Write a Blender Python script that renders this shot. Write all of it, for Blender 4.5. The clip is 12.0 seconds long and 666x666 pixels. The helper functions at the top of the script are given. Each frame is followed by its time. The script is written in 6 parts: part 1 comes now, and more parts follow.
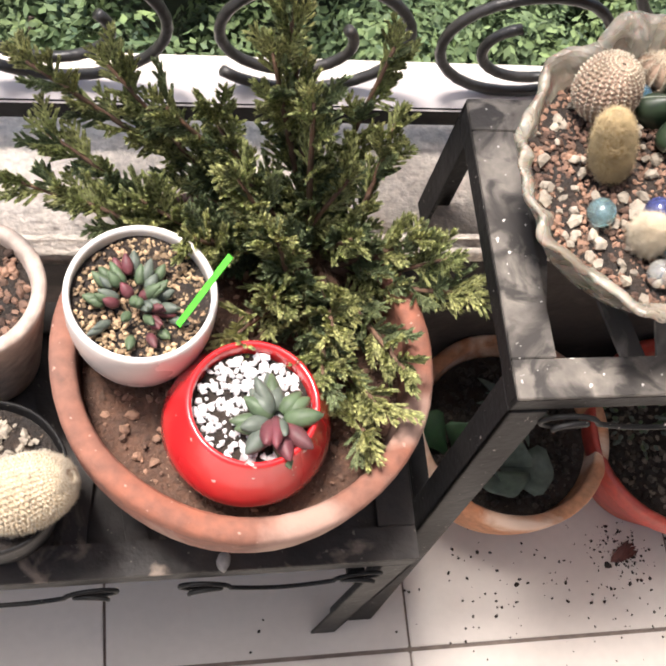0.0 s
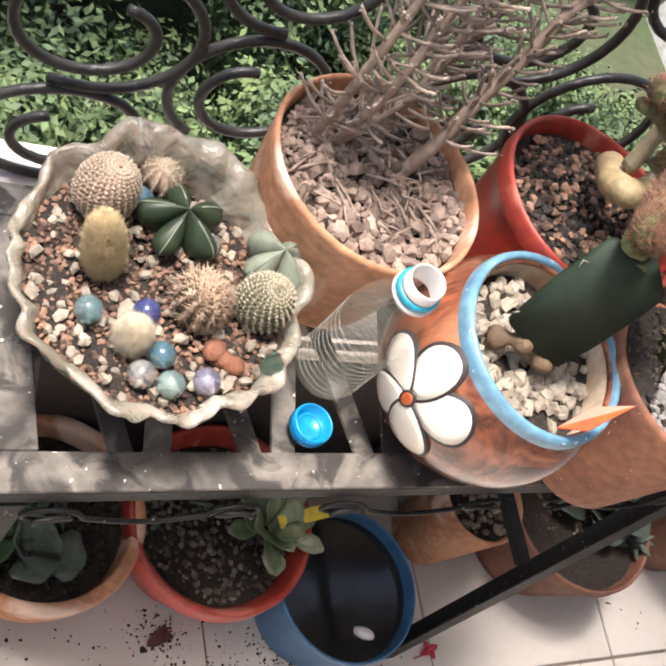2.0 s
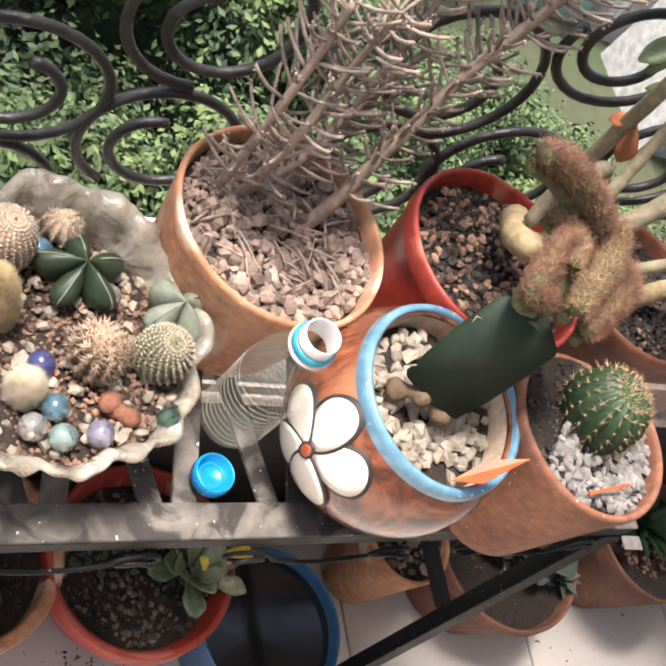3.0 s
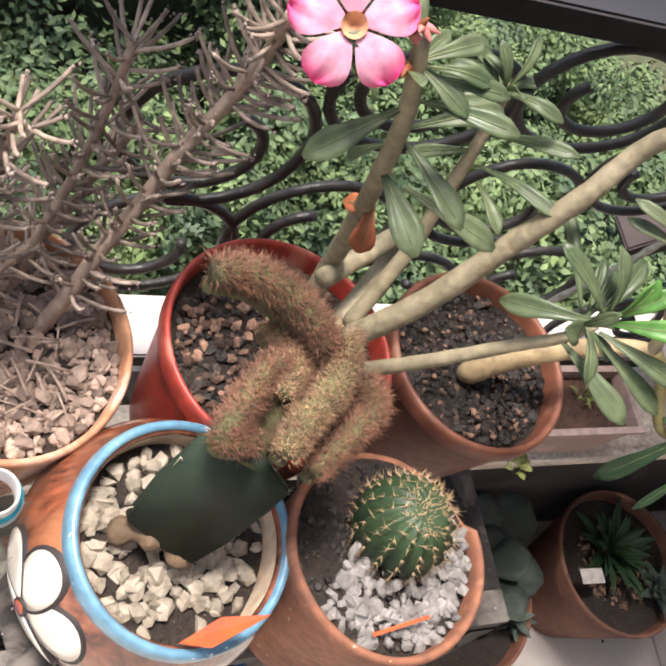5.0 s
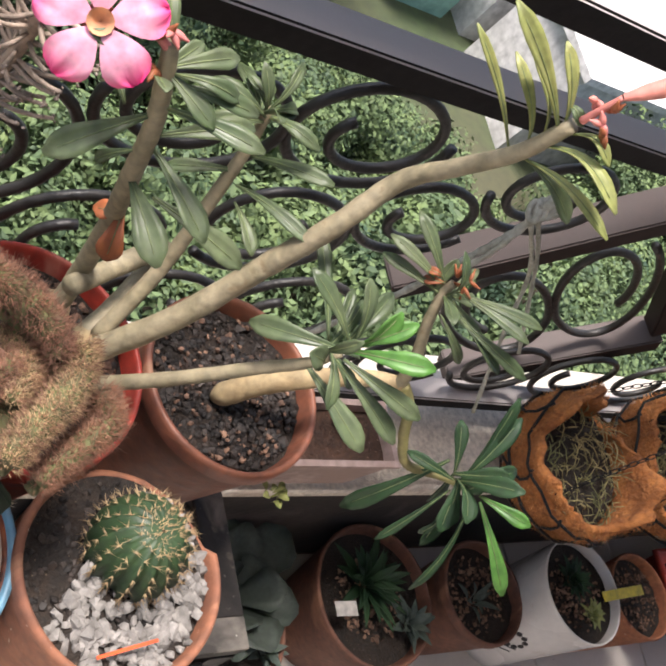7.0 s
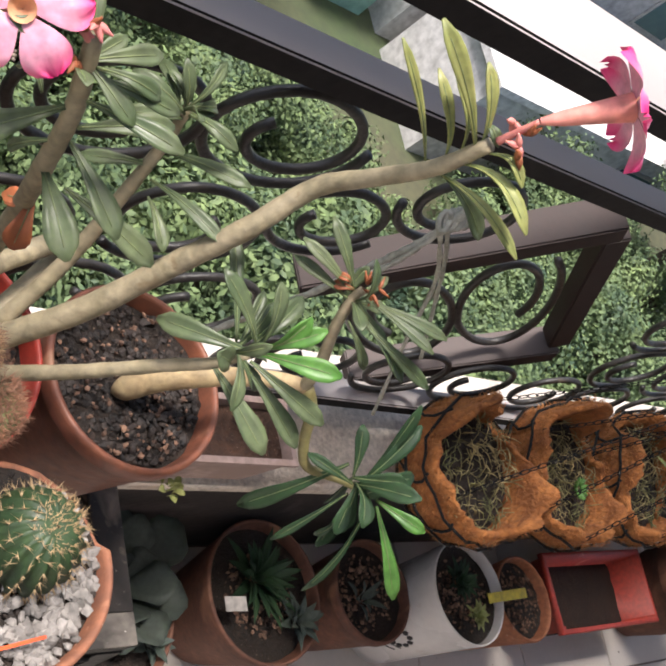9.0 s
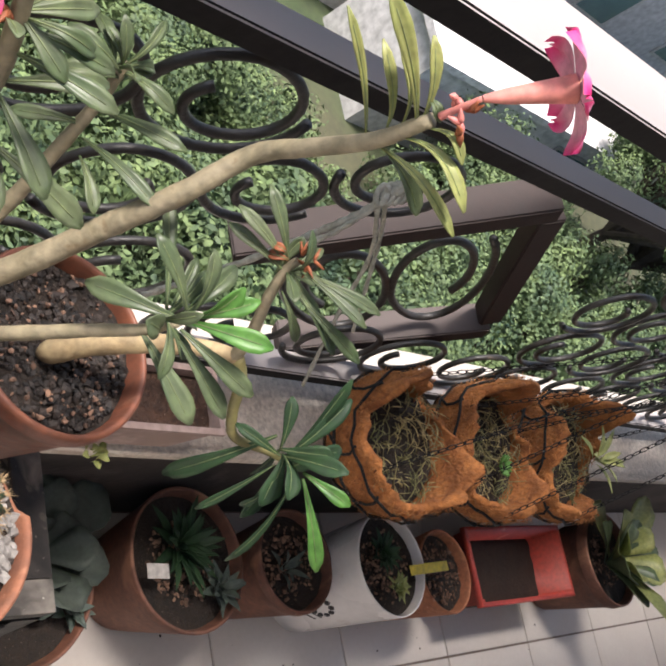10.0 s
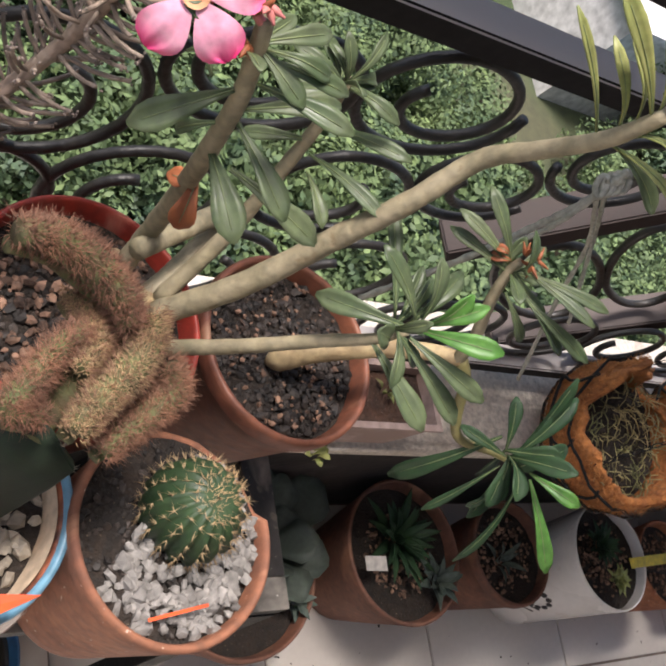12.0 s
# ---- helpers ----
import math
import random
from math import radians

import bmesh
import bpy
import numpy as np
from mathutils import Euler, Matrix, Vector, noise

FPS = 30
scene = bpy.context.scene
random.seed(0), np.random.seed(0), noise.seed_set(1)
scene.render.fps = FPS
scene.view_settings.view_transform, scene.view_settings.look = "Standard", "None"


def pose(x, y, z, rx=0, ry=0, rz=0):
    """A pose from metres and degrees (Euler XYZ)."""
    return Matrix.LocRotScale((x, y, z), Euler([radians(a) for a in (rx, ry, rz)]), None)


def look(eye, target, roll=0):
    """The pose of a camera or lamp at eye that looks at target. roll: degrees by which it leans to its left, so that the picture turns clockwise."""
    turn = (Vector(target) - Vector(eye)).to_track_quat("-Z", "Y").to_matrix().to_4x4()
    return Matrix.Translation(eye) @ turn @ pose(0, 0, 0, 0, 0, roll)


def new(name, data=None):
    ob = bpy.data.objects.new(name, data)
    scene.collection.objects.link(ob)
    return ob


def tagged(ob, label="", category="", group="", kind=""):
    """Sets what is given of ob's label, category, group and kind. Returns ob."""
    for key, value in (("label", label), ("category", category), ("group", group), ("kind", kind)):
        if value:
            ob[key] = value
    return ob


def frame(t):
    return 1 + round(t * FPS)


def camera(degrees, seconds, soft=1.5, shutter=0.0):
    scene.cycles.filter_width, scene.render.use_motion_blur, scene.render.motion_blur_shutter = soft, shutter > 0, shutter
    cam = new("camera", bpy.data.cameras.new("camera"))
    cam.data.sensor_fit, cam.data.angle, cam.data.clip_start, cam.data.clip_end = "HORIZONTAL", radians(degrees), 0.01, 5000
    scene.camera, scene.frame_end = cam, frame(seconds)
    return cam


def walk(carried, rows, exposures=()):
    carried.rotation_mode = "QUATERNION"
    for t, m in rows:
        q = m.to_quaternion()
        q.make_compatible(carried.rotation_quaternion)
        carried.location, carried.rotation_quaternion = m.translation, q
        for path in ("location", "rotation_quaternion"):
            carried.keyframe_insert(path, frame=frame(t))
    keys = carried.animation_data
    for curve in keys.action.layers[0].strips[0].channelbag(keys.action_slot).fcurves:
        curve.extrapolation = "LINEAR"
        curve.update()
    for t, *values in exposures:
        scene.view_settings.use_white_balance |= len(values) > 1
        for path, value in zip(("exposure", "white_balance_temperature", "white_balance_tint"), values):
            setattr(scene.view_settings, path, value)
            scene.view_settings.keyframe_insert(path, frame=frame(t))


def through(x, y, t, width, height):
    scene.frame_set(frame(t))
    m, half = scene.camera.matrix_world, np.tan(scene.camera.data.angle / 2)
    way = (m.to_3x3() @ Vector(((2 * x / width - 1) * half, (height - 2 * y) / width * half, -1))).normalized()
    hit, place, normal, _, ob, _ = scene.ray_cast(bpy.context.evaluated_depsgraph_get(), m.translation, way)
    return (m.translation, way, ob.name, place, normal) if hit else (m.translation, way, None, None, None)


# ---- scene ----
cam = camera(34.97, 12.0, soft=2.4)
PATH = [
    (0, (-0.329, -0.476, 1.159), (-0.038, 0.111, -0.191), 22.89),
    (0.5, (-0.304, -0.478, 1.165), (0.102, 0.114, -0.152), 28.81),
    (1, (-0.277, -0.479, 1.174), (0.266, 0.111, -0.094), 36.14),
    (1.5, (-0.258, -0.477, 1.188), (0.437, 0.113, -0.004), 44.70),
    (2, (-0.250, -0.473, 1.195), (0.523, 0.129, 0.059), 48.44),
    (2.5, (-0.245, -0.471, 1.207), (0.568, 0.149, 0.111), 49.66),
    (2.7, (-0.240, -0.472, 1.213), (0.589, 0.158, 0.134), 49.84),
    (4.5, (-0.021, -0.380, 1.294), (0.655, 0.177, 0.076), 43.06),
    (5, (0.020, -0.371, 1.290), (0.744, 0.218, 0.115), 45.05),
    (5.5, (0.029, -0.379, 1.292), (0.835, 0.207, 0.171), 49.12),
    (6, (0.036, -0.381, 1.295), (0.898, 0.183, 0.205), 52.07),
    (6.5, (0.046, -0.384, 1.295), (0.959, 0.192, 0.254), 53.76),
    (7, (0.045, -0.382, 1.296), (1.006, 0.189, 0.296), 55.19),
    (9, (0.041, -0.375, 1.296), (1.106, 0.157, 0.383), 60.87),
    (9.5, (0.045, -0.371, 1.293), (1.148, 0.133, 0.410), 63.22),
    (10, (0.046, -0.371, 1.292), (1.180, 0.102, 0.433), 65.28),
    (10.5, (0.045, -0.364, 1.289), (1.207, 0.091, 0.456), 66.99),
    (11, (0.042, -0.360, 1.288), (1.200, 0.093, 0.448), 67.25),
    (11.5, (0.035, -0.359, 1.285), (1.119, 0.118, 0.364), 65.00),
    (12, (0.031, -0.356, 1.284), (0.972, 0.144, 0.228), 59.96),
]
walk(cam, [(t, look(eye, target, roll)) for t, eye, target, roll in PATH], [(0, 1.53), (2.7, 1.54), (5.0, 1.40), (7.2, 1.32), (9.0, 1.27), (11.0, 1.26), (12, 1.04)])

# ---- light ----
world = bpy.data.worlds.new("overcast_sky")
scene.world = world
world.use_nodes = True
wn = world.node_tree
sky = wn.nodes.new("ShaderNodeTexSky")
sky.sky_type = "NISHITA"
sky.sun_disc = False
sky.sun_elevation, sky.sun_rotation = radians(71), radians(-57)
sky.air_density, sky.dust_density, sky.ozone_density = 1.0, 4.5, 0.6
wn.nodes["Background"].inputs["Strength"].default_value = 0.100
wn.links.new(sky.outputs["Color"], wn.nodes["Background"].inputs["Color"])
sun = new("sun", bpy.data.lights.new("sun", "SUN"))
sun.data.energy, sun.data.angle, sun.data.color = 2.8, radians(14), (1.0, 0.93, 0.885)
sun.matrix_world = look((-0.75, 0.48, 2.65), (0, 0, 0))

# ---- materials ----
def material(name, a, b=None, rough=0.7, scale=12.0, fine=90.0, bump=0.15, metal=0.0, spots=None, spot_scale=25.0, spot_cut=0.62, island=0.0, fleck=None, coat=0.0, per_object=0.0, dist=0.004, distort=0.6, speck=0.45):
    """Two-scale mottled surface: a..b by broad noise, fine grain in value and relief, stains of colour spots, and light flecks."""
    m = bpy.data.materials.new(name)
    m.use_nodes = True
    nt = m.node_tree
    bsdf = nt.nodes["Principled BSDF"]
    b = b or tuple(c * 0.75 for c in a)
    co = nt.nodes.new("ShaderNodeTexCoord")
    def noise_tex(s, detail=4.0, distort=0.0):
        n = nt.nodes.new("ShaderNodeTexNoise")
        n.inputs["Scale"].default_value, n.inputs["Detail"].default_value, n.inputs["Distortion"].default_value = s, detail, distort
        nt.links.new(co.outputs["Object"], n.inputs["Vector"])
        return n
    def ramp(src, lo, hi):
        r = nt.nodes.new("ShaderNodeMapRange")
        r.inputs["From Min"].default_value, r.inputs["From Max"].default_value = lo, hi
        nt.links.new(src, r.inputs["Value"])
        return r.outputs["Result"]
    def mix(fac, x, y, mode="MIX"):
        n = nt.nodes.new("ShaderNodeMix")
        n.data_type, n.blend_type = "RGBA", mode
        for sock, v in ((n.inputs[0], fac), (n.inputs[6], x), (n.inputs[7], y)):
            if isinstance(v, (int, float)):
                sock.default_value = v
            elif isinstance(v, tuple):
                sock.default_value = (*v, 1.0)
            else:
                nt.links.new(v, sock)
        return n.outputs[2]
    broad, grain = noise_tex(scale, 5.0, distort), noise_tex(fine, 3.0)
    col = mix(ramp(broad.outputs["Fac"], 0.35, 0.65), a, b)
    col = mix(ramp(grain.outputs["Fac"], 0.3, 0.75), col, mix(speck, col, (0.02, 0.02, 0.02)))
    if spots:
        col = mix(ramp(noise_tex(spot_scale, 6.0, 0.8).outputs["Fac"], spot_cut - 0.04, spot_cut + 0.06), col, spots)
    if fleck:
        col = mix(ramp(noise_tex(fine * 1.6, 2.0).outputs["Fac"], 0.70, 0.74), col, fleck)
    if island or per_object:
        if island:
            g = nt.nodes.new("ShaderNodeNewGeometry").outputs["Random Per Island"]
        else:
            g = nt.nodes.new("ShaderNodeObjectInfo").outputs["Random"]
        h = nt.nodes.new("ShaderNodeHueSaturation")
        nt.links.new(ramp(g, -0.001, 1.0), h.inputs["Value"])
        mr = h.inputs["Value"].links[0].from_node
        s = island or per_object
        mr.inputs["To Min"].default_value, mr.inputs["To Max"].default_value = 1 - s, 1 + s
        nt.links.new(col, h.inputs["Color"])
        col = h.outputs["Color"]
    nt.links.new(col, bsdf.inputs["Base Color"])
    rr = ramp(broad.outputs["Fac"], 0.2, 0.8)
    rr.node.inputs["To Min"].default_value, rr.node.inputs["To Max"].default_value = max(rough - 0.1, 0.03), min(rough + 0.12, 1)
    nt.links.new(rr, bsdf.inputs["Roughness"])
    bsdf.inputs["Metallic"].default_value = metal
    bsdf.inputs["Coat Weight"].default_value = coat
    bsdf.inputs["Coat Roughness"].default_value = 0.15
    if bump:
        bp = nt.nodes.new("ShaderNodeBump")
        bp.inputs["Strength"].default_value, bp.inputs["Distance"].default_value = bump, dist
        add = nt.nodes.new("ShaderNodeMath")
        nt.links.new(grain.outputs["Fac"], add.inputs[0])
        nt.links.new(broad.outputs["Fac"], add.inputs[1])
        nt.links.new(add.outputs[0], bp.inputs["Height"])
        nt.links.new(bp.outputs["Normal"], bsdf.inputs["Normal"])
    return m


def leaf_material(name, a, b, rough=0.45, island=0.3, through=0.25, spots=None):
    m = material(name, a, b, rough=rough, scale=18, fine=140, bump=0.08, island=island, spots=spots)
    bsdf = m.node_tree.nodes["Principled BSDF"]
    bsdf.inputs["Specular IOR Level"].default_value = 0.3
    bsdf.inputs["Subsurface Weight"].default_value = through * 0.3
    bsdf.inputs["Subsurface Radius"].default_value = (0.004, 0.006, 0.002)
    bsdf.inputs["Subsurface Scale"].default_value = 0.5
    return m


def glass_material(name, colour, rough=0.05, ior=1.45):
    m = bpy.data.materials.new(name)
    m.use_nodes = True
    bsdf = m.node_tree.nodes["Principled BSDF"]
    bsdf.inputs["Base Color"].default_value = (*colour, 1)
    bsdf.inputs["Transmission Weight"].default_value = 1.0
    bsdf.inputs["Roughness"].default_value = rough
    bsdf.inputs["IOR"].default_value = ior
    return m


M = dict(
    tile=material("floor_tile", (0.57, 0.525, 0.475), (0.54, 0.49, 0.44), rough=0.35, scale=5, fine=90, bump=0.02, speck=0.06, per_object=0.05, spots=(0.52, 0.45, 0.39), spot_scale=9, spot_cut=0.70),
    grout=material("grout", (0.16, 0.12, 0.10), (0.24, 0.19, 0.16), rough=0.9),
    plaster=material("plaster", (0.76, 0.69, 0.61), (0.68, 0.60, 0.52), rough=0.95, scale=10, fine=170, bump=0.7, dist=0.004, spots=(0.45, 0.37, 0.31), spot_scale=12, spot_cut=0.66),
    wall=material("wall_paint", (0.40, 0.34, 0.29), (0.33, 0.28, 0.24), rough=0.9, scale=3, fine=80, bump=0.2),
    parapet=material("dark_parapet", (0.060, 0.046, 0.040), (0.04, 0.032, 0.028), rough=0.9, scale=6, fine=90, bump=0.3, spots=(0.10, 0.08, 0.07), spot_scale=9, spot_cut=0.64),
    bowl_clay=material("weathered_bowl_clay", (0.27, 0.095, 0.055), (0.21, 0.11, 0.08), rough=0.85, scale=9, fine=110, bump=0.35, spots=(0.33, 0.21, 0.165), spot_scale=7, spot_cut=0.54, fleck=(0.36, 0.22, 0.17)),
    iron=material("wrought_iron", (0.022, 0.020, 0.019), (0.045, 0.040, 0.036), rough=0.38, scale=30, fine=160, bump=0.25, metal=0.0, spots=(0.12, 0.09, 0.07), spot_cut=0.72),
    iron_dark=material("black_iron_tube", (0.007, 0.0065, 0.007), (0.012, 0.011, 0.011), rough=0.55, scale=18, fine=150, bump=0.15, fleck=(0.25, 0.23, 0.21)),
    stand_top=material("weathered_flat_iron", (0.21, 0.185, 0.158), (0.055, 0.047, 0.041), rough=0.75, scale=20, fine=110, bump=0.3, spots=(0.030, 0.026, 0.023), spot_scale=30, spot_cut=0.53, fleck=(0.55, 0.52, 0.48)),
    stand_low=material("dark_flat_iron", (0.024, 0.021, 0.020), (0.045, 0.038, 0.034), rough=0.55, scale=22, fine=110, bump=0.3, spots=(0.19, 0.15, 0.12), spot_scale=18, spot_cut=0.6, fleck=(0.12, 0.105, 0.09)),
    terra=material("terracotta", (0.44, 0.17, 0.08), (0.36, 0.13, 0.065), rough=0.8, scale=14, fine=120, bump=0.25, spots=(0.58, 0.38, 0.27), spot_scale=9, spot_cut=0.60, fleck=(0.6, 0.45, 0.36)),
    # dirt-stained clay, also darkened all over for its side turned from light
    terra_shaded_stained=material("shaded_stained_terracotta", (0.34, 0.135, 0.070), (0.19, 0.075, 0.045), rough=0.8, scale=11, fine=120, bump=0.3, spots=(0.48, 0.24, 0.14), spot_scale=10, spot_cut=0.62, fleck=(0.5, 0.36, 0.28)),
    terra_light=material("bleached_terracotta", (0.60, 0.31, 0.17), (0.48, 0.20, 0.10), rough=0.8, scale=13, fine=120, bump=0.25, spots=(0.68, 0.50, 0.38), spot_scale=10, spot_cut=0.54),
    terra_brown=material("brown_terracotta", (0.27, 0.095, 0.05), (0.20, 0.07, 0.042), rough=0.5, scale=12, fine=110, bump=0.2, spots=(0.50, 0.28, 0.17), spot_scale=9, spot_cut=0.62),
    terra_dark=material("dark_terracotta", (0.21, 0.085, 0.05), (0.14, 0.06, 0.04), rough=0.7, scale=12, fine=110, bump=0.2, spots=(0.34, 0.17, 0.10), spot_scale=8, spot_cut=0.6),
    red_plastic=material("red_plastic", (0.46, 0.052, 0.032), (0.37, 0.045, 0.03), rough=0.42, scale=10, fine=120, bump=0.06, spots=(0.55, 0.2, 0.14), spot_scale=12, spot_cut=0.66),
    red_glaze=material("red_glaze", (0.60, 0.020, 0.024), (0.54, 0.017, 0.021), rough=0.25, speck=0.1, scale=8, fine=90, bump=0.03, coat=0.6, fleck=(0.75, 0.5, 0.45)),
    white_glaze=material("white_glaze", (0.78, 0.74, 0.70), (0.74, 0.69, 0.64), rough=0.28, speck=0.08, scale=7, fine=80, bump=0.05, coat=0.4, spots=(0.55, 0.45, 0.38), spot_scale=16, spot_cut=0.7),
    blue_glaze=material("blue_glaze", (0.10, 0.25, 0.39), (0.18, 0.36, 0.48), rough=0.3, scale=16, fine=110, bump=0.08, coat=0.4, fleck=(0.75, 0.78, 0.8)),
    cream=material("cream_clay", (0.68, 0.56, 0.42), (0.62, 0.44, 0.29), rough=0.6, scale=14, fine=110, bump=0.1, spots=(0.45, 0.28, 0.17), spot_scale=14, spot_cut=0.62),
    brown_glaze=material("brown_swirl_glaze", (0.34, 0.105, 0.050), (0.070, 0.022, 0.014), rough=0.18, scale=13, fine=60, bump=0.06, coat=0.5, distort=5.0, spots=(0.42, 0.17, 0.085), spot_scale=14, spot_cut=0.58),
    marbled=material("marbled_clay", (0.66, 0.56, 0.48), (0.42, 0.31, 0.25), rough=0.6, scale=16, fine=100, bump=0.2),
    blue_plastic=material("blue_plastic", (0.035, 0.12, 0.25), (0.05, 0.16, 0.30), rough=0.4, scale=12, fine=90, bump=0.05),
    cap_blue=material("blue_cap_plastic", (0.0, 0.27, 0.60), (0.0, 0.31, 0.66), rough=0.35, bump=0.02),
    soil=material("potting_soil", (0.016, 0.011, 0.008), (0.033, 0.021, 0.014), rough=1.0, scale=40, fine=220, bump=0.9, fleck=(0.17, 0.125, 0.09), dist=0.006),
    soil_red=material("reddish_soil", (0.13, 0.065, 0.04), (0.075, 0.04, 0.026), rough=1.0, scale=40, fine=220, bump=0.9, fleck=(0.45, 0.33, 0.24), dist=0.006),
    water=material("dark_water", (0.008, 0.008, 0.009), (0.012, 0.011, 0.011), rough=0.08, bump=0.02),
    gravel_tan=material("tan_gravel", (0.38, 0.275, 0.215), (0.23, 0.165, 0.13), rough=0.85, scale=60, fine=200, bump=0.3, island=0.55),
    gravel_white=material("white_gravel", (0.30, 0.278, 0.26), (0.21, 0.195, 0.18), rough=0.75, scale=60, fine=200, bump=0.3, island=0.25),
    gravel_cream=material("cream_pebbles", (0.41, 0.355, 0.28), (0.28, 0.235, 0.18), rough=0.75, scale=60, fine=200, bump=0.3, island=0.3),
    gravel_dark=material("dark_grit", (0.036, 0.024, 0.018), (0.014, 0.010, 0.0085), rough=0.7, scale=60, fine=200, bump=0.3, island=0.7),
    gravel_mix=material("mixed_grit", (0.27, 0.155, 0.10), (0.12, 0.066, 0.045), rough=0.85, scale=50, fine=200, bump=0.3, island=0.75),
)

def sheen_topped_paint(name, paint, top_sheen):
    """Glossy dark paint with the sky's pale sheen painted on the faces that look up."""
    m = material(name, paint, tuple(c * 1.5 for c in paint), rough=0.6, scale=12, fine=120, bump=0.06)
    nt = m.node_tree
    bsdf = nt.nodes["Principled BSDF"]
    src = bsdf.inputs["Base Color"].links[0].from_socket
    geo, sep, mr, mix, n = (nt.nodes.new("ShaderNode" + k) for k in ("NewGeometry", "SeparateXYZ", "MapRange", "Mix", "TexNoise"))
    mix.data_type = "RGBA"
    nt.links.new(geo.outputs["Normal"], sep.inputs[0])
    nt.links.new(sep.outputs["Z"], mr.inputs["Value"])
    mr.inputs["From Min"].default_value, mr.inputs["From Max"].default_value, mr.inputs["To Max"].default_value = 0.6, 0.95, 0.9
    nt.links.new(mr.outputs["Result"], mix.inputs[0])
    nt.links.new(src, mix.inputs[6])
    mix.inputs[7].default_value = (*top_sheen, 1)
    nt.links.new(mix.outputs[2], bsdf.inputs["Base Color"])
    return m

# the second colour is the sky sheen painted on top faces
M["rail"] = sheen_topped_paint("sheen_topped_dark_paint", (0.006, 0.005, 0.0055), (0.46, 0.42, 0.41))
M["panel_paint"] = sheen_topped_paint("brown_paint", (0.028, 0.018, 0.017), (0.15, 0.125, 0.118))
for _k, _s in (("iron", 0.42), ("iron_dark", 0.16), ("rail", 0.2), ("panel_paint", 0.16), ("stand_low", 0.16)):
    M[_k].node_tree.nodes["Principled BSDF"].inputs["Specular IOR Level"].default_value = _s
# broad noise paints lit clumps and shaded gaps into the leaf colour
BACK_TREE = material("tree_leaf_lit_and_shaded", (0.030, 0.066, 0.034), (0.19, 0.265, 0.095), rough=0.7, scale=2.6, fine=14, bump=0.0, island=0.16, speck=0.3, distort=1.5)


# ---- mesh helpers ----
def part(name, bm, mat, parent=None, label="", smooth=True):
    me = bpy.data.meshes.new(name)
    if isinstance(bm, tuple):
        me.from_pydata(*bm)
    else:
        bm.to_mesh(me)
        bm.free()
    if smooth:
        for p in me.polygons:
            p.use_smooth = True
    me.materials.append(mat)
    ob = new(name, me)
    if parent is not None:
        ob.parent = parent
    if label:
        tagged(ob, label)
    return ob


def thing(name, loc, label, category, group="", rz=0.0, tilt=(0.0, 0.0)):
    ob = new(name)
    ob.empty_display_size = 0.02
    ob.matrix_world = pose(*loc, tilt[0], tilt[1], rz)
    return tagged(ob, label, category, group)


def box(bm, lo, hi, bevel=0.0, m=None):
    r = bmesh.ops.create_cube(bm, size=1.0, matrix=Matrix.Translation([(a + b) / 2 for a, b in zip(lo, hi)]) @ Matrix.Diagonal([b - a for a, b in zip(lo, hi)] + [1]))
    if bevel:
        edges = list({e for v in r["verts"] for e in v.link_edges})
        r2 = bmesh.ops.bevel(bm, geom=edges, offset=bevel, segments=2, affect="EDGES")
        verts = list({v for f in r2["faces"] for v in f.verts})
    else:
        verts = r["verts"]
    if m is not None:
        bmesh.ops.transform(bm, matrix=m, verts=verts)
    return bm


def bar(p, q, w, h, bevel=0.0, up=(0, 0, 1)):
    """A flat or square bar from p to q, w across and h along up."""
    p, q, up = Vector(p), Vector(q), Vector(up)
    d = q - p
    x = d.normalized()
    y = up.cross(x).normalized()
    z = x.cross(y)
    m = Matrix((x, y, z)).transposed().to_4x4()
    m.translation = (p + q) / 2
    bm = bmesh.new()
    return box(bm, (-d.length / 2, -w / 2, -h / 2), (d.length / 2, w / 2, h / 2), bevel, m)


def lathe(profile, segs=48, wobble=0.0, seed=0, squash=1.0):
    """A turned form from a profile of (radius, height); closed where the radius is nought."""
    verts, faces, rings = [], [], []
    for r, z in profile:
        if r < 1e-6:
            rings.append([len(verts)])
            verts.append((0, 0, z))
        else:
            ring = []
            for k in range(segs):
                a = 2 * math.pi * k / segs
                rr = r
                if wobble:
                    rr *= 1 + wobble * noise.noise(Vector((math.cos(a) * 1.6, math.sin(a) * 1.6, z * 14 + seed)))
                ring.append(len(verts))
                verts.append((rr * math.cos(a), rr * math.sin(a) * squash, z))
            rings.append(ring)
    for lo, hi in zip(rings, rings[1:]):
        n = max(len(lo), len(hi))
        for k in range(n):
            quad = [lo[k % len(lo)], lo[(k + 1) % len(lo)], hi[(k + 1) % len(hi)], hi[k % len(hi)]]
            quad = list(dict.fromkeys(quad))
            if len(quad) > 2:
                faces.append(quad)
    return verts, [], faces


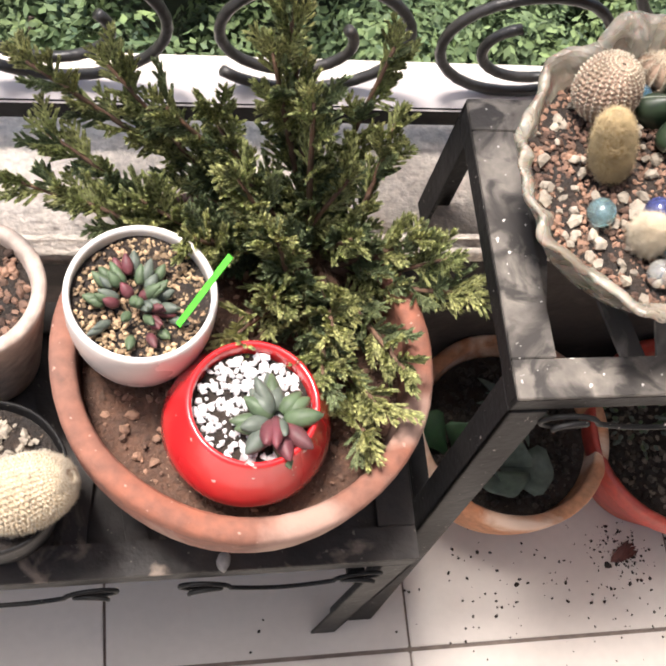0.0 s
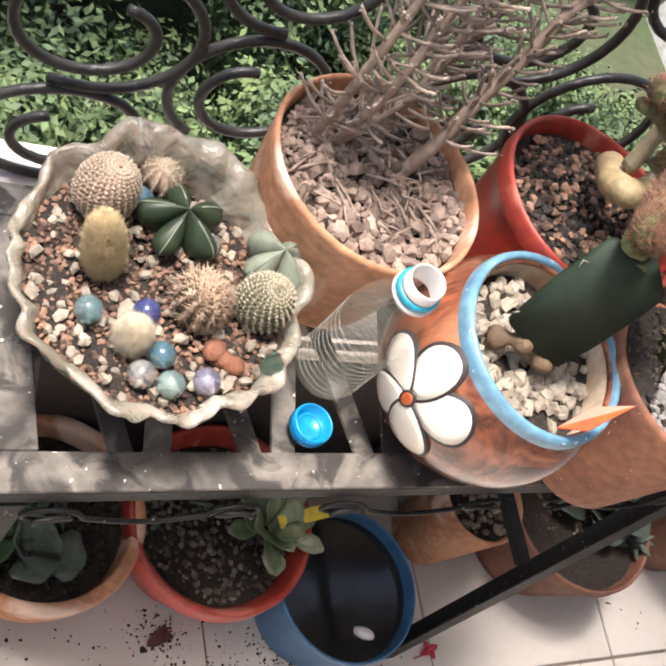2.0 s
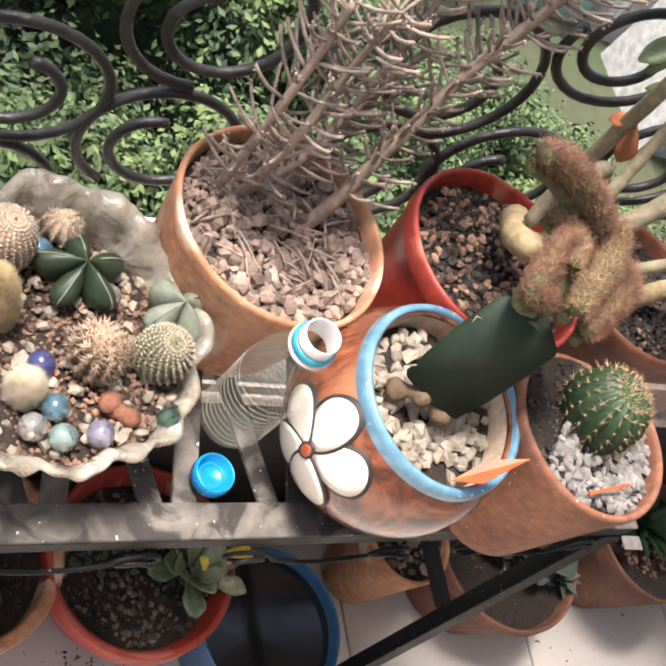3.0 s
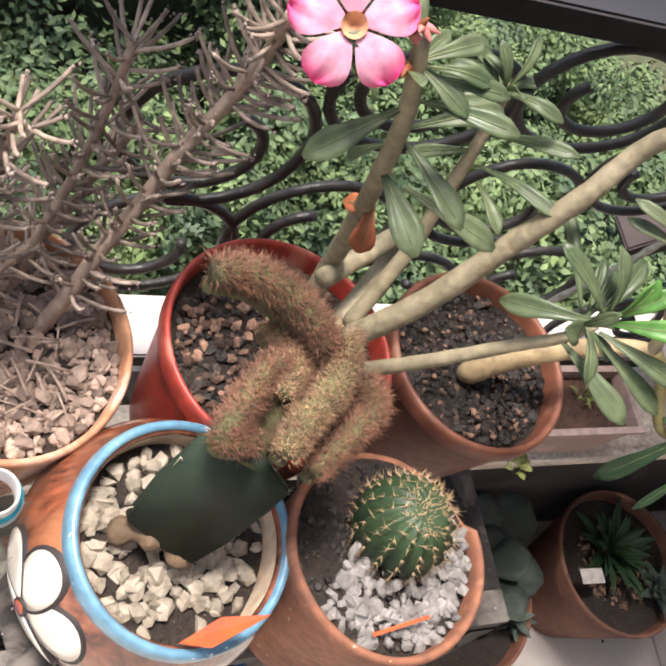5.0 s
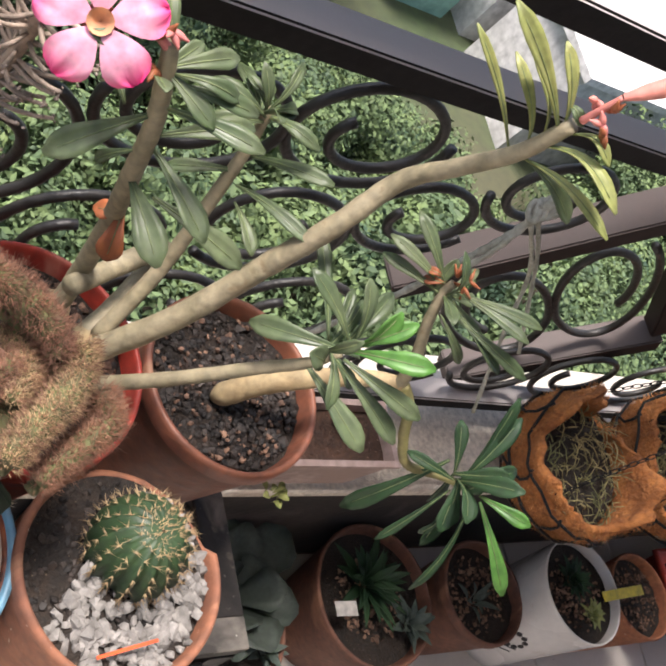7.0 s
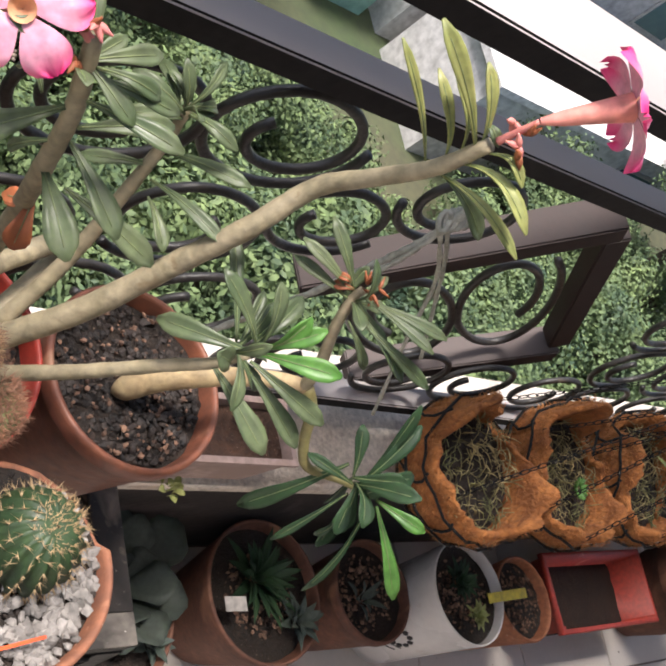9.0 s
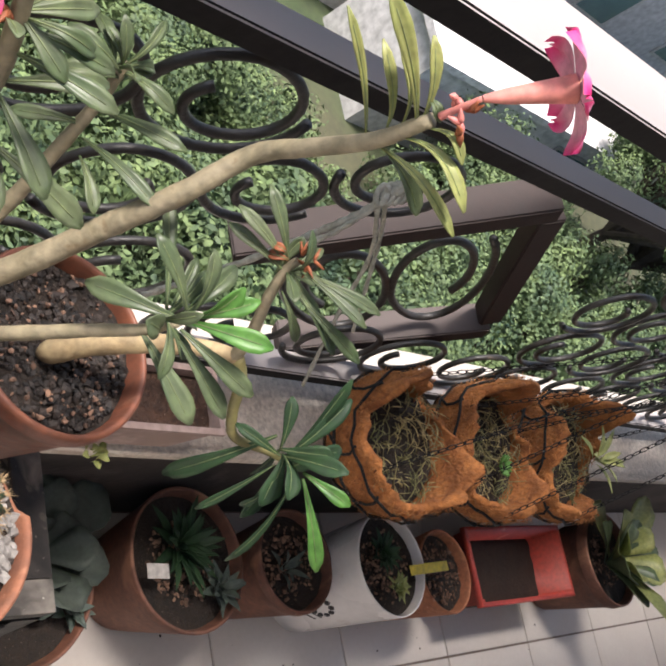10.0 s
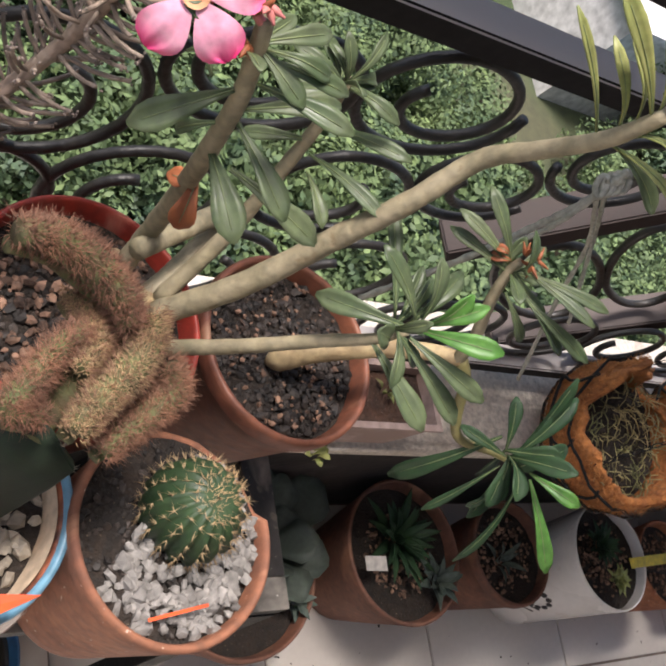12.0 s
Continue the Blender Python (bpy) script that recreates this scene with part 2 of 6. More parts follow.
def tube_data(points, radius, sides=8, cap=True, start=0):
    """Vertices and faces of a round bar through points; radius is a number or one for each point."""
    pts = [Vector(p) for p in points]
    rad = radius if isinstance(radius, (list, tuple)) else [radius] * len(pts)
    verts, faces = [], []
    side = None
    for i, p in enumerate(pts):
        d = (pts[min(i + 1, len(pts) - 1)] - pts[max(i - 1, 0)]).normalized()
        if side is None:
            side = d.orthogonal().normalized()
        side = (side - d * side.dot(d)).normalized()
        other = d.cross(side)
        for k in range(sides):
            a = 2 * math.pi * k / sides
            verts.append(p + (side * math.cos(a) + other * math.sin(a)) * rad[i])
    for i in range(len(pts) - 1):
        for k in range(sides):
            faces.append([start + i * sides + k, start + i * sides + (k + 1) % sides, start + (i + 1) * sides + (k + 1) % sides, start + (i + 1) * sides + k])
    if cap:
        faces.append([start + k for k in reversed(range(sides))])
        faces.append([start + (len(pts) - 1) * sides + k for k in range(sides)])
    return verts, faces


def tubes(runs, sides=8):
    """Many round bars as one mesh: runs of (points, radius)."""
    verts, faces = [], []
    for points, radius in runs:
        v, f = tube_data(points, radius, sides, True, len(verts))
        verts += v
        faces += f
    return verts, [], faces


def smooth_line(points, n=8):
    """A Catmull-Rom line through points."""
    p = [Vector(q) for q in points]
    p = [2 * p[0] - p[1]] + p + [2 * p[-1] - p[-2]]
    out = []
    for i in range(1, len(p) - 2):
        for k in range(n):
            t = k / n
            out.append(0.5 * (2 * p[i] + (p[i + 1] - p[i - 1]) * t + (2 * p[i - 1] - 5 * p[i] + 4 * p[i + 1] - p[i + 2]) * t * t + (3 * p[i] - p[i - 1] - 3 * p[i + 1] + p[i + 2]) * t ** 3))
    return out + [p[-2]]


def merged(list_of_data):
    verts, faces = [], []
    for v, _, f in list_of_data:
        n = len(verts)
        verts += list(v)
        faces += [[i + n for i in face] for face in f]
    return verts, [], faces


def moved(data, m):
    v, e, f = data
    return [m @ Vector(p) for p in v], e, f


def ico(sub=1):
    bm = bmesh.new()
    bmesh.ops.create_icosphere(bm, subdivisions=sub, radius=1.0)
    v = np.array([p.co[:] for p in bm.verts])
    f = [[q.index for q in face.verts] for face in bm.faces]
    bm.free()
    return v, f


def stones(rng, places, sizes, flat=0.7, rough=0.22, sub=1):
    """Angular stones at places, as one mesh."""
    v0, f0 = ico(sub)
    verts, faces = [], []
    for p, s in zip(places, sizes):
        v = v0 * (1 + rng.normal(0, rough, (len(v0), 1)))
        v = v * (s * rng.uniform(0.75, 1.25), s * rng.uniform(0.6, 1.0), s * flat * rng.uniform(0.7, 1.2))
        e = Euler((rng.uniform(-0.7, 0.7), rng.uniform(-0.7, 0.7), rng.uniform(0, 6.28))).to_matrix()
        v = v @ np.array(e).T + p
        n = len(verts)
        verts += v.tolist()
        faces += [[i + n for i in face] for face in f0]
    return verts, [], faces


def disc_places(rng, r, n, z, bumpy=0.004, hollow=None):
    out = []
    while len(out) < n:
        x, y = rng.uniform(-r, r, 2)
        if x * x + y * y < r * r:
            if hollow and (x - hollow[0]) ** 2 + (y - hollow[1]) ** 2 < hollow[2] ** 2:
                continue
            out.append((x, y, z + bumpy * noise.noise(Vector((x * 40, y * 40, z))) + rng.uniform(-0.001, 0.001)))
    return np.array(out)


def soil_disc(r, z, seed=0.0, amp=0.004, rings=10, segs=36):
    prof = [(0.0, z)] + [(r * k / rings, z) for k in range(1, rings + 1)]
    v, e, f = lathe(prof, segs)
    v = [(x, y, zz + amp * (noise.noise(Vector((x * 35, y * 35, seed))) + 0.5 * noise.noise(Vector((x * 90, y * 90, seed))))) for x, y, zz in v]
    return v, e, f


def pot_profile(rim, base, height, wall=0.006, lip=0.0, lip_h=0.0, belly=0.0, inner=0.05):
    """Outside from the base up, over the rounded rim and down the inside."""
    out = [(0.0, 0.0), (base * 0.9, 0.0), (base, 0.003)]
    for k in range(1, 8):
        t = k / 8
        out.append((base + (rim - lip - base) * t + belly * math.sin(math.pi * t), height * t * (1 - lip_h / height)))
    if lip:
        out += [(rim - lip, height - lip_h), (rim - 0.001, height - lip_h + 0.001), (rim, height - lip_h + 0.004), (rim, height - 0.004)]
    else:
        out.append((rim, height - 0.004))
    out += [(rim - wall * 0.15, height - 0.0012), (rim - wall * 0.5, height), (rim - wall * 0.85, height - 0.0012), (rim - wall, height - 0.004)]
    for k in range(1, 6):
        out.append((rim - wall - (rim - base) * 0.3 * k / 5 + belly * 0.8 * math.sin(math.pi * k / 10), height - inner * k / 5))
    return out


def make_pot(name, x, y, z0, rim, base, height, mat, label, wall=0.006, lip=0.0, lip_h=0.0, belly=0.0, soil_mat=None, soil_drop=0.02, wobble=0.006, tilt=(0, 0), rz=0.0, group="", inner=0.05):
    ob = thing(name, (x, y, z0), label, "plant pot" if "pot" in name else name.replace("_", " "), group, rz, tilt)
    part("body", lathe(pot_profile(rim, base, height, wall, lip, lip_h, belly, max(inner, soil_drop + 0.012)), 56, wobble, x * 10), mat, ob)
    if soil_mat:
        part("soil", soil_disc(rim - wall - (rim - base) * 0.25 * soil_drop / 0.05 * 0.5 + 0.001, height - soil_drop, x), soil_mat, ob)
    return ob

# ---- the balcony ----
COPE, SHELF, LOW = 0.45, 0.589, 0.379
TILE, TILE_X, TILE_Y = 0.325, -0.030, -0.350

floor_base = bmesh.new()
box(floor_base, (-2.0, -2.2, -0.12), (4.0, -0.046, -0.004))
floor = tagged(part("floor", floor_base, M["grout"], smooth=False), "cream ceramic tile floor with dark joints and spilt soil", "floor", kind="structure")

para = bmesh.new()
box(para, (-2.0, -0.045, -6.0), (4.0, 0.06, 0.412))
tagged(part("parapet_wall", para, M["parapet"], smooth=False), "low dark balcony parapet wall", "wall", kind="structure")
cope = bmesh.new()
box(cope, (-2.0, -0.092, 0.41), (4.0, 0.090, COPE), 0.008)
tagged(part("parapet_coping", cope, M["plaster"]), "rough pale plaster coping on the parapet", "wall", kind="structure")
# Unseen back wall, added to close the balcony and hold back light.
house = bmesh.new()
box(house, (-2.0, -2.32, -0.12), (4.0, -2.2, 2.8))
tagged(part("wall_house", house, M["wall"], smooth=False), "unseen plain house wall added behind the balcony", "wall", kind="structure")
# Unseen roof slab, placed and sized only to shade the balcony's right part.
slab = bmesh.new()
box(slab, (0.32, -2.2, 2.1), (3.0, 0.14, 2.25))
tagged(part("ceiling", slab, M["wall"], smooth=False), "unseen plain roof slab added to block light", "ceiling", kind="structure")

# Unseen low end wall, added to limit light from that side.
gable = bmesh.new()
box(gable, (4.0, -2.32, -0.12), (4.12, 0.10, 0.95))
tagged(part("wall_end", gable, M["wall"], smooth=False), "unseen plain wall added to close the end of the balcony", "wall", kind="structure")

# ---- railing ----
railing = thing("railing", (0, 0, COPE), "black wrought iron scroll railing with dark painted rails", "railing")
def rail_part(name, p, q, w, h, mat, label=""):
    p, q = [(a[0], a[1], a[2] - COPE) for a in (p, q)]
    return part(name, bar(p, q, w, h, 0.002), mat, railing, label, smooth=False)
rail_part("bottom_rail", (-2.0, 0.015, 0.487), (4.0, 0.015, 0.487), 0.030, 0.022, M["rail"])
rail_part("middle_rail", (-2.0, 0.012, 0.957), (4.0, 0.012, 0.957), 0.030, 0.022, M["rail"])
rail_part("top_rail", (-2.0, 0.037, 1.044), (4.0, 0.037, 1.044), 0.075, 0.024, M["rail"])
for x in (-1.4, -0.72, 1.45, 2.65):
    rail_part("stub", (x, 0.014, COPE), (x, 0.014, 0.476), 0.02, 0.02, M["iron"])
for x in (-1.4, 2.65):
    rail_part("post", (x, 0.014, 0.498), (x, 0.014, 0.946), 0.026, 0.026, M["iron"])
    rail_part("post", (x, 0.014, 0.968), (x, 0.014, 1.032), 0.026, 0.026, M["iron"])


def volute(cx, cz, rx, rz, a0, turns, flip=1, inner=0.42, n=44):
    """A scroll that winds inwards from its outer end; flip mirrors it."""
    pts = []
    for k in range(n + 1):
        t = k / n
        r = 1 - (1 - inner) * max(0, (t - 0.45) / 0.55) ** 0.8
        a = a0 + turns * 2 * math.pi * t
        pts.append((cx + flip * rx * r * math.cos(a), 0.018, cz - COPE + rz * r * math.sin(a)))
    return pts

SCROLLS = [
    (-0.370, 0.562, 0.075, 0.056, 4.0, 1.45, 1), (-0.197, 0.557, 0.078, 0.059, 3.9, 1.45, 1), (-0.024, 0.555, 0.070, 0.054, 3.9, 1.55, -1),
    (-0.030, 0.674, 0.069, 0.060, 4.4, 1.5, 1), (0.094, 0.639, 0.061, 0.061, 5.2, 1.4, -1), (0.083, 0.771, 0.063, 0.063, 4.6, 1.45, -1),
    (-0.197, 0.676, 0.070, 0.060, 4.4, 1.5, 1), (-0.366, 0.678, 0.071, 0.060, 4.4, 1.5, -1), (-0.117, 0.783, 0.071, 0.063, 4.4, 1.5, 1),
]
SCROLLS2 = [
    (0.274, 0.783, 0.068, 0.070, 4.6, 1.45, 1), (0.395, 0.680, 0.069, 0.069, 4.4, 1.5, -1), (0.269, 0.653, 0.068, 0.065, 4.0, 1.4, 1),
    (0.531, 0.876, 0.069, 0.055, 2.9, 1.62, -1), (0.397, 0.851, 0.066, 0.053, 2.9, 1.55, 1), (0.649, 0.799, 0.061, 0.048, 3.4, 1.5, -1),
    (0.742, 0.864, 0.063, 0.050, 3.4, 1.5, 1), (0.533, 0.743, 0.068, 0.057, 4.0, 1.5, 1), (0.637, 0.615, 0.072, 0.068, 4.2, 1.5, -1), (0.504, 0.586, 0.072, 0.075, 4.2, 1.5, 1), (0.812, 0.538, 0.071, 0.060, 4.2, 1.5, -1),
]
for row in SCROLLS + SCROLLS2:
    part("scroll", tubes([(volute(*row), 0.0043)], 8), M["iron"], railing)
for k in range(15):
    for r, (z, rz) in enumerate(((0.556, 0.055), (0.668, 0.058), (0.780, 0.058), (0.887, 0.055))):
        x = 0.86 + 0.150 * k + (0.075 if r % 2 else 0)
        if x < 1.30 and z > 0.6:
            continue
        part("scroll", tubes([(volute(x, z, 0.068, rz, 3.6 + 0.3 * r, 1.5, 1 if (k + r) % 2 else -1), 0.0042)], 7), M["iron"], railing)

PTL, PTR, PBL, PBR = (0.747, 0.052, 0.660), (0.985, 0.052, 0.893), (1.000, 0.052, 0.480), (1.238, 0.052, 0.640)
# frame of a grille panel that leans outwards behind the railing
panel = thing("grille_panel", PTL, "brown painted iron grille panel leaning outside the railing", "railing panel")
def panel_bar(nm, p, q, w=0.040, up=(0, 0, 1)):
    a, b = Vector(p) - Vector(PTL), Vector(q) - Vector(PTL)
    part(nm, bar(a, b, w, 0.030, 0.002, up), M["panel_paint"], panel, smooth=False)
def panel_at(u, v):
    top = Vector(PTL).lerp(Vector(PTR), u)
    return top.lerp(Vector(PBL).lerp(Vector(PBR), u), v) - Vector(PTL)
panel_bar("top_bar", PTL, PTR)
panel_bar("bottom_bar", PBL, PBR)
panel_bar("end_bar", Vector(PTR).lerp(Vector(PBR), 0.07), Vector(PTR).lerp(Vector(PBR), 0.93), 0.030, (0, 1, 0))
for u0, fl in ((0.30, 1), (0.70, -1)):
    pts = [panel_at(u0 + p[0], 0.5 - (p[2] + COPE)) for p in volute(0.0, 0.0, 0.20, 0.40, 2.4, 1.25, fl, 0.5)]
    part("scroll", tubes([(pts, 0.005)], 7), M["iron"], panel)

# ---- plant stands ----
def plant_stand(name, x0, x1, y0, y1, z, top_mat, label, strips, lean=0.0):
    ob = thing(name, (x0, y0, 0), label, "plant stand", "plant stands")
    w, d = x1 - x0, y1 - y0
    for nm, p, q in (("front_bar", (0, 0.013, z), (w, 0.013, z)), ("back_bar", (0, d - 0.013, z), (w, d - 0.013, z)), ("side_bar", (0.0145, 0.0265, z), (0.0145, d - 0.0265, z)), ("side_bar", (w - 0.0145, 0.0265, z), (w - 0.0145, d - 0.0265, z))):
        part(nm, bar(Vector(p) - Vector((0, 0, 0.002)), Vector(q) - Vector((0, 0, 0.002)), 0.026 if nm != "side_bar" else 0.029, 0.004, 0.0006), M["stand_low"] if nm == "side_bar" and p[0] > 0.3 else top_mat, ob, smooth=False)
    for nm, p, q in (("apron", (0, 0.0015, z), (w, 0.0015, z)), ("apron", (0, d - 0.0015, z), (w, d - 0.0015, z)), ("apron", (0.0015, 0.003, z), (0.0015, d - 0.003, z)), ("apron", (w - 0.0015, 0.003, z), (w - 0.0015, d - 0.003, z))):
        part(nm, bar(Vector(p) - Vector((0, 0, 0.0125)), Vector(q) - Vector((0, 0, 0.0125)), 0.003, 0.017, 0.0005), M["iron_dark"], ob, smooth=False)
    step = w / strips
    for k in range(strips):
        a, b = k * step + 0.012, (k + 1) * step - 0.006
        part("lattice_strip", bar((a, 0.014, z - 0.006), ((a + b) / 2, d - 0.014, z - 0.006), 0.018, 0.003), top_mat, ob, smooth=False)
        part("lattice_strip", bar(((a + b) / 2, d - 0.014, z - 0.009), (b, 0.014, z - 0.009), 0.016, 0.003), top_mat, ob, smooth=False)
    for x, sx in ((0.0, 1), (w, -1)):
        for y, sy in ((0.0, 1), (d, -1)):
            bm = box(bmesh.new(), (min(x, x + sx * 0.026), min(y, y + sy * 0.003), 0), (max(x, x + sx * 0.026), max(y, y + sy * 0.003), z - 0.021), 0.0006)
            box(bm, (min(x, x + sx * 0.003), min(y, y + sy * 0.026), 0), (max(x, x + sx * 0.003), max(y, y + sy * 0.026), z - 0.021), 0.0006)
            if sy > 0:
                for v in bm.verts:
                    v.co.y += lean * (1 - v.co.z / z)
            part("leg", bm, M["iron_dark"], ob, smooth=False)
    for x in (0.012, w - 0.012):
        part("brace", bar((x, 0.022 + lean * 0.48, z * 0.52), (x, d - 0.022, z * 0.52), 0.016, 0.012, 0.001), M["iron_dark"], ob, smooth=False)
    n = round(w / 0.2)
    for k in range(n):
        cx, half = (k + 0.5) * w / n, w / n * 0.30
        pts = []
        for j in range(31):
            a = j / 30 * 9.4
            r = 0.5 + 0.5 * j / 30
            pts.append((cx - half - 0.021 * r * math.cos(a), -0.006 - 0.003 * math.cos(a * 0.5), z - 0.036 + 0.012 * r * math.sin(a)))
        for j in range(1, 12):
            u = j / 12
            pts.append((cx - half + 0.021 + u * 2 * (half - 0.021), -0.006, z - 0.036 - 0.011 * math.sin(math.pi * u)))
        for j in range(31):
            a = 9.4 - j / 30 * 9.4
            r = 1.0 - 0.5 * j / 30
            pts.append((cx + half + 0.021 * r * math.cos(a), -0.006 - 0.003 * math.cos(a * 0.5), z - 0.036 + 0.012 * r * math.sin(a)))
        part("wire_scroll", tubes([(pts, 0.0019)], 6), M["iron_dark"], ob)
    return ob

high_stand = plant_stand("plant_stand", -0.096, 0.556, -0.274, -0.055, SHELF, M["stand_top"], "weathered black iron plant stand with lattice top", 7, -0.040)
low_stand = plant_stand("plant_stand", -0.72, -0.112, -0.325, -0.105, LOW, M["stand_low"], "low soot-black iron plant stand with lattice top", 9)
# Added dark sheet: makes the lattice gaps dark where bright floor would show.
tray = box(bmesh.new(), (0.006, 0.006, LOW - 0.017), (0.602, 0.214, LOW - 0.013))
bmesh.ops.subdivide_edges(tray, edges=tray.edges[:], cuts=3, use_grid_fill=True)
part("tray", tray, M["stand_low"], low_stand, "dark dirty sheet added to blacken the gaps in the lattice", smooth=False)

# ---- pots on the high stand ----
gravel_pot = make_pot("plant_pot", 0.151, -0.0825, SHELF, 0.0836, 0.068, 0.116, M["terra_light"], "bleached terracotta pot of gravel with a dry stick plant", soil_mat=M["soil"], soil_drop=0.016, wall=0.005, wobble=0.012)
red_pot = make_pot("plant_pot", 0.327, -0.099, SHELF, 0.082, 0.064, 0.1405, M["red_plastic"], "faded red plastic pot with a crested cactus", soil_mat=M["soil"], soil_drop=0.018, wall=0.005, lip=0.003, lip_h=0.02)
stub_pot = make_pot("plant_pot", 0.4826, -0.1097, SHELF, 0.0731, 0.050, 0.1434, M["terra_brown"], "brown terracotta pot with moist dark soil and a desert rose stem", soil_mat=M["soil"], soil_drop=0.016, wall=0.006, lip=0.003, lip_h=0.018)
cactus_pot = make_pot("plant_pot", 0.3760, -0.240, SHELF, 0.0705, 0.056, 0.137, M["terra_shaded_stained"], "chipped terracotta pot with white gravel and a ball cactus", soil_mat=M["soil"], soil_drop=0.012, wall=0.006, wobble=0.015)
for v in cactus_pot.children[0].data.vertices:
    a = math.degrees(math.atan2(v.co.y, v.co.x)) % 360
    if 9 < a < 118 and v.co.z > 0.108:
        v.co.z = 0.108 + (v.co.z - 0.108) * 0.55 + 0.003 * noise.noise(v.co * 90)
blue_pot = make_pot("plant_pot", 0.236, -0.206, SHELF, 0.065, 0.046, 0.126, M["brown_glaze"], "painted brown pot with blue rim and white flower", soil_mat=M["soil"], soil_drop=0.022, wall=0.006, belly=0.024, tilt=(5.5, 3.2))

blue_pot.matrix_world = blue_pot.matrix_world @ Matrix.Scale(1.045, 4)


def crumpled_bowl(x, y, z0):
    ob = thing("planter_bowl", (x, y, z0), "translucent crumpled resin bowl of small cacti and marbles", "planter bowl")
    prof = [(0.0, 0.0), (0.055, 0.0), (0.062, 0.004), (0.072, 0.020), (0.080, 0.038), (0.088, 0.052), (0.095, 0.060), (0.0985, 0.0640), (0.0980, 0.0665), (0.0945, 0.0668), (0.0895, 0.064), (0.0865, 0.058), (0.083, 0.050), (0.080, 0.044)]
    v, e, f = lathe(prof, 220)
    out = []
    for px, py, pz in v:
        r = math.hypot(px, py)
        if r > 1e-5:
            a = math.atan2(py, px)
            k = min(1.0, max(0.0, pz / 0.06))
            q = Vector((math.cos(a), math.sin(a), 0))
            crease = abs(noise.noise(q * 2.6 + Vector((0, 0, pz * 24)))) * 2.2 + 0.9 * abs(noise.noise(q * 5 + Vector((0, 3, r * 40))))
            r2 = r * (1 - 0.04 * k) + k * (0.0075 * (crease - 0.45) + 0.004 * noise.noise(q * 2.2))
            lift = k ** 3 * (0.0035 * (0.5 - abs(noise.noise(q * 6 + Vector((1, 4, r * 60))))) + 0.006 * noise.noise(q * 5 + Vector((2, 0, 0))) + 0.034 * max(0.0, math.cos(a - radians(97))) ** 10 + 0.028 * max(0.0, math.cos(a - radians(58))) ** 14 + 0.018 * max(0.0, math.cos(a - radians(2))) ** 30)
            px, py, pz = r2 * math.cos(a), r2 * math.sin(a), pz + lift
        out.append((px, py, pz))
    part("body", (out, e, f), CRUMPLED, ob)
    part("soil", soil_disc(0.0870, 0.0555, 4.0), M["soil"], ob)
    return ob

CRUMPLED = material("crumpled_resin", (0.52, 0.47, 0.385), (0.32, 0.28, 0.215), rough=0.24, scale=26, fine=60, bump=0.7, dist=0.005, distort=2.5, speck=0.2, spots=(0.56, 0.52, 0.45), spot_scale=16, spot_cut=0.60)
_b = CRUMPLED.node_tree.nodes["Principled BSDF"]
_b.inputs["Transmission Weight"].default_value = 0.40
_b.inputs["Subsurface Weight"].default_value = 0.2
_b.inputs["Subsurface Scale"].default_value = 0.02
glass_bowl = crumpled_bowl(-0.002, -0.158, SHELF)

# ---- plant helpers ----
def leaf_data(base, tip, width, droop=0.0, up=(0, -0.3, 1), fold=0.25, point=0.0, n=9, curl=0.0):
    """A spatulate leaf from base to tip: narrow at the base, broad and round near the tip."""
    b, t, up = Vector(base), Vector(tip), Vector(up)
    d = t - b
    side = d.cross(up).normalized()
    nrm = side.cross(d).normalized()
    verts, faces = [], []
    for i in range(n + 1):
        u = i / n
        if point:
            w = width * (math.sin(math.pi * min(u ** 0.75, 1.0)) ** 0.8) * (1 - 0.3 * point * u)
        else:
            w = width * (0.16 + 0.84 * (u / 0.72) ** 1.25 if u < 0.72 else math.sqrt(max(0.0, 1 - ((u - 0.72) / 0.285) ** 2)))
        c = b + d * u + nrm * (droop * math.sin(math.pi * u) - curl * u * u)
        for k in (-1, -0.5, 0, 0.5, 1):
            verts.append(c + side * (w * 0.5 * k) + nrm * (fold * w * 0.5 * abs(k)))
    for i in range(n):
        for k in range(4):
            a = i * 5 + k
            faces.append([a, a + 1, a + 6, a + 5])
    m = len(verts)
    verts += [v - nrm * 0.0007 for v in verts]
    faces += [[m + i for i in reversed(f)] for f in faces]
    rim = [i * 5 for i in range(n + 1)] + [n * 5 + k for k in range(1, 5)] + [i * 5 + 4 for i in reversed(range(n))]
    for a, c2 in zip(rim, rim[1:]):
        faces.append([a, c2, m + c2, m + a])
    return verts, [], faces


def blob_data(c, axis, r, length, point=0.35, sides=8, n=7):
    """A plump succulent leaf from c along axis."""
    ax = Vector(axis).normalized()
    pts = [Vector(c) + ax * length * k / n for k in range(n + 1)]
    rad = [max(0.0006, r * (math.sin(math.pi * (0.12 + 0.86 * (k / n))) ** 0.6) * (1 - point * (k / n) ** 2)) for k in range(n + 1)]
    v, f = tube_data(pts, rad, sides)
    return v, [], f


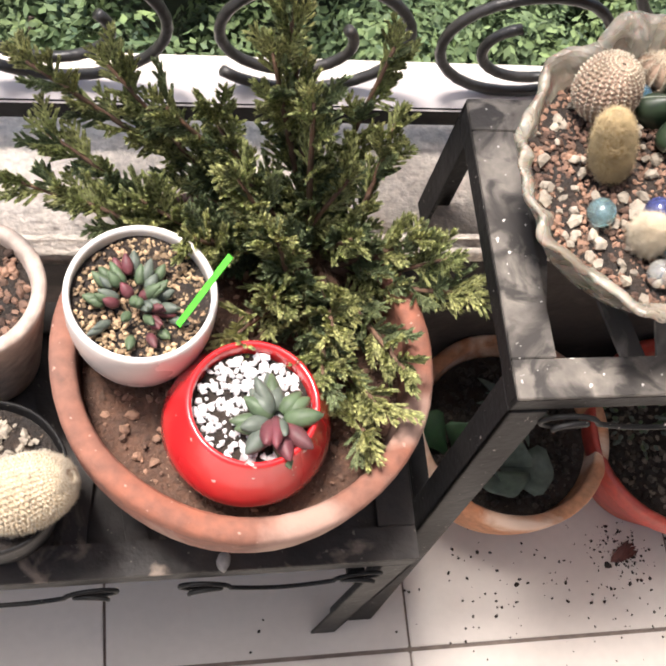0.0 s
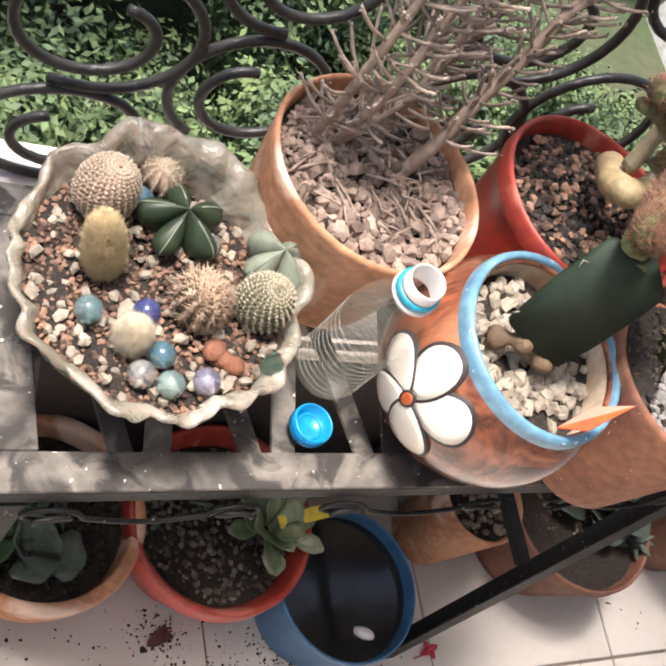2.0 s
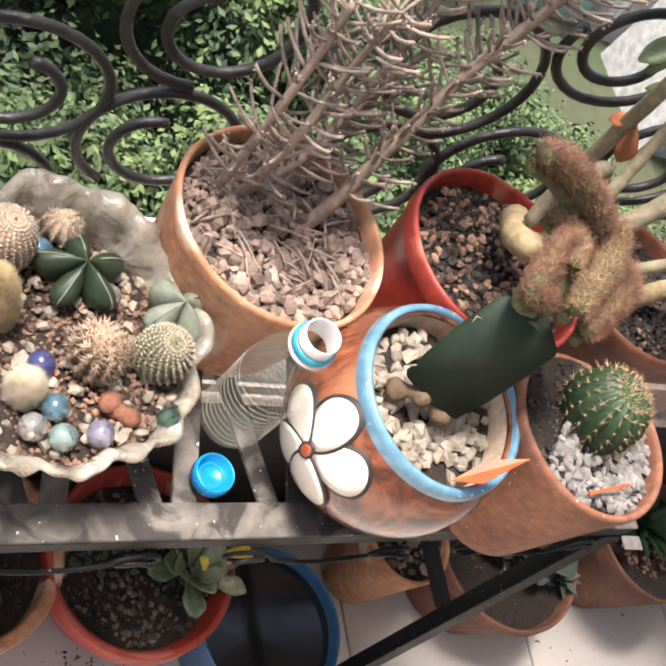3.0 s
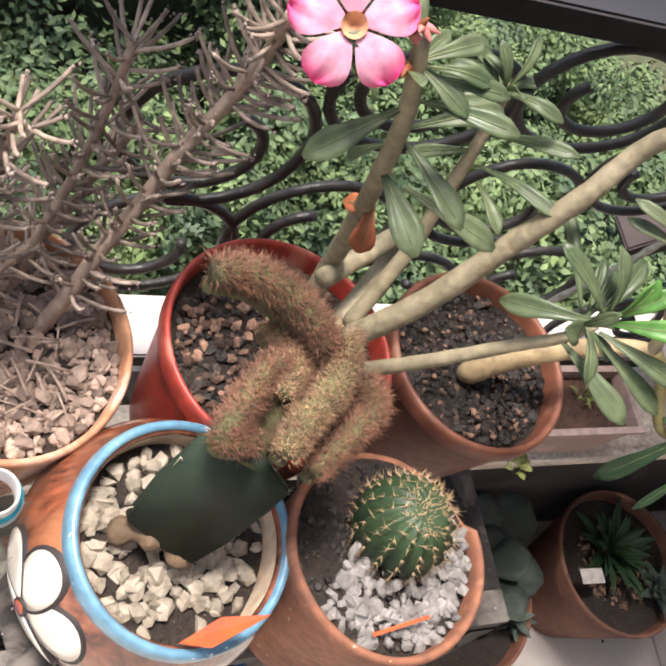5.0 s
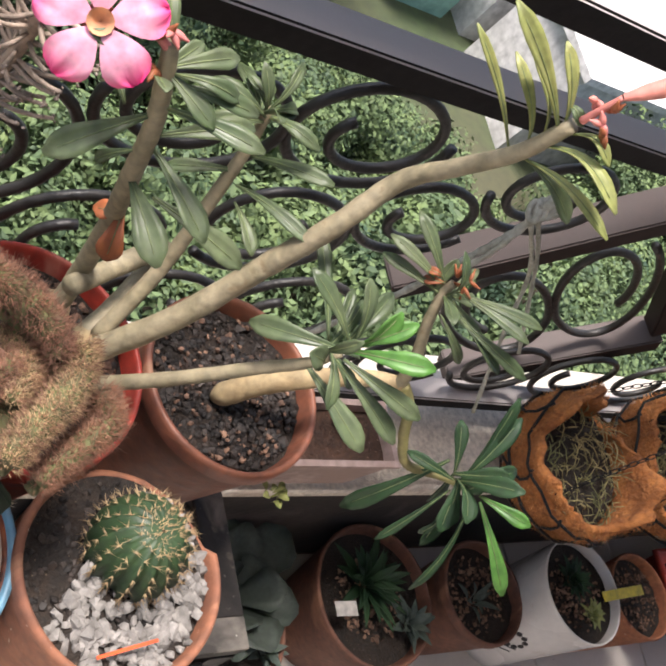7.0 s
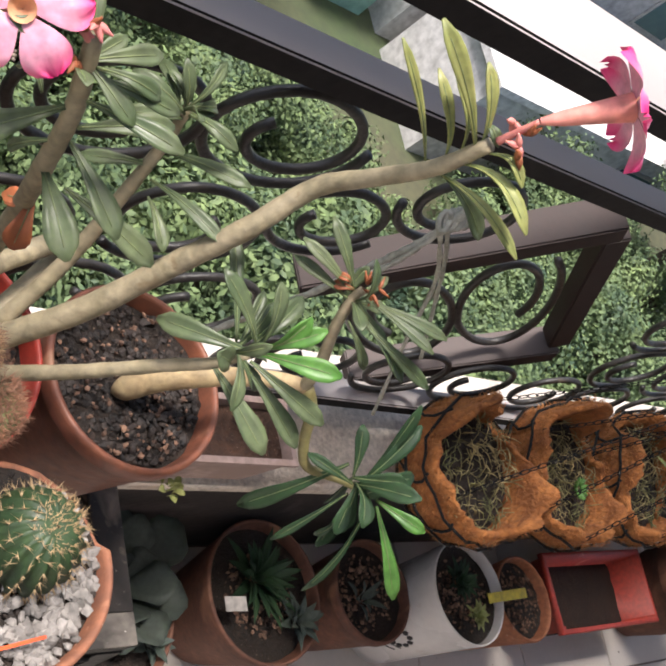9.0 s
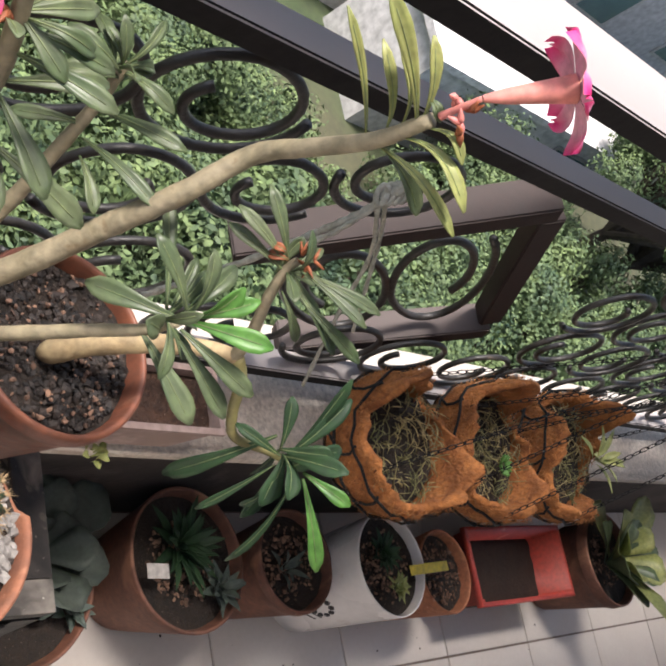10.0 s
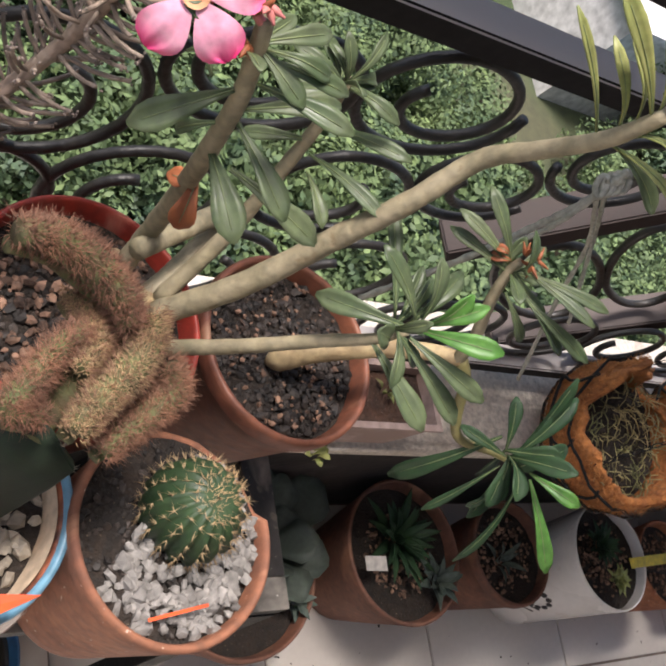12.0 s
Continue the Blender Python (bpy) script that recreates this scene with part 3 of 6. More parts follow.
def hair_data(rng, roots, dirs, length, radius):
    """Three-sided tapering hairs or spines."""
    verts, faces = [], []
    for p, d in zip(roots, dirs):
        d = d / (np.linalg.norm(d) + 1e-9)
        a = np.cross(d, (0.3, 0.5, 0.8))
        a /= np.linalg.norm(a) + 1e-9
        b = np.cross(d, a)
        ln = length * rng.uniform(0.6, 1.3)
        n = len(verts)
        for k in range(3):
            th = 2.1 * k
            verts.append(p + radius * (a * math.cos(th) + b * math.sin(th)))
        verts.append(p + d * ln + rng.normal(0, 0.12 * length, 3))
        faces += [[n, n + 1, n + 3], [n + 1, n + 2, n + 3], [n + 2, n, n + 3]]
    return [tuple(v) for v in verts], [], faces


def ribbed_globe(r, h, ribs, depth=0.08, twist=0.0, segs=72, rows=22, top=0.12, lines=13, knobs=0):
    """A ribbed globe or short column with a dimple on top, base at z nought; returns mesh data and its spine places."""
    verts, faces = [], []
    if knobs:
        segs, rows = ribs * 6, knobs * 5
    for i in range(rows + 1):
        u = i / rows
        a = math.pi * (0.06 + 0.94 * u)
        z = h * 0.5 * (1 - math.cos(a))
        rr = r * math.sin(math.pi * (0.16 + 0.84 * u)) ** 0.72 if u < 1 else 0.001
        z -= top * r * max(0.0, (u - 0.86) / 0.14) ** 2
        for k in range(segs):
            th = 2 * math.pi * k / segs
            q = rr * (1 + depth * math.cos(ribs * (th + twist * u)) + (0.045 * math.cos(2 * math.pi * knobs * u + math.pi * round(ribs * (th + twist * u) / (2 * math.pi))) if knobs and i < rows else 0.0))
            verts.append((q * math.cos(th), q * math.sin(th), z))
    for i in range(rows):
        for k in range(segs):
            faces.append([i * segs + k, i * segs + (k + 1) % segs, (i + 1) * segs + (k + 1) % segs, (i + 1) * segs + k])
    roots, outs = [], []
    for j in range(ribs):
        for i in range(2, lines + 2):
            u = i / (lines + 2.5)
            a = math.pi * (0.06 + 0.94 * u)
            z = h * 0.5 * (1 - math.cos(a))
            rr = r * math.sin(math.pi * (0.16 + 0.84 * u)) ** 0.72 * (1 + depth)
            th = 2 * math.pi * j / ribs - twist * u
            p = np.array((rr * math.cos(th), rr * math.sin(th), z))
            roots.append(p)
            outs.append(np.array((math.cos(th) * math.sin(a), math.sin(th) * math.sin(a), -math.cos(a) * 1.0)))
    return (verts, [], faces), roots, outs


def spined_cactus(name, loc, r, h, ribs, skin, spine, label, seed, per=6, crown=None, length=0.008, width=0.00035, spread=0.9, depth=0.08, twist=0.0, tilt=(0, 0), top=0.04, lines=13, knobs=0):
    rng = np.random.default_rng(seed)
    ob = thing(name, loc, label, "cactus", "", tilt=tilt)
    data, roots, outs = ribbed_globe(r, h, ribs, depth, twist, top=top, lines=lines, knobs=knobs)
    part("body", data, skin, ob)
    rr, dd = [], []
    for p, o in zip(roots, outs):
        for _ in range(per):
            rr.append(p + rng.normal(0, r * 0.10, 3) * (per >= 40))
            dd.append(o + rng.normal(0, spread * 0.6, 3))
    part("spine_cover", hair_data(rng, rr, dd, length, width), spine, ob)
    cr, cd = [], []
    for _ in range(130):
        a, q = rng.uniform(0, 6.28), r * 0.45 * math.sqrt(rng.random())
        cr.append(np.array((q * math.cos(a), q * math.sin(a), h * 0.985 - 0.5 * q * q / r)))
        cd.append(np.array((math.cos(a) * q / r * 2, math.sin(a) * q / r * 2, 1.0)) + rng.normal(0, 0.4, 3))
    part("crown_wool", hair_data(rng, cr, cd, length * 0.8 + 0.0008, width * 1.2), crown or spine, ob)
    return ob


def open_tube(points, radius, sides=14):
    v, f = tube_data(points, radius, sides, False)
    return v, [], f


def place_in(ob, point):
    """A point of the world in the frame of a thing."""
    return ob.matrix_world.inverted() @ Vector(point)


def settle(ob, scale, turn, shift):
    """Sets a plant that was laid out about the world's origin into its final place."""
    ob.matrix_world = pose(*shift, *turn) @ Matrix.Scale(scale, 4) @ ob.matrix_world
    return ob


M.update(
    stem=material("grey_green_stem", (0.38, 0.32, 0.21), (0.27, 0.23, 0.14), rough=0.65, scale=40, fine=150, bump=0.3, spots=(0.22, 0.17, 0.10), spot_scale=60, spot_cut=0.66),
    stem_green=material("young_stem", (0.26, 0.24, 0.09), (0.20, 0.16, 0.06), rough=0.6, scale=40, fine=150, bump=0.25),
    caudex=material("pale_caudex", (0.55, 0.42, 0.23), (0.36, 0.25, 0.13), rough=0.7, scale=35, fine=140, bump=0.3),
    twig=material("dry_twig", (0.45, 0.335, 0.26), (0.30, 0.22, 0.17), rough=0.85, scale=40, fine=160, bump=0.4, spots=(0.36, 0.28, 0.22), spot_scale=50, spot_cut=0.6),
    tubeleaf=material("dry_tube_leaf", (0.42, 0.325, 0.26), (0.26, 0.20, 0.16), rough=0.7, scale=60, fine=180, bump=0.3, island=0.4),
    budtip=material("grey_bud", (0.33, 0.26, 0.22), (0.22, 0.17, 0.15), rough=0.8, scale=80, fine=200, bump=0.4),
    leaf=leaf_material("desert_rose_leaf", (0.068, 0.100, 0.048), (0.125, 0.155, 0.080), rough=0.40, island=0.25),
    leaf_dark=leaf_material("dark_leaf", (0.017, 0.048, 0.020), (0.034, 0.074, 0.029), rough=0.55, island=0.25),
    leaf_bright=leaf_material("fresh_leaf", (0.075, 0.20, 0.04), (0.12, 0.27, 0.06), rough=0.4, island=0.15),
    leaf_yellow=leaf_material("yellowing_leaf", (0.30, 0.31, 0.11), (0.24, 0.27, 0.09), rough=0.45, island=0.2),
    leaf_rust=leaf_material("rust_leaf", (0.38, 0.12, 0.05), (0.28, 0.09, 0.04), rough=0.5, island=0.1),
    # copy of grey_leaf with the plant's shade put into its colour
    leaf_shade=leaf_material("shaded_grey_leaf", (0.045, 0.060, 0.050), (0.070, 0.085, 0.070), rough=0.55, island=0.3),
    grey_leaf=leaf_material("grey_green_succulent", (0.075, 0.10, 0.085), (0.11, 0.135, 0.11), rough=0.5, island=0.3),
    petal=None,
    pad=leaf_material("dark_pad", (0.020, 0.036, 0.022), (0.032, 0.050, 0.028), rough=0.62, island=0.1),
    husk=material("dry_husk", (0.20, 0.13, 0.075), (0.11, 0.07, 0.04), rough=0.9, scale=40, fine=150, bump=0.5),
    cactus_green=material("cactus_green", (0.018, 0.045, 0.016), (0.035, 0.07, 0.024), rough=0.5, scale=40, fine=150, bump=0.2),
    cactus_pink=material("cactus_pinkish", (0.40, 0.27, 0.19), (0.30, 0.21, 0.13), rough=0.7, scale=40, fine=180, bump=0.3),
    cactus_brown=material("cactus_brownish", (0.36, 0.245, 0.175), (0.24, 0.17, 0.11), rough=0.7, scale=40, fine=180, bump=0.3),
    cactus_yellow=material("cactus_yellow", (0.46, 0.31, 0.12), (0.36, 0.23, 0.09), rough=0.8, scale=60, fine=200, bump=0.4),
    cactus_crest=material("cactus_crest_skin", (0.115, 0.135, 0.045), (0.10, 0.075, 0.035), rough=0.85, scale=60, fine=200, bump=0.5),
    cactus_dots=material("cactus_dotted_green", (0.16, 0.15, 0.085), (0.12, 0.115, 0.06), rough=0.7, scale=50, fine=180, bump=0.3),
    cactus_wool=material("cactus_wool", (0.55, 0.44, 0.30), (0.48, 0.38, 0.25), rough=0.9, scale=50, fine=180, bump=0.3),
    spine_wool=material("cream_wool", (0.74, 0.64, 0.48), (0.68, 0.56, 0.40), rough=0.9, bump=0.0),
    star=leaf_material("star_cactus_skin", (0.022, 0.038, 0.020), (0.036, 0.055, 0.026), rough=0.45, island=0.2),
    star_pale=leaf_material("pale_star_cactus_skin", (0.19, 0.215, 0.16), (0.25, 0.27, 0.205), rough=0.6, island=0.2),
    spine_tan=material("tan_spines", (0.50, 0.36, 0.20), (0.40, 0.26, 0.13), rough=0.6, bump=0.0),
    spine_pink=material("pinkish_spines", (0.58, 0.42, 0.30), (0.48, 0.33, 0.22), rough=0.7, bump=0.0, island=0.3),
    spine_rust=material("rust_spines", (0.28, 0.135, 0.078), (0.16, 0.072, 0.045), rough=0.7, bump=0.0, island=0.4),
    spine_white=material("white_spines", (0.70, 0.62, 0.48), (0.62, 0.52, 0.38), rough=0.7, bump=0.0),
    spine_yellow=material("yellow_spines", (0.60, 0.47, 0.27), (0.52, 0.39, 0.20), rough=0.7, bump=0.0),
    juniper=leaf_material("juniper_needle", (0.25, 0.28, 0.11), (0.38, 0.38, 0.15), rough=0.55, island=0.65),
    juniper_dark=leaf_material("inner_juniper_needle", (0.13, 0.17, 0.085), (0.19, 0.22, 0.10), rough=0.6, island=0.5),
    bark_red=material("juniper_bark", (0.20, 0.11, 0.065), (0.12, 0.07, 0.045), rough=0.95, scale=40, fine=140, bump=0.6),
    coir=material("coir_fibre", (0.52, 0.200, 0.055), (0.36, 0.125, 0.034), rough=1.0, scale=35, fine=180, bump=0.9, dist=0.006, spots=(0.20, 0.07, 0.02), spot_scale=22, spot_cut=0.62),
    fibre=material("loose_fibre", (0.60, 0.26, 0.08), (0.42, 0.16, 0.05), rough=0.9, bump=0.0, island=0.4),
    grass_dry=material("dry_grass", (0.42, 0.32, 0.15), (0.17, 0.18, 0.07), rough=0.8, bump=0.0, island=0.5),
    orange_tag=material("orange_tag_plastic", (0.75, 0.10, 0.02), (0.70, 0.09, 0.02), rough=0.4, bump=0.02),
    yellow_tag=material("yellow_tag_plastic", (0.85, 0.66, 0.03), (0.8, 0.6, 0.03), rough=0.4, bump=0.02),
    white_tag=material("white_tag_plastic", (0.66, 0.62, 0.58), (0.6, 0.56, 0.52), rough=0.5, bump=0.02),
    ink=material("dark_ink", (0.03, 0.025, 0.025), (0.04, 0.03, 0.03), rough=0.6, bump=0.0),
    white_paint=material("white_paint", (0.80, 0.73, 0.63), (0.77, 0.69, 0.58), rough=0.3, speck=0.06, scale=20, fine=90, bump=0.04, coat=0.3),
    orange_paint=material("orange_paint", (0.55, 0.12, 0.03), (0.45, 0.09, 0.025), rough=0.3, bump=0.02, coat=0.3),
    rope=material("pale_rope", (0.48, 0.47, 0.40), (0.36, 0.36, 0.30), rough=0.9, scale=60, fine=200, bump=0.5),
)


def petal_material():
    m = leaf_material("pink_petal", (0.80, 0.40, 0.52), (0.76, 0.28, 0.42), rough=0.5, island=0.05)
    nt = m.node_tree
    bsdf = nt.nodes["Principled BSDF"]
    src = bsdf.inputs["Base Color"].links[0].from_socket
    uv, mr, mix = (nt.nodes.new("ShaderNode" + k) for k in ("Attribute", "MapRange", "Mix"))
    uv.attribute_name = "along"
    mix.data_type = "RGBA"
    mr.inputs["From Min"].default_value, mr.inputs["From Max"].default_value = 0.62, 1.0
    nt.links.new(uv.outputs["Fac"], mr.inputs["Value"])
    nt.links.new(mr.outputs["Result"], mix.inputs[0])
    nt.links.new(src, mix.inputs[6])
    mix.inputs[7].default_value = (0.72, 0.03, 0.20, 1)
    nt.links.new(mix.outputs[2], bsdf.inputs["Base Color"])
    return m

M["petal"] = petal_material()
M["throat"] = material("flower_throat", (0.80, 0.46, 0.24), (0.74, 0.34, 0.20), rough=0.85, scale=60, fine=150, bump=0.1, spots=(0.45, 0.06, 0.03), spot_scale=70, spot_cut=0.6)
M["flower_tube"] = leaf_material("flower_tube", (0.74, 0.30, 0.24), (0.70, 0.22, 0.22), rough=0.5, island=0.05)


# ---- fill of the high stand's pots ----
def fill(ob, name, places, lo, hi, mat, seed, flat=0.7, label="", rough=0.22):
    rng = np.random.default_rng(seed)
    g = part(name, stones(rng, places, rng.uniform(lo, hi, len(places)), flat, rough), mat, ob, label, smooth=False)
    return tagged(g, kind="stuff")

rg = np.random.default_rng(3)
fill(gravel_pot, "gravel", disc_places(rg, 0.075, 1150, 0.102, 0.005), 0.0021, 0.0054, M["gravel_tan"], 1, 0.7, "", 0.19)
fill(gravel_pot, "gravel", disc_places(rg, 0.068, 95, 0.105, 0.004), 0.005, 0.0085, M["gravel_tan"], 2, 0.6, "", 0.17)
fill(red_pot, "grit", disc_places(rg, 0.069, 620, 0.124, 0.004), 0.0016, 0.0050, M["gravel_dark"], 4)
fill(red_pot, "chip", disc_places(rg, 0.069, 420, 0.126, 0.004), 0.0014, 0.0046, M["gravel_mix"], 44)
fill(stub_pot, "grit", disc_places(rg, 0.061, 900, 0.129, 0.004), 0.0014, 0.0046, M["gravel_dark"], 5)
fill(stub_pot, "chip", disc_places(rg, 0.061, 170, 0.131, 0.004), 0.0010, 0.0030, M["gravel_mix"], 55)
fill(cactus_pot, "gravel", np.array([p for p in disc_places(rg, 0.061, 520, 0.128, 0.003) if p[0] - p[1] * 0.9 > -0.026]), 0.0030, 0.0064, M["gravel_white"], 6)
fill(cactus_pot, "grit", disc_places(rg, 0.061, 320, 0.1255, 0.003), 0.0016, 0.004, M["gravel_dark"], 7)
fill(blue_pot, "gravel", disc_places(rg, 0.054, 190, 0.1065, 0.004), 0.0042, 0.0078, M["gravel_cream"], 8)
fill(glass_bowl, "grit", disc_places(rg, 0.086, 2600, 0.0565, 0.004), 0.0010, 0.0031, M["gravel_mix"], 9)
fill(glass_bowl, "chip", disc_places(rg, 0.085, 190, 0.059, 0.004), 0.0024, 0.0056, M["gravel_cream"], 10)

# stick plant in the gravel pot
def stick_plant():
    rng = np.random.default_rng(21)
    ob = thing("stick_plant", (0.19, -0.085, 0.695), "dry brown stick succulent with grey tubular leaves", "succulent")
    lines = [
        [(0.176, -0.082, 0.690), (0.188, -0.085, 0.733), (0.202, -0.080, 0.770), (0.217, -0.075, 0.802), (0.230, -0.070, 0.834), (0.242, -0.070, 0.863), (0.249, -0.075, 0.892), (0.251, -0.085, 0.923), (0.247, -0.100, 0.957)],
        [(0.126, -0.064, 0.690), (0.121, -0.100, 0.782), (0.127, -0.100, 0.819), (0.132, -0.100, 0.850), (0.137, -0.105, 0.889)],
        [(0.118, -0.067, 0.690), (0.146, -0.070, 0.731), (0.182, -0.050, 0.755), (0.197, -0.045, 0.790), (0.217, -0.040, 0.830)],
        [(0.108, -0.064, 0.690), (0.105, -0.090, 0.784), (0.109, -0.095, 0.838), (0.110, -0.100, 0.885)],
        [(0.158, -0.058, 0.690), (0.170, -0.060, 0.754), (0.186, -0.050, 0.802), (0.194, -0.050, 0.853), (0.197, -0.050, 0.891)],
    ]
    for li, line in enumerate(lines):
        pts = [place_in(ob, p) for p in smooth_line(line, 6)]
        n = len(pts)
        part("trunk" if li == 0 else "branch", tubes([(pts, [(0.0052 if li == 0 else 0.0036) * (1 - 0.35 * k / n) for k in range(n)])], 8), M["twig"], ob)
        runs, buds = [], []
        for k in range(int(n * 0.12), n):
            for _ in range(3):
                d = (pts[min(k + 1, n - 1)] - pts[k - 1]).normalized()
                out = Vector(rng.normal(size=3))
                out = (out - d * out.dot(d)).normalized()
                ln = rng.uniform(0.024, 0.048)
                p0 = pts[k]
                p1 = p0 + (out * 0.75 + d * 0.35) * ln * 0.5
                p2 = p1 + (out * 0.68 + d * 0.42 + Vector((0, 0, 0.16))) * ln * 0.5
                runs.append(([p0, (p0 + p1) / 2, p1, (p1 + p2) / 2 + out * 0.001, p2], [0.0010, 0.0012, 0.0013, 0.0012, 0.0011]))
                for _b in range(3):
                    buds.append((p2 + Vector(rng.normal(0, 0.0014, 3)), rng.uniform(0.0006, 0.0012)))
        tagged(part("leaf_cover", tubes(runs, 6), M["tubeleaf"], ob), kind="stuff")
        tagged(part("bud_cover", stones(rng, np.array([b[0][:] for b in buds]), [b[1] for b in buds], 1.0, 0.3), M["budtip"], ob), kind="stuff")
    return ob

settle(stick_plant(), 1.0344, (-9.76, -3.12, -0.19), (0.0359, -0.1072, -0.0419))
rt = np.random.default_rng(77)
litter_runs = []
for _ in range(46):
    a, q = rt.uniform(0, 6.28), 0.062 * math.sqrt(rt.random())
    c, d = Vector((q * math.cos(a), q * math.sin(a), 0.108 + rt.uniform(-0.001, 0.003))), Vector((rt.normal(), rt.normal(), rt.normal(0, 0.12))).normalized()
    ln = rt.uniform(0.006, 0.017)
    litter_runs.append(([c - d * ln, c + Vector((0, 0, 0.0015)), c + d * ln], rt.uniform(0.0006, 0.0012)))
tagged(part("twig_litter", tubes(litter_runs, 5), M["twig"], gravel_pot), kind="stuff")

# crested cactus in the red pot
def crested_cactus():
    rng = np.random.default_rng(31)
    ob = thing("crested_cactus", (0.245, -0.215, 0.80), "hairy brown crested cactus in folded ridges grafted on a pad", "cactus")
    stock = [place_in(ob, p) for p in smooth_line([(0.248, -0.205, 0.806), (0.262, -0.185, 0.826), (0.285, -0.160, 0.842)], 5)]
    part("stock", tubes([(stock, [0.008 + 0.0004 * k for k in range(len(stock))])], 12), M["cactus_crest"], ob)
    ridges = [
        ([(0.212, -0.138, 0.888), (0.233, -0.136, 0.882), (0.253, -0.142, 0.875), (0.269, -0.153, 0.868), (0.277, -0.164, 0.862)], 0.0082, "spine_rust"),
        ([(0.290, -0.158, 0.862), (0.290, -0.171, 0.857), (0.279, -0.187, 0.852), (0.265, -0.200, 0.847), (0.254, -0.214, 0.842)], 0.0080, "spine_tan"),
        ([(0.259, -0.165, 0.850), (0.245, -0.176, 0.846), (0.234, -0.190, 0.842), (0.225, -0.202, 0.838), (0.240, -0.205, 0.834)], 0.0070, "spine_rust"),
        ([(0.309, -0.175, 0.842), (0.313, -0.190, 0.836), (0.294, -0.205, 0.830), (0.278, -0.218, 0.824)], 0.0072, "spine_rust"),
        ([(0.254, -0.145, 0.852), (0.263, -0.156, 0.850), (0.265, -0.170, 0.848), (0.256, -0.185, 0.846)], 0.0066, "spine_tan"),
    ]
    for line, r, coat in ridges:
        pts = [place_in(ob, p) for p in smooth_line(line, 7)]
        n = len(pts)
        rad = [r * 1.15 * (0.66 + 0.34 * math.sin(math.pi * (0.1 + 0.8 * k / (n - 1)))) * (1 + 0.16 * noise.noise(pts[k] * 150)) for k in range(n)]
        low = [p - Vector((0, 0, 0.013)) for p in pts]
        part("ridge", merged([tubes([(pts, rad)], 14), tubes([(low, [q * 0.7 for q in rad])], 10)]), M["cactus_crest"], ob)
        roots, dirs = [], []
        for _ in range(5200):
            k = rng.integers(0, n)
            d = (pts[min(k + 1, n - 1)] - pts[max(k - 1, 0)]).normalized()
            o = Vector(rng.normal(size=3))
            o = (o - d * o.dot(d) * 0.8).normalized()
            if o.z < 0.05 and rng.random() < 0.75:
                continue
            roots.append(np.array(pts[k] + o * rad[k] * 0.97 + d * rng.uniform(-0.003, 0.003)))
            dirs.append(np.array(o) + rng.normal(0, 0.35, 3))
        part("spine_cover", hair_data(rng, roots, dirs, 0.0040, 0.00024), M[coat], ob)
        part("bristle_cover", hair_data(rng, roots[::3], [d + (0, 0, 0.2) for d in dirs[::3]], 0.0072, 0.00026), M["spine_rust"], ob)
    return ob

crested_cactus()

# ball cactus
spined_cactus("ball_cactus", (0.383, -0.227, SHELF + 0.120), 0.0300, 0.056, 17, M["cactus_green"], M["spine_tan"], "round green cactus with tan spines in white gravel", 41, per=6, length=0.0062, width=0.00034, depth=0.11, twist=0.5, lines=9)
tag1 = thing("plant_label", (0.369, -0.287, 0.726), "thin orange plastic plant label lying on gravel", "plant label", rz=8)
part("blade", bar((-0.020, 0, 0), (0.020, 0, 0.004), 0.0022, 0.0012), M["orange_tag"], tag1, smooth=False)

# dark pad in the blue-rimmed pot
def pad_plant():
    rng = np.random.default_rng(51)
    ob = thing("pad_cactus", (0.22, -0.24, 0.69), "flat dark green pad cutting on a dry husk", "cactus")
    corners = [place_in(ob, p) for p in ((0.206, -0.207, 0.728), (0.213, -0.200, 0.772), (0.223, -0.193, 0.816), (0.250, -0.205, 0.822), (0.274, -0.219, 0.800), (0.270, -0.222, 0.780), (0.256, -0.229, 0.745), (0.244, -0.234, 0.722), (0.226, -0.222, 0.720))]
    nrm = (corners[2] - corners[0]).cross(corners[1] - corners[0]).normalized()
    if nrm.z < 0:
        nrm.negate()
    bm = bmesh.new()
    top = [bm.verts.new(c + nrm * 0.0036) for c in corners]
    bot = [bm.verts.new(c - nrm * 0.0036) for c in corners]
    n = len(corners)
    bm.faces.new(top)
    bm.faces.new(list(reversed(bot)))
    for k in range(n):
        bm.faces.new((top[k], bot[k], bot[(k + 1) % n], top[(k + 1) % n]))
    bmesh.ops.bevel(bm, geom=bm.edges[:], offset=0.0016, segments=2, affect="EDGES")
    bmesh.ops.recalc_face_normals(bm, faces=bm.faces)
    part("pad", bm, M["pad"], ob)
    roots, dirs = [], []
    for k in range(n):
        for _ in range(5):
            t = rng.uniform(0.1, 0.9)
            roots.append(np.array(corners[k] + (corners[(k + 1) % n] - corners[k]) * (0.5 if k % 2 else 0.25)))
            dirs.append(np.array(corners[k] - sum(corners, Vector()) / n) * 20 + rng.normal(0, 0.5, 3))
    tagged(part("spine_cover", hair_data(rng, roots, dirs, 0.006, 0.0004), M["spine_white"], ob), kind="stuff")
    husk = [place_in(ob, p) for p in ((0.204, -0.209, 0.708), (0.217, -0.215, 0.718), (0.231, -0.222, 0.720), (0.246, -0.233, 0.712))]
    part("husk", tubes([(smooth_line(husk, 5), [0.005 * (0.6 + 0.5 * math.sin(k * 1.1)) + 0.004 for k in range(16)])], 10), M["husk"], ob)
    return ob

pad_plant()
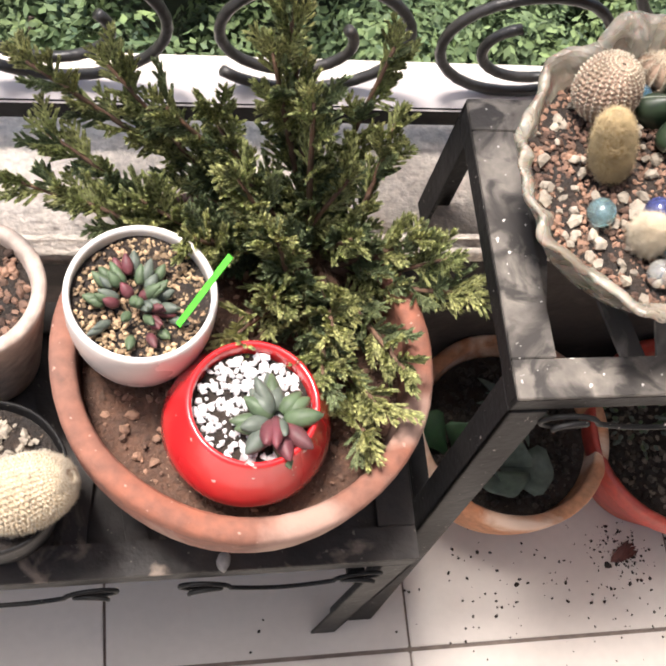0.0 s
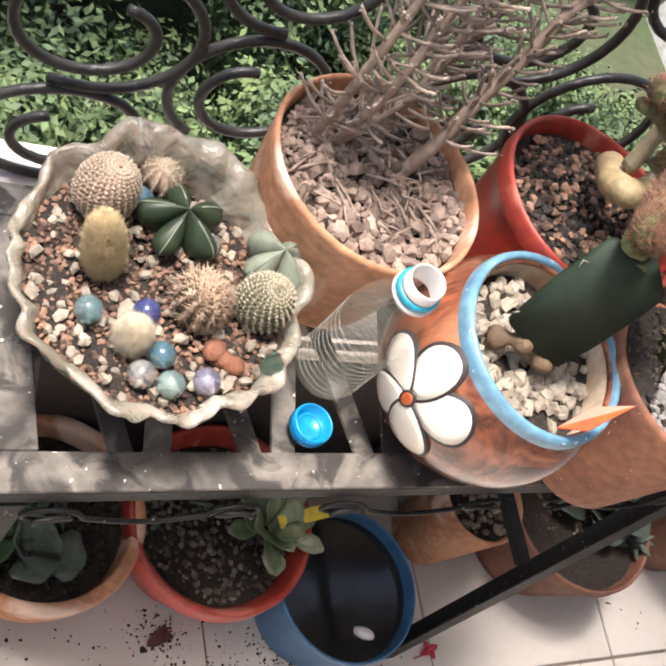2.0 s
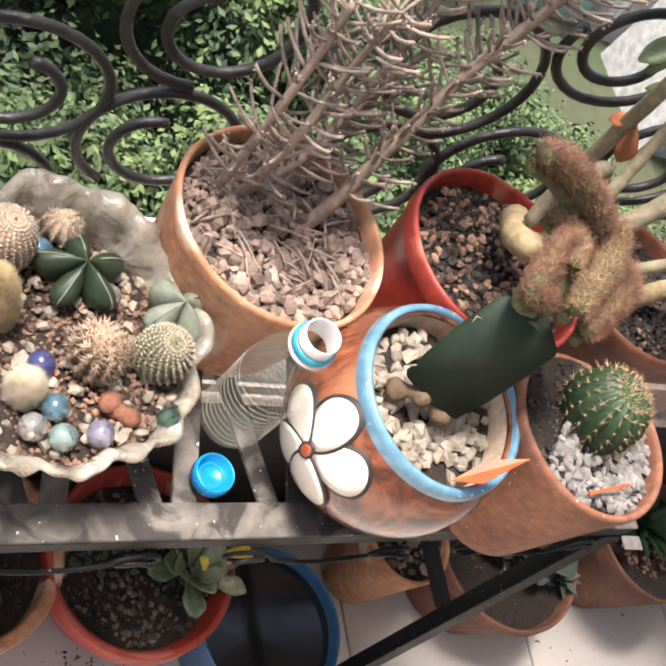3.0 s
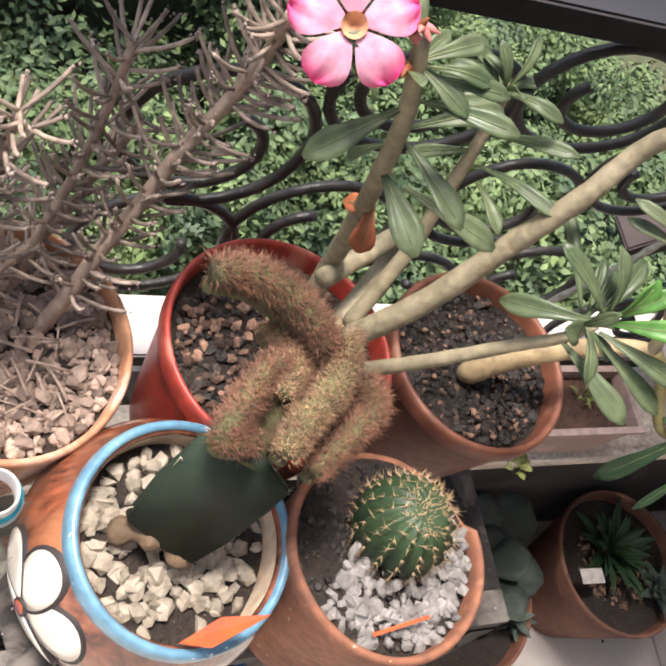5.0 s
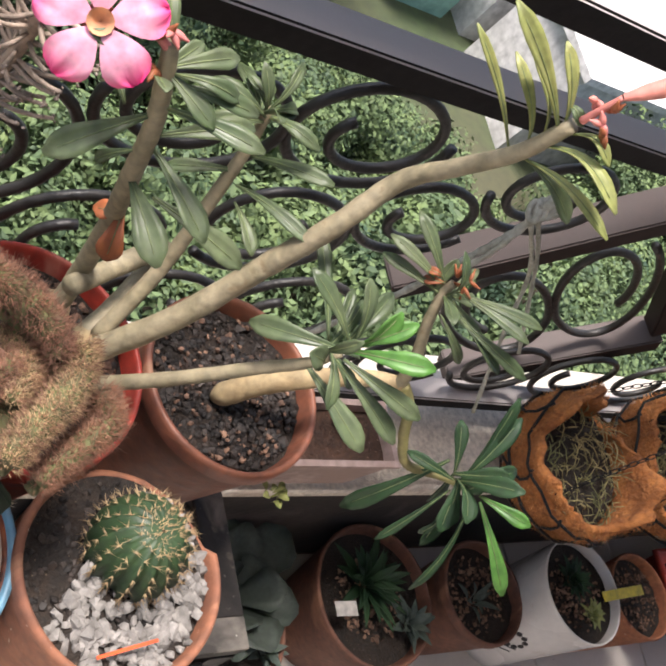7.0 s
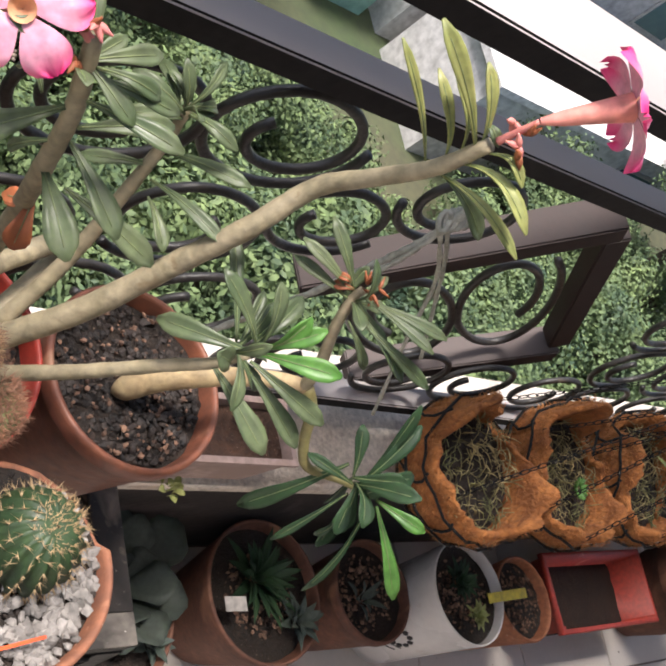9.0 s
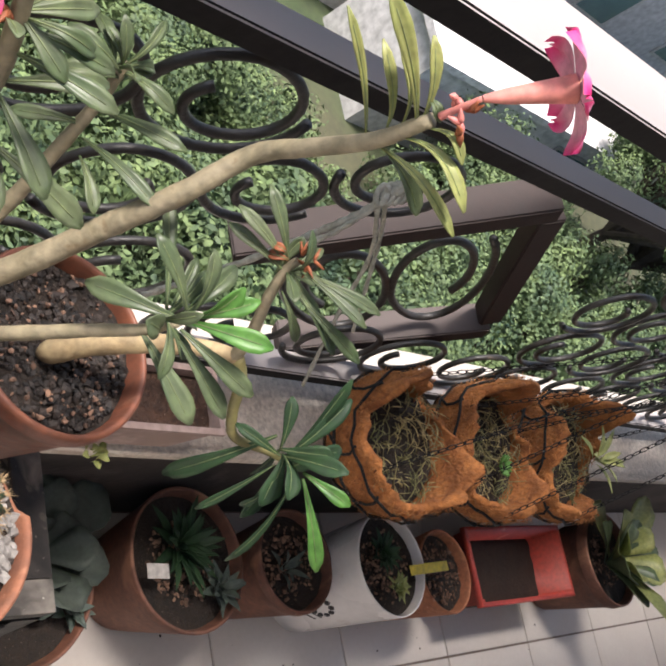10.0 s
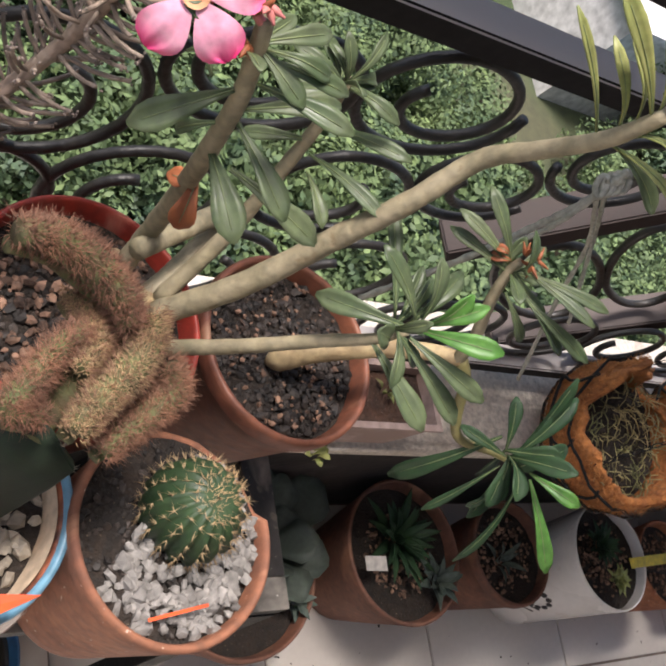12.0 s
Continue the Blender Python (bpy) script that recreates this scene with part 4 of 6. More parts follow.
tag2 = thing("plant_label", (0.264, -0.275, 0.675), "bent orange plastic plant label stuck in pebbles", "plant label")
q = [place_in(tag2, p) for p in ((0.230, -0.286, 0.694), (0.250, -0.280, 0.709), (0.273, -0.286, 0.721), (0.244, -0.294, 0.704))]
bmq = bmesh.new()
vs = [bmq.verts.new(p) for p in q]
bmq.faces.new(vs)
ext = bmesh.ops.extrude_face_region(bmq, geom=bmq.faces[:])
bmesh.ops.translate(bmq, vec=(0, 0, -0.0012), verts=[g for g in ext["geom"] if isinstance(g, bmesh.types.BMVert)])
bmesh.ops.recalc_face_normals(bmq, faces=bmq.faces)
part("blade", bmq, M["orange_tag"], tag2, smooth=False)
settle(tag2, 1.0493, (-10.05, -4.11, -1.77), (0.0494, -0.1050, -0.0626))

# blue rim, cream lining and painted flower of the brown pot
rimp = [(0.0595, 0.096), (0.0640, 0.100), (0.0668, 0.106), (0.0675, 0.116), (0.0672, 0.124), (0.0655, 0.1285), (0.0630, 0.129), (0.0612, 0.1275), (0.0604, 0.120)]
part("rim", lathe(rimp, 56), M["blue_glaze"], blue_pot, "chalky blue glazed rim")
part("lining", lathe([(0.0604, 0.1225), (0.0592, 0.118), (0.0588, 0.110), (0.0582, 0.100), (0.056, 0.09)], 56), M["cream"], blue_pot, "cream inside of the rim")


def belly_radius(z):
    t = z / 0.126
    return 0.046 + (0.065 - 0.046) * t + 0.024 * math.sin(math.pi * t)

def on_belly(u, v, lift, a0, z0):
    z = z0 + v
    r = belly_radius(z) + lift
    a = a0 + u / belly_radius(z0)
    return Vector((r * math.cos(a), r * math.sin(a), z))

def painted(name, outline, lift, mat, a0, z0, parent, label=""):
    c = (sum(p[0] for p in outline) / len(outline), sum(p[1] for p in outline) / len(outline))
    verts, faces = [on_belly(c[0], c[1], lift, a0, z0)], []
    n = len(outline)
    for ring in (0.34, 0.67, 1.0):
        verts += [on_belly(c[0] + (p[0] - c[0]) * ring, c[1] + (p[1] - c[1]) * ring, lift, a0, z0) for p in outline]
    verts += [on_belly(p[0] * 1.01, p[1] * 1.01, -0.002, a0, z0) for p in outline]
    for k in range(n):
        k2 = (k + 1) % n
        faces.append([0, 1 + k, 1 + k2])
        for r in range(3):
            faces.append([1 + r * n + k, 1 + (r + 1) * n + k, 1 + (r + 1) * n + k2, 1 + r * n + k2])
    return part(name, (verts, [], faces), mat, parent, label)

FA, FZ = radians(197), 0.073
for rank, (ang, ln, wd) in enumerate(((38, 0.043, 0.0165), (108, 0.043, 0.0150), (178, 0.040, 0.0140), (246, 0.041, 0.0140), (312, 0.043, 0.0165))):
    for grow, lift, mt, nm in ((0.0024, 0.0009 + 0.0003 * rank, M["ink"], "outline"), (0.0, 0.0011 + 0.0003 * rank, M["white_paint"], "petal")):
        ca, sa = math.cos(radians(ang)), math.sin(radians(ang))
        pts = []
        for k in range(26):
            th = 2 * math.pi * k / 26
            u, v = (ln * 0.5 + grow) * math.cos(th) + ln * 0.5 + 0.003, (wd + grow) * math.sin(th) * (1 + 0.3 * math.cos(th))
            pts.append((u * ca - v * sa, u * sa + v * ca))
        painted(nm, pts, lift, mt, FA, FZ, blue_pot)
for r, lift, mt in ((0.0068, 0.0029, M["ink"]), (0.0050, 0.0033, M["orange_paint"])):
    painted("flower_centre", [(r * 0.8 * math.cos(k * 0.4189), r * 1.15 * math.sin(k * 0.4189)) for k in range(15)], lift, mt, FA, FZ, blue_pot)

# bottle and cap
def film_material(name, colour, clear):
    """Thin clear plastic: mostly see-through, with a pale glossy skin."""
    m = bpy.data.materials.new(name)
    m.use_nodes = True
    nt = m.node_tree
    bsdf = nt.nodes["Principled BSDF"]
    bsdf.inputs["Base Color"].default_value = (*colour, 1)
    bsdf.inputs["Roughness"].default_value = 0.12
    tr, mix = nt.nodes.new("ShaderNodeBsdfTransparent"), nt.nodes.new("ShaderNodeMixShader")
    mix.inputs[0].default_value = 1 - clear
    nt.links.new(tr.outputs[0], mix.inputs[1])
    nt.links.new(bsdf.outputs[0], mix.inputs[2])
    nt.links.new(mix.outputs[0], nt.nodes["Material Output"].inputs["Surface"])
    return m

PET = film_material("clear_bottle", (0.44, 0.44, 0.36), 0.88)
PET_RIB = film_material("bottle_rib", (0.66, 0.66, 0.58), 0.70)
bottle = thing("plastic_bottle", (0.147, -0.183, SHELF + 0.001), "clear crinkled plastic water bottle without its cap", "bottle", tilt=(4, -5))
prof = [(0.0, 0.002), (0.018, 0.0), (0.0245, 0.003), (0.0262, 0.008)]
for k in range(1, 12):
    prof.append((0.0262 - (0.0011 if k % 2 else 0.0), 0.008 + k * 0.0068))
prof += [(0.0262, 0.092), (0.0245, 0.105), (0.0205, 0.118), (0.0155, 0.128), (0.0130, 0.134), (0.0128, 0.137)]
neck = [(0.0128, 0.137), (0.0162, 0.1375), (0.0162, 0.1395), (0.0128, 0.140), (0.0126, 0.146), (0.0133, 0.147), (0.0133, 0.149), (0.0126, 0.150), (0.0126, 0.156), (0.0118, 0.1565), (0.0112, 0.155), (0.0112, 0.138)]
part("body", lathe(prof, 40, 0.05, 3), PET, bottle)
for k in range(1, 12):
    part("rib_ring", lathe([(0.0262, 0.0074 + k * 0.0068), (0.0268, 0.008 + k * 0.0068), (0.0262, 0.0086 + k * 0.0068)], 40, 0.05, 3), PET_RIB, bottle)
part("neck", lathe(neck, 36), film_material("frosted_neck", (0.85, 0.82, 0.80), 0.35), bottle)
part("collar", lathe([(0.0134, 0.1405), (0.0152, 0.141), (0.0152, 0.1455), (0.0134, 0.146)], 36), material("cyan_collar", (0.02, 0.42, 0.60), rough=0.35, bump=0.0), bottle, "cyan plastic collar ring")
capob = thing("bottle_cap", (0.123, -0.231, 0.594), "bright blue plastic bottle cap lying open side up", "bottle cap")
part("cap", lathe([(0.0, -0.004), (0.0135, -0.004), (0.0148, -0.002), (0.0150, 0.0085), (0.0142, 0.0092), (0.0134, 0.0085), (0.0131, 0.001), (0.0, 0.0)], 40), M["cap_blue"], capob)
part("seal_ring", lathe([(0.0085, 0.0002), (0.0088, 0.0022), (0.0097, 0.0022), (0.0100, 0.0002)], 32), M["cap_blue"], capob)
part("grip", tubes([([(0.0150 * math.cos(a), 0.0150 * math.sin(a), -0.001), (0.0152 * math.cos(a), 0.0152 * math.sin(a), 0.007)], 0.0004) for a in [k * 0.157 for k in range(40)]], 4), M["cap_blue"], capob)

# ---- small cacti and marbles in the crumpled bowl ----
spined_cactus("globe_cactus", (-0.039, -0.106, 0.652), 0.0195, 0.040, 26, M["cactus_brown"], M["spine_white"], "cream dotted globe cactus with a pinkish crown", 61, per=9, length=0.0017, width=0.00034, depth=0.03, twist=0.9, lines=19, spread=1.6, knobs=17, tilt=(-4, 4))
spined_cactus("column_cactus", (-0.038, -0.151, 0.650), 0.0112, 0.046, 20, M["cactus_yellow"], M["spine_yellow"], "short golden column cactus with a white woolly top", 62, per=44, crown=M["spine_white"], length=0.0034, width=0.00013, depth=0.004, spread=1.3, lines=22, tilt=(-11, -16))
spined_cactus("spiny_cactus", (0.021, -0.173, 0.648), 0.0160, 0.028, 13, M["husk"], M["spine_pink"], "globe cactus wrapped in curling tan spines", 63, per=9, length=0.0066, width=0.00055, spread=1.5)
spined_cactus("spiral_cactus", (0.064, -0.171, 0.648), 0.0180, 0.036, 21, M["cactus_dots"], M["spine_white"], "pale green cactus with spirals of white spines", 64, per=9, length=0.0024, width=0.00028, depth=0.05, knobs=16, spread=1.4, twist=1.5, lines=18, tilt=(6, 0))
spined_cactus("woolly_cactus", (-0.026, -0.199, 0.648), 0.0088, 0.019, 18, M["cactus_wool"], M["spine_wool"], "small cream cactus like a ball of wool", 65, per=60, length=0.0048, width=0.00015, depth=0.004, spread=1.2)
spined_cactus("tiny_cactus", (0.003, -0.083, 0.654), 0.013, 0.018, 12, M["cactus_pink"], M["spine_white"], "tiny brown globe cactus", 66, per=6, length=0.004, width=0.0003)


def star_cactus(loc, r, mat, label, lobes, seed, h=0.55, rz=0.0):
    """A low cactus of few swelling ribs with sharp furrows, each rib edged with a pale line."""
    ob = thing("star_cactus", loc, label, "cactus", rz=rz)
    segs, rows = 24 * lobes, 14
    def at(u, th):
        f = 0.26 + 0.74 * abs(math.cos(lobes * th / 2)) ** 0.75 * (1 + 0.10 * math.sin(2.3 * th + seed))
        rr = r * math.sin(math.pi * (0.22 + 0.78 * u)) ** 0.7 if u < 1 else 0.0
        return Vector((rr * f * math.cos(th), rr * f * math.sin(th), r * h * (1.9 * u ** 0.8 - 0.15) - 0.30 * r * (1 - f) * u))
    verts = [at(i / rows, 2 * math.pi * k / segs) for i in range(rows + 1) for k in range(segs)]
    faces = [[i * segs + k, i * segs + (k + 1) % segs, (i + 1) * segs + (k + 1) % segs, (i + 1) * segs + k] for i in range(rows) for k in range(segs)]
    part("body", (verts, [], faces), mat, ob)
    for k in range(lobes):
        th = 2 * math.pi * k / lobes
        part("rib_edge", tubes([([at(i / 14, th) for i in range(14)], 0.0006)], 5), M["star_pale"], ob)
    return ob

star_cactus((0.014, -0.116, 0.649), 0.031, M["star"], "dark green star cactus with sharp ribs", 5, 1, 0.48, 20)
star_cactus((0.079, -0.139, 0.650), 0.026, M["star_pale"], "pale grey-green star cactus with four ribs", 4, 2, 0.6, 30)


def marble(loc, colour, swirl, label, r=0.0090):
    ob = thing("marble", loc, label, "marble", "glass marbles")
    v0, f0 = ico(3)
    a = tuple(0.8 * p + 0.2 * q for p, q in zip(colour, swirl)) if swirl else (0.75, 0.79, 0.76)
    g = material("marble_glass", a, tuple(min(1.0, c * 1.5) for c in a), rough=0.04, scale=110, fine=40, bump=0.0, coat=0.6, distort=2.5)
    g.node_tree.nodes["Principled BSDF"].inputs["Transmission Weight"].default_value = 0.84
    part("glass", ((v0 * r).tolist(), [], f0), g, ob)
    return ob

marble((-0.051, -0.182, 0.653), (0.55, 0.82, 0.86), (0.10, 0.32, 0.40), "teal glass marble on grit")
marble((-0.014, -0.181, 0.653), (0.25, 0.3, 0.75), (0.02, 0.03, 0.30), "deep blue glass marble on grit")
marble((-0.007, -0.209, 0.652), (0.35, 0.62, 0.75), (0.02, 0.12, 0.20), "dark teal glass marble on grit")
marble((-0.022, -0.223, 0.653), (0.86, 0.9, 0.88), None, "clear glass marble on grit")
marble((-0.004, -0.229, 0.653), (0.60, 0.92, 0.90), (0.25, 0.60, 0.58), "turquoise glass marble on grit")
marble((0.020, -0.226, 0.653), (0.62, 0.62, 0.92), (0.12, 0.09, 0.38), "violet glass marble with white swirl")
marble((-0.012, -0.102, 0.658), (0.35, 0.65, 0.95), (0.02, 0.18, 0.65), "sky blue glass marble beside a cactus")
marble((0.033, -0.130, 0.656), (0.95, 0.93, 0.9), (0.65, 0.28, 0.05), "white and amber glass marble")
shard = thing("glass_shard", (0.067, -0.213, 0.655), "dark green glass lump at the bowl's edge", "glass")
part("lump", stones(np.random.default_rng(5), np.array([(0, 0, 0)]), [0.010], 0.9, 0.12, 2), glass_material("bottle_green", (0.25, 0.42, 0.40), 0.1), shard, smooth=False)
for px in ((0.029, -0.204, 0.652), (0.040, -0.214, 0.652), (0.034, -0.209, 0.650)):
    st = thing("stone", px, "rust-brown stone on the grit", "stone", "rust-brown stones")
    part("rock", stones(np.random.default_rng(int(px[0] * 1e4) % 97), np.array([(0, 0, 0)]), [0.0085], 0.7, 0.12, 2), material("rust_stone", (0.25, 0.09, 0.045), (0.16, 0.06, 0.03), rough=0.7, scale=60, fine=150, bump=0.4), st)

def leaf_with_rib(ob, b, t, w, droop, up, curl, mat):
    """A leaf and its pale midrib."""
    b, t, up = place_in(ob, b), place_in(ob, t), Vector(up)
    lf = part("leaf", leaf_data(b, t, w, droop, up=up, curl=curl, fold=0.38), mat, ob)
    d = t - b
    nrm = d.cross(up).normalized().cross(d).normalized()
    line = [b + d * u + nrm * (droop * math.sin(math.pi * u) - curl * u * u + 0.0003) for u in [k / 8 for k in range(8)]]
    part("midrib", tubes([(line, [0.0005 - 0.00004 * k for k in range(8)])], 5), M["midrib"], lf)

def tuft(ob, centre, n, lo, hi, wide, lean, mat, seed):
    """A loose whorl of leaves about the end of a shoot that leans that way."""
    rng = np.random.default_rng(seed)
    c, ax = Vector(centre), Vector(lean).normalized()
    for k in range(n):
        a = 2.4 * k + rng.uniform(-0.4, 0.4)
        s = ax.orthogonal().normalized()
        d = (s * math.cos(a) + ax.cross(s) * math.sin(a)) + ax * rng.uniform(0.1, 0.9)
        ln = rng.uniform(lo, hi)
        b = c - ax * rng.uniform(0.0, 0.012)
        leaf_with_rib(ob, b, b + d.normalized() * ln, wide * rng.uniform(0.8, 1.2), rng.uniform(-0.003, 0.006), (rng.uniform(-0.5, 0.2), -0.6, 0.8), rng.uniform(0, 0.010), mat)

M["midrib"] = leaf_material("pale_midrib", (0.16, 0.20, 0.09), (0.20, 0.24, 0.11), rough=0.5)

# ---- desert rose in the red pot ----
def desert_rose():
    rng = np.random.default_rng(71)
    ob = thing("desert_rose", (0.33, -0.10, 0.69), "desert rose with grey stems, narrow leaves and pink flowers", "succulent shrub")
    def stem(name, line, r0, r1, mat):
        pts = [place_in(ob, p) for p in smooth_line(line, 7)]
        n = len(pts)
        rad = [(r0 + (r1 - r0) * k / (n - 1)) * (1 + 0.05 * noise.noise(pts[k] * 260) + 0.03 * math.sin(k * 2.2)) for k in range(n)]
        return part(name, tubes([(pts, rad)], 12), mat, ob)
    def leaves(rows, mat, droop=0.004):
        for b, t, w in rows:
            leaf_with_rib(ob, b, t, w * (1.0 if mat == M["leaf_yellow"] else 1.15), droop + rng.uniform(-0.002, 0.003), (rng.uniform(-0.5, 0.1), -0.6, 0.8), rng.uniform(0, 0.006), mat)
    stem("caudex", [(0.348, -0.058, 0.700), (0.329, -0.092, 0.712), (0.340, -0.104, 0.716), (0.378, -0.085, 0.712)], 0.0125, 0.011, M["caudex"])
    stem("stem", [(0.350, -0.101, 0.714), (0.379, -0.076, 0.728), (0.408, -0.045, 0.752), (0.329, -0.100, 0.772)], 0.0085, 0.0064, M["stem"])
    stem("stem", [(0.335, -0.086, 0.725), (0.338, -0.086, 0.768), (0.329, -0.104, 0.834), (0.314, -0.127, 0.891), (0.306, -0.137, 0.935), (0.297, -0.141, 0.968), (0.294, -0.140, 0.981)], 0.0066, 0.0036, M["stem"])
    stem("stem", [(0.363, -0.098, 0.723), (0.387, -0.084, 0.777), (0.397, -0.077, 0.837), (0.401, -0.074, 0.877), (0.402, -0.071, 0.905)], 0.0056, 0.0030, M["stem"])
    stem("stem", [(0.359, -0.108, 0.720), (0.394, -0.115, 0.770), (0.424, -0.118, 0.827), (0.445, -0.123, 0.874), (0.467, -0.120, 0.913), (0.480, -0.134, 0.942), (0.491, -0.151, 0.974), (0.496, -0.162, 1.006)], 0.0082, 0.0040, M["stem"])
    stem("stem", [(0.360, -0.125, 0.709), (0.399, -0.140, 0.741), (0.435, -0.157, 0.781), (0.451, -0.169, 0.805), (0.462, -0.174, 0.824)], 0.0054, 0.0030, M["stem"])
    leaves([((0.302, -0.138, 0.940), (0.259, -0.149, 0.918), 0.0125), ((0.309, -0.134, 0.916), (0.297, -0.120, 0.891), 0.006), ((0.313, -0.129, 0.892), (0.321, -0.175, 0.883), 0.0145), ((0.313, -0.135, 0.918), (0.335, -0.178, 0.906), 0.0115),
            ((0.328, -0.131, 0.883), (0.376, -0.162, 0.874), 0.0125), ((0.304, -0.145, 0.951), (0.338, -0.173, 0.963), 0.0095), ((0.311, -0.138, 0.929), (0.353, -0.139, 0.945), 0.0110), ((0.300, -0.145, 0.965), (0.339, -0.156, 0.967), 0.0080),
            ((0.300, -0.143, 0.968), (0.329, -0.153, 0.970), 0.0075), ((0.291, -0.133, 0.939), (0.285, -0.116, 0.938), 0.0085)], M["leaf"])
    leaves([((0.404, -0.074, 0.871), (0.436, -0.111, 0.895), 0.0085), ((0.404, -0.076, 0.860), (0.364, -0.067, 0.848), 0.0075), ((0.400, -0.073, 0.904), (0.414, -0.062, 0.932), 0.0060), ((0.400, -0.073, 0.904), (0.388, -0.057, 0.914), 0.0060),
            ((0.400, -0.075, 0.901), (0.368, -0.061, 0.910), 0.0080), ((0.405, -0.078, 0.851), (0.436, -0.126, 0.861), 0.0085), ((0.408, -0.082, 0.841), (0.414, -0.116, 0.836), 0.0085), ((0.402, -0.076, 0.902), (0.421, -0.101, 0.910), 0.0080), ((0.402, -0.074, 0.897), (0.367, -0.075, 0.892), 0.0085)], M["leaf"])
    leaves([((0.331, -0.107, 0.848), (0.325, -0.126, 0.826), 0.013), ((0.329, -0.105, 0.841), (0.318, -0.104, 0.843), 0.010)], M["leaf_rust"])
    leaves([((0.489, -0.146, 0.971), (0.437, -0.127, 1.023), 0.0058), ((0.492, -0.150, 0.982), (0.465, -0.135, 1.018), 0.0065), ((0.494, -0.154, 0.989), (0.466, -0.141, 1.024), 0.0075), ((0.495, -0.158, 0.998), (0.438, -0.138, 1.046), 0.0105),
            ((0.495, -0.159, 1.002), (0.476, -0.143, 1.037), 0.0080)], M["leaf_yellow"], 0.006)
    leaves([((0.495, -0.155, 0.984), (0.513, -0.205, 0.994), 0.0105), ((0.495, -0.152, 0.972), (0.520, -0.207, 0.980), 0.0075), ((0.497, -0.165, 1.003), (0.508, -0.186, 1.006), 0.0075)], M["leaf_yellow"], 0.009)
    leaves([((0.497, -0.154, 0.973), (0.520, -0.184, 0.962), 0.0090), ((0.492, -0.154, 1.011), (0.495, -0.165, 1.013), 0.006)], M["leaf"])
    leaves([((0.463, -0.174, 0.826), (0.417, -0.143, 0.808), 0.0125), ((0.457, -0.173, 0.812), (0.437, -0.182, 0.831), 0.014), ((0.450, -0.170, 0.805), (0.481, -0.221, 0.791), 0.0130), ((0.461, -0.175, 0.819), (0.500, -0.221, 0.800), 0.0110),
            ((0.463, -0.178, 0.823), (0.505, -0.218, 0.822), 0.0110), ((0.460, -0.163, 0.819), (0.456, -0.105, 0.851), 0.0085), ((0.465, -0.171, 0.830), (0.434, -0.144, 0.860), 0.0100), ((0.467, -0.172, 0.832), (0.465, -0.152, 0.866), 0.0095), ((0.463, -0.170, 0.825), (0.492, -0.150, 0.854), 0.0105)], M["leaf"])
    leaves([((0.465, -0.176, 0.829), (0.497, -0.205, 0.855), 0.0120), ((0.466, -0.174, 0.831), (0.475, -0.181, 0.868), 0.0120), ((0.468, -0.175, 0.833), (0.485, -0.184, 0.867), 0.0095)], M["leaf_bright"])
    tuft(ob, (0.298, -0.140, 0.970), 6, 0.028, 0.042, 0.009, (0.3, -0.2, 0.8), M["leaf"], 1)
    tuft(ob, (0.401, -0.072, 0.904), 7, 0.020, 0.034, 0.008, (0.5, -0.1, 0.7), M["leaf"], 2)
    tuft(ob, (0.462, -0.174, 0.824), 6, 0.025, 0.045, 0.010, (0.8, -0.3, 0.3), M["leaf"], 3)
    def flower(centre, aim, r, tube_len, curl=0.0045):
        c, aim = place_in(ob, centre), Vector(aim).normalized()
        side = aim.orthogonal().normalized()
        other = aim.cross(side)
        part("flower_tube", open_tube([c - aim * tube_len, c - aim * tube_len * 0.75, c - aim * tube_len * 0.3, c - aim * 0.0005], [0.0018, 0.0040, 0.0060, 0.0074]), M["flower_tube"], ob)
        tv, tf = tube_data([c - aim * 0.0034, c - aim * 0.0030, c - aim * 0.0008, c + aim * 0.0022], [0.0003, 0.0020, 0.0036, 0.0056], 14, False)
        tf.append(list(range(14)))
        part("throat", (tv, [], tf), M["throat"], ob)
        for k in range(5):
            a = 2 * math.pi * k / 5 + 0.3
            d, s = side * math.cos(a) + other * math.sin(a), -side * math.sin(a) + other * math.cos(a)
            verts, faces, al = [], [], []
            n, m = 10, 8
            for i in range(n + 1):
                u = i / n
                w = r * (0.24 + 0.66 * math.sin(math.pi * min(0.5, u * 0.72))) * math.sqrt(max(0.02, 1 - max(0, (u - 0.62) / 0.39) ** 2))
                for j in range(m + 1):
                    v = j / m * 2 - 1
                    e = max(u, abs(v) * (0.35 + 0.65 * u))
                    verts.append(c + d * (0.005 + r * 0.98 * u) + s * (v * w * 0.5) + aim * (0.002 * math.sin(u * 3) - curl * u * u + 0.0024 * math.sin(7 * v + 3 * k + 4 * u) * u * u - 0.003 * v * v * u))
                    al.append(e)
            for i in range(n):
                for j in range(m):
                    b = i * (m + 1) + j
                    faces.append([b, b + 1, b + m + 2, b + m + 1])
            pt = part("petal", (verts, [], faces), M["petal"], ob)
            at = pt.data.attributes.new("along", "FLOAT", "POINT")
            at.data.foreach_set("value", al)
    flower((0.263, -0.139, 0.982), (-0.35, -0.75, 0.55), 0.0235, 0.026)
    fb, fc = Vector((0.499, -0.171, 1.034)), Vector((0.533, -0.178, 1.064))
    flower(fc, fc - fb, 0.0265, (fc - fb).length, 0.004)
    stem("flower_stalk", [(0.496, -0.164, 1.011), (0.497, -0.168, 1.023), (0.499, -0.171, 1.034)], 0.0022, 0.0016, M["flower_tube"])
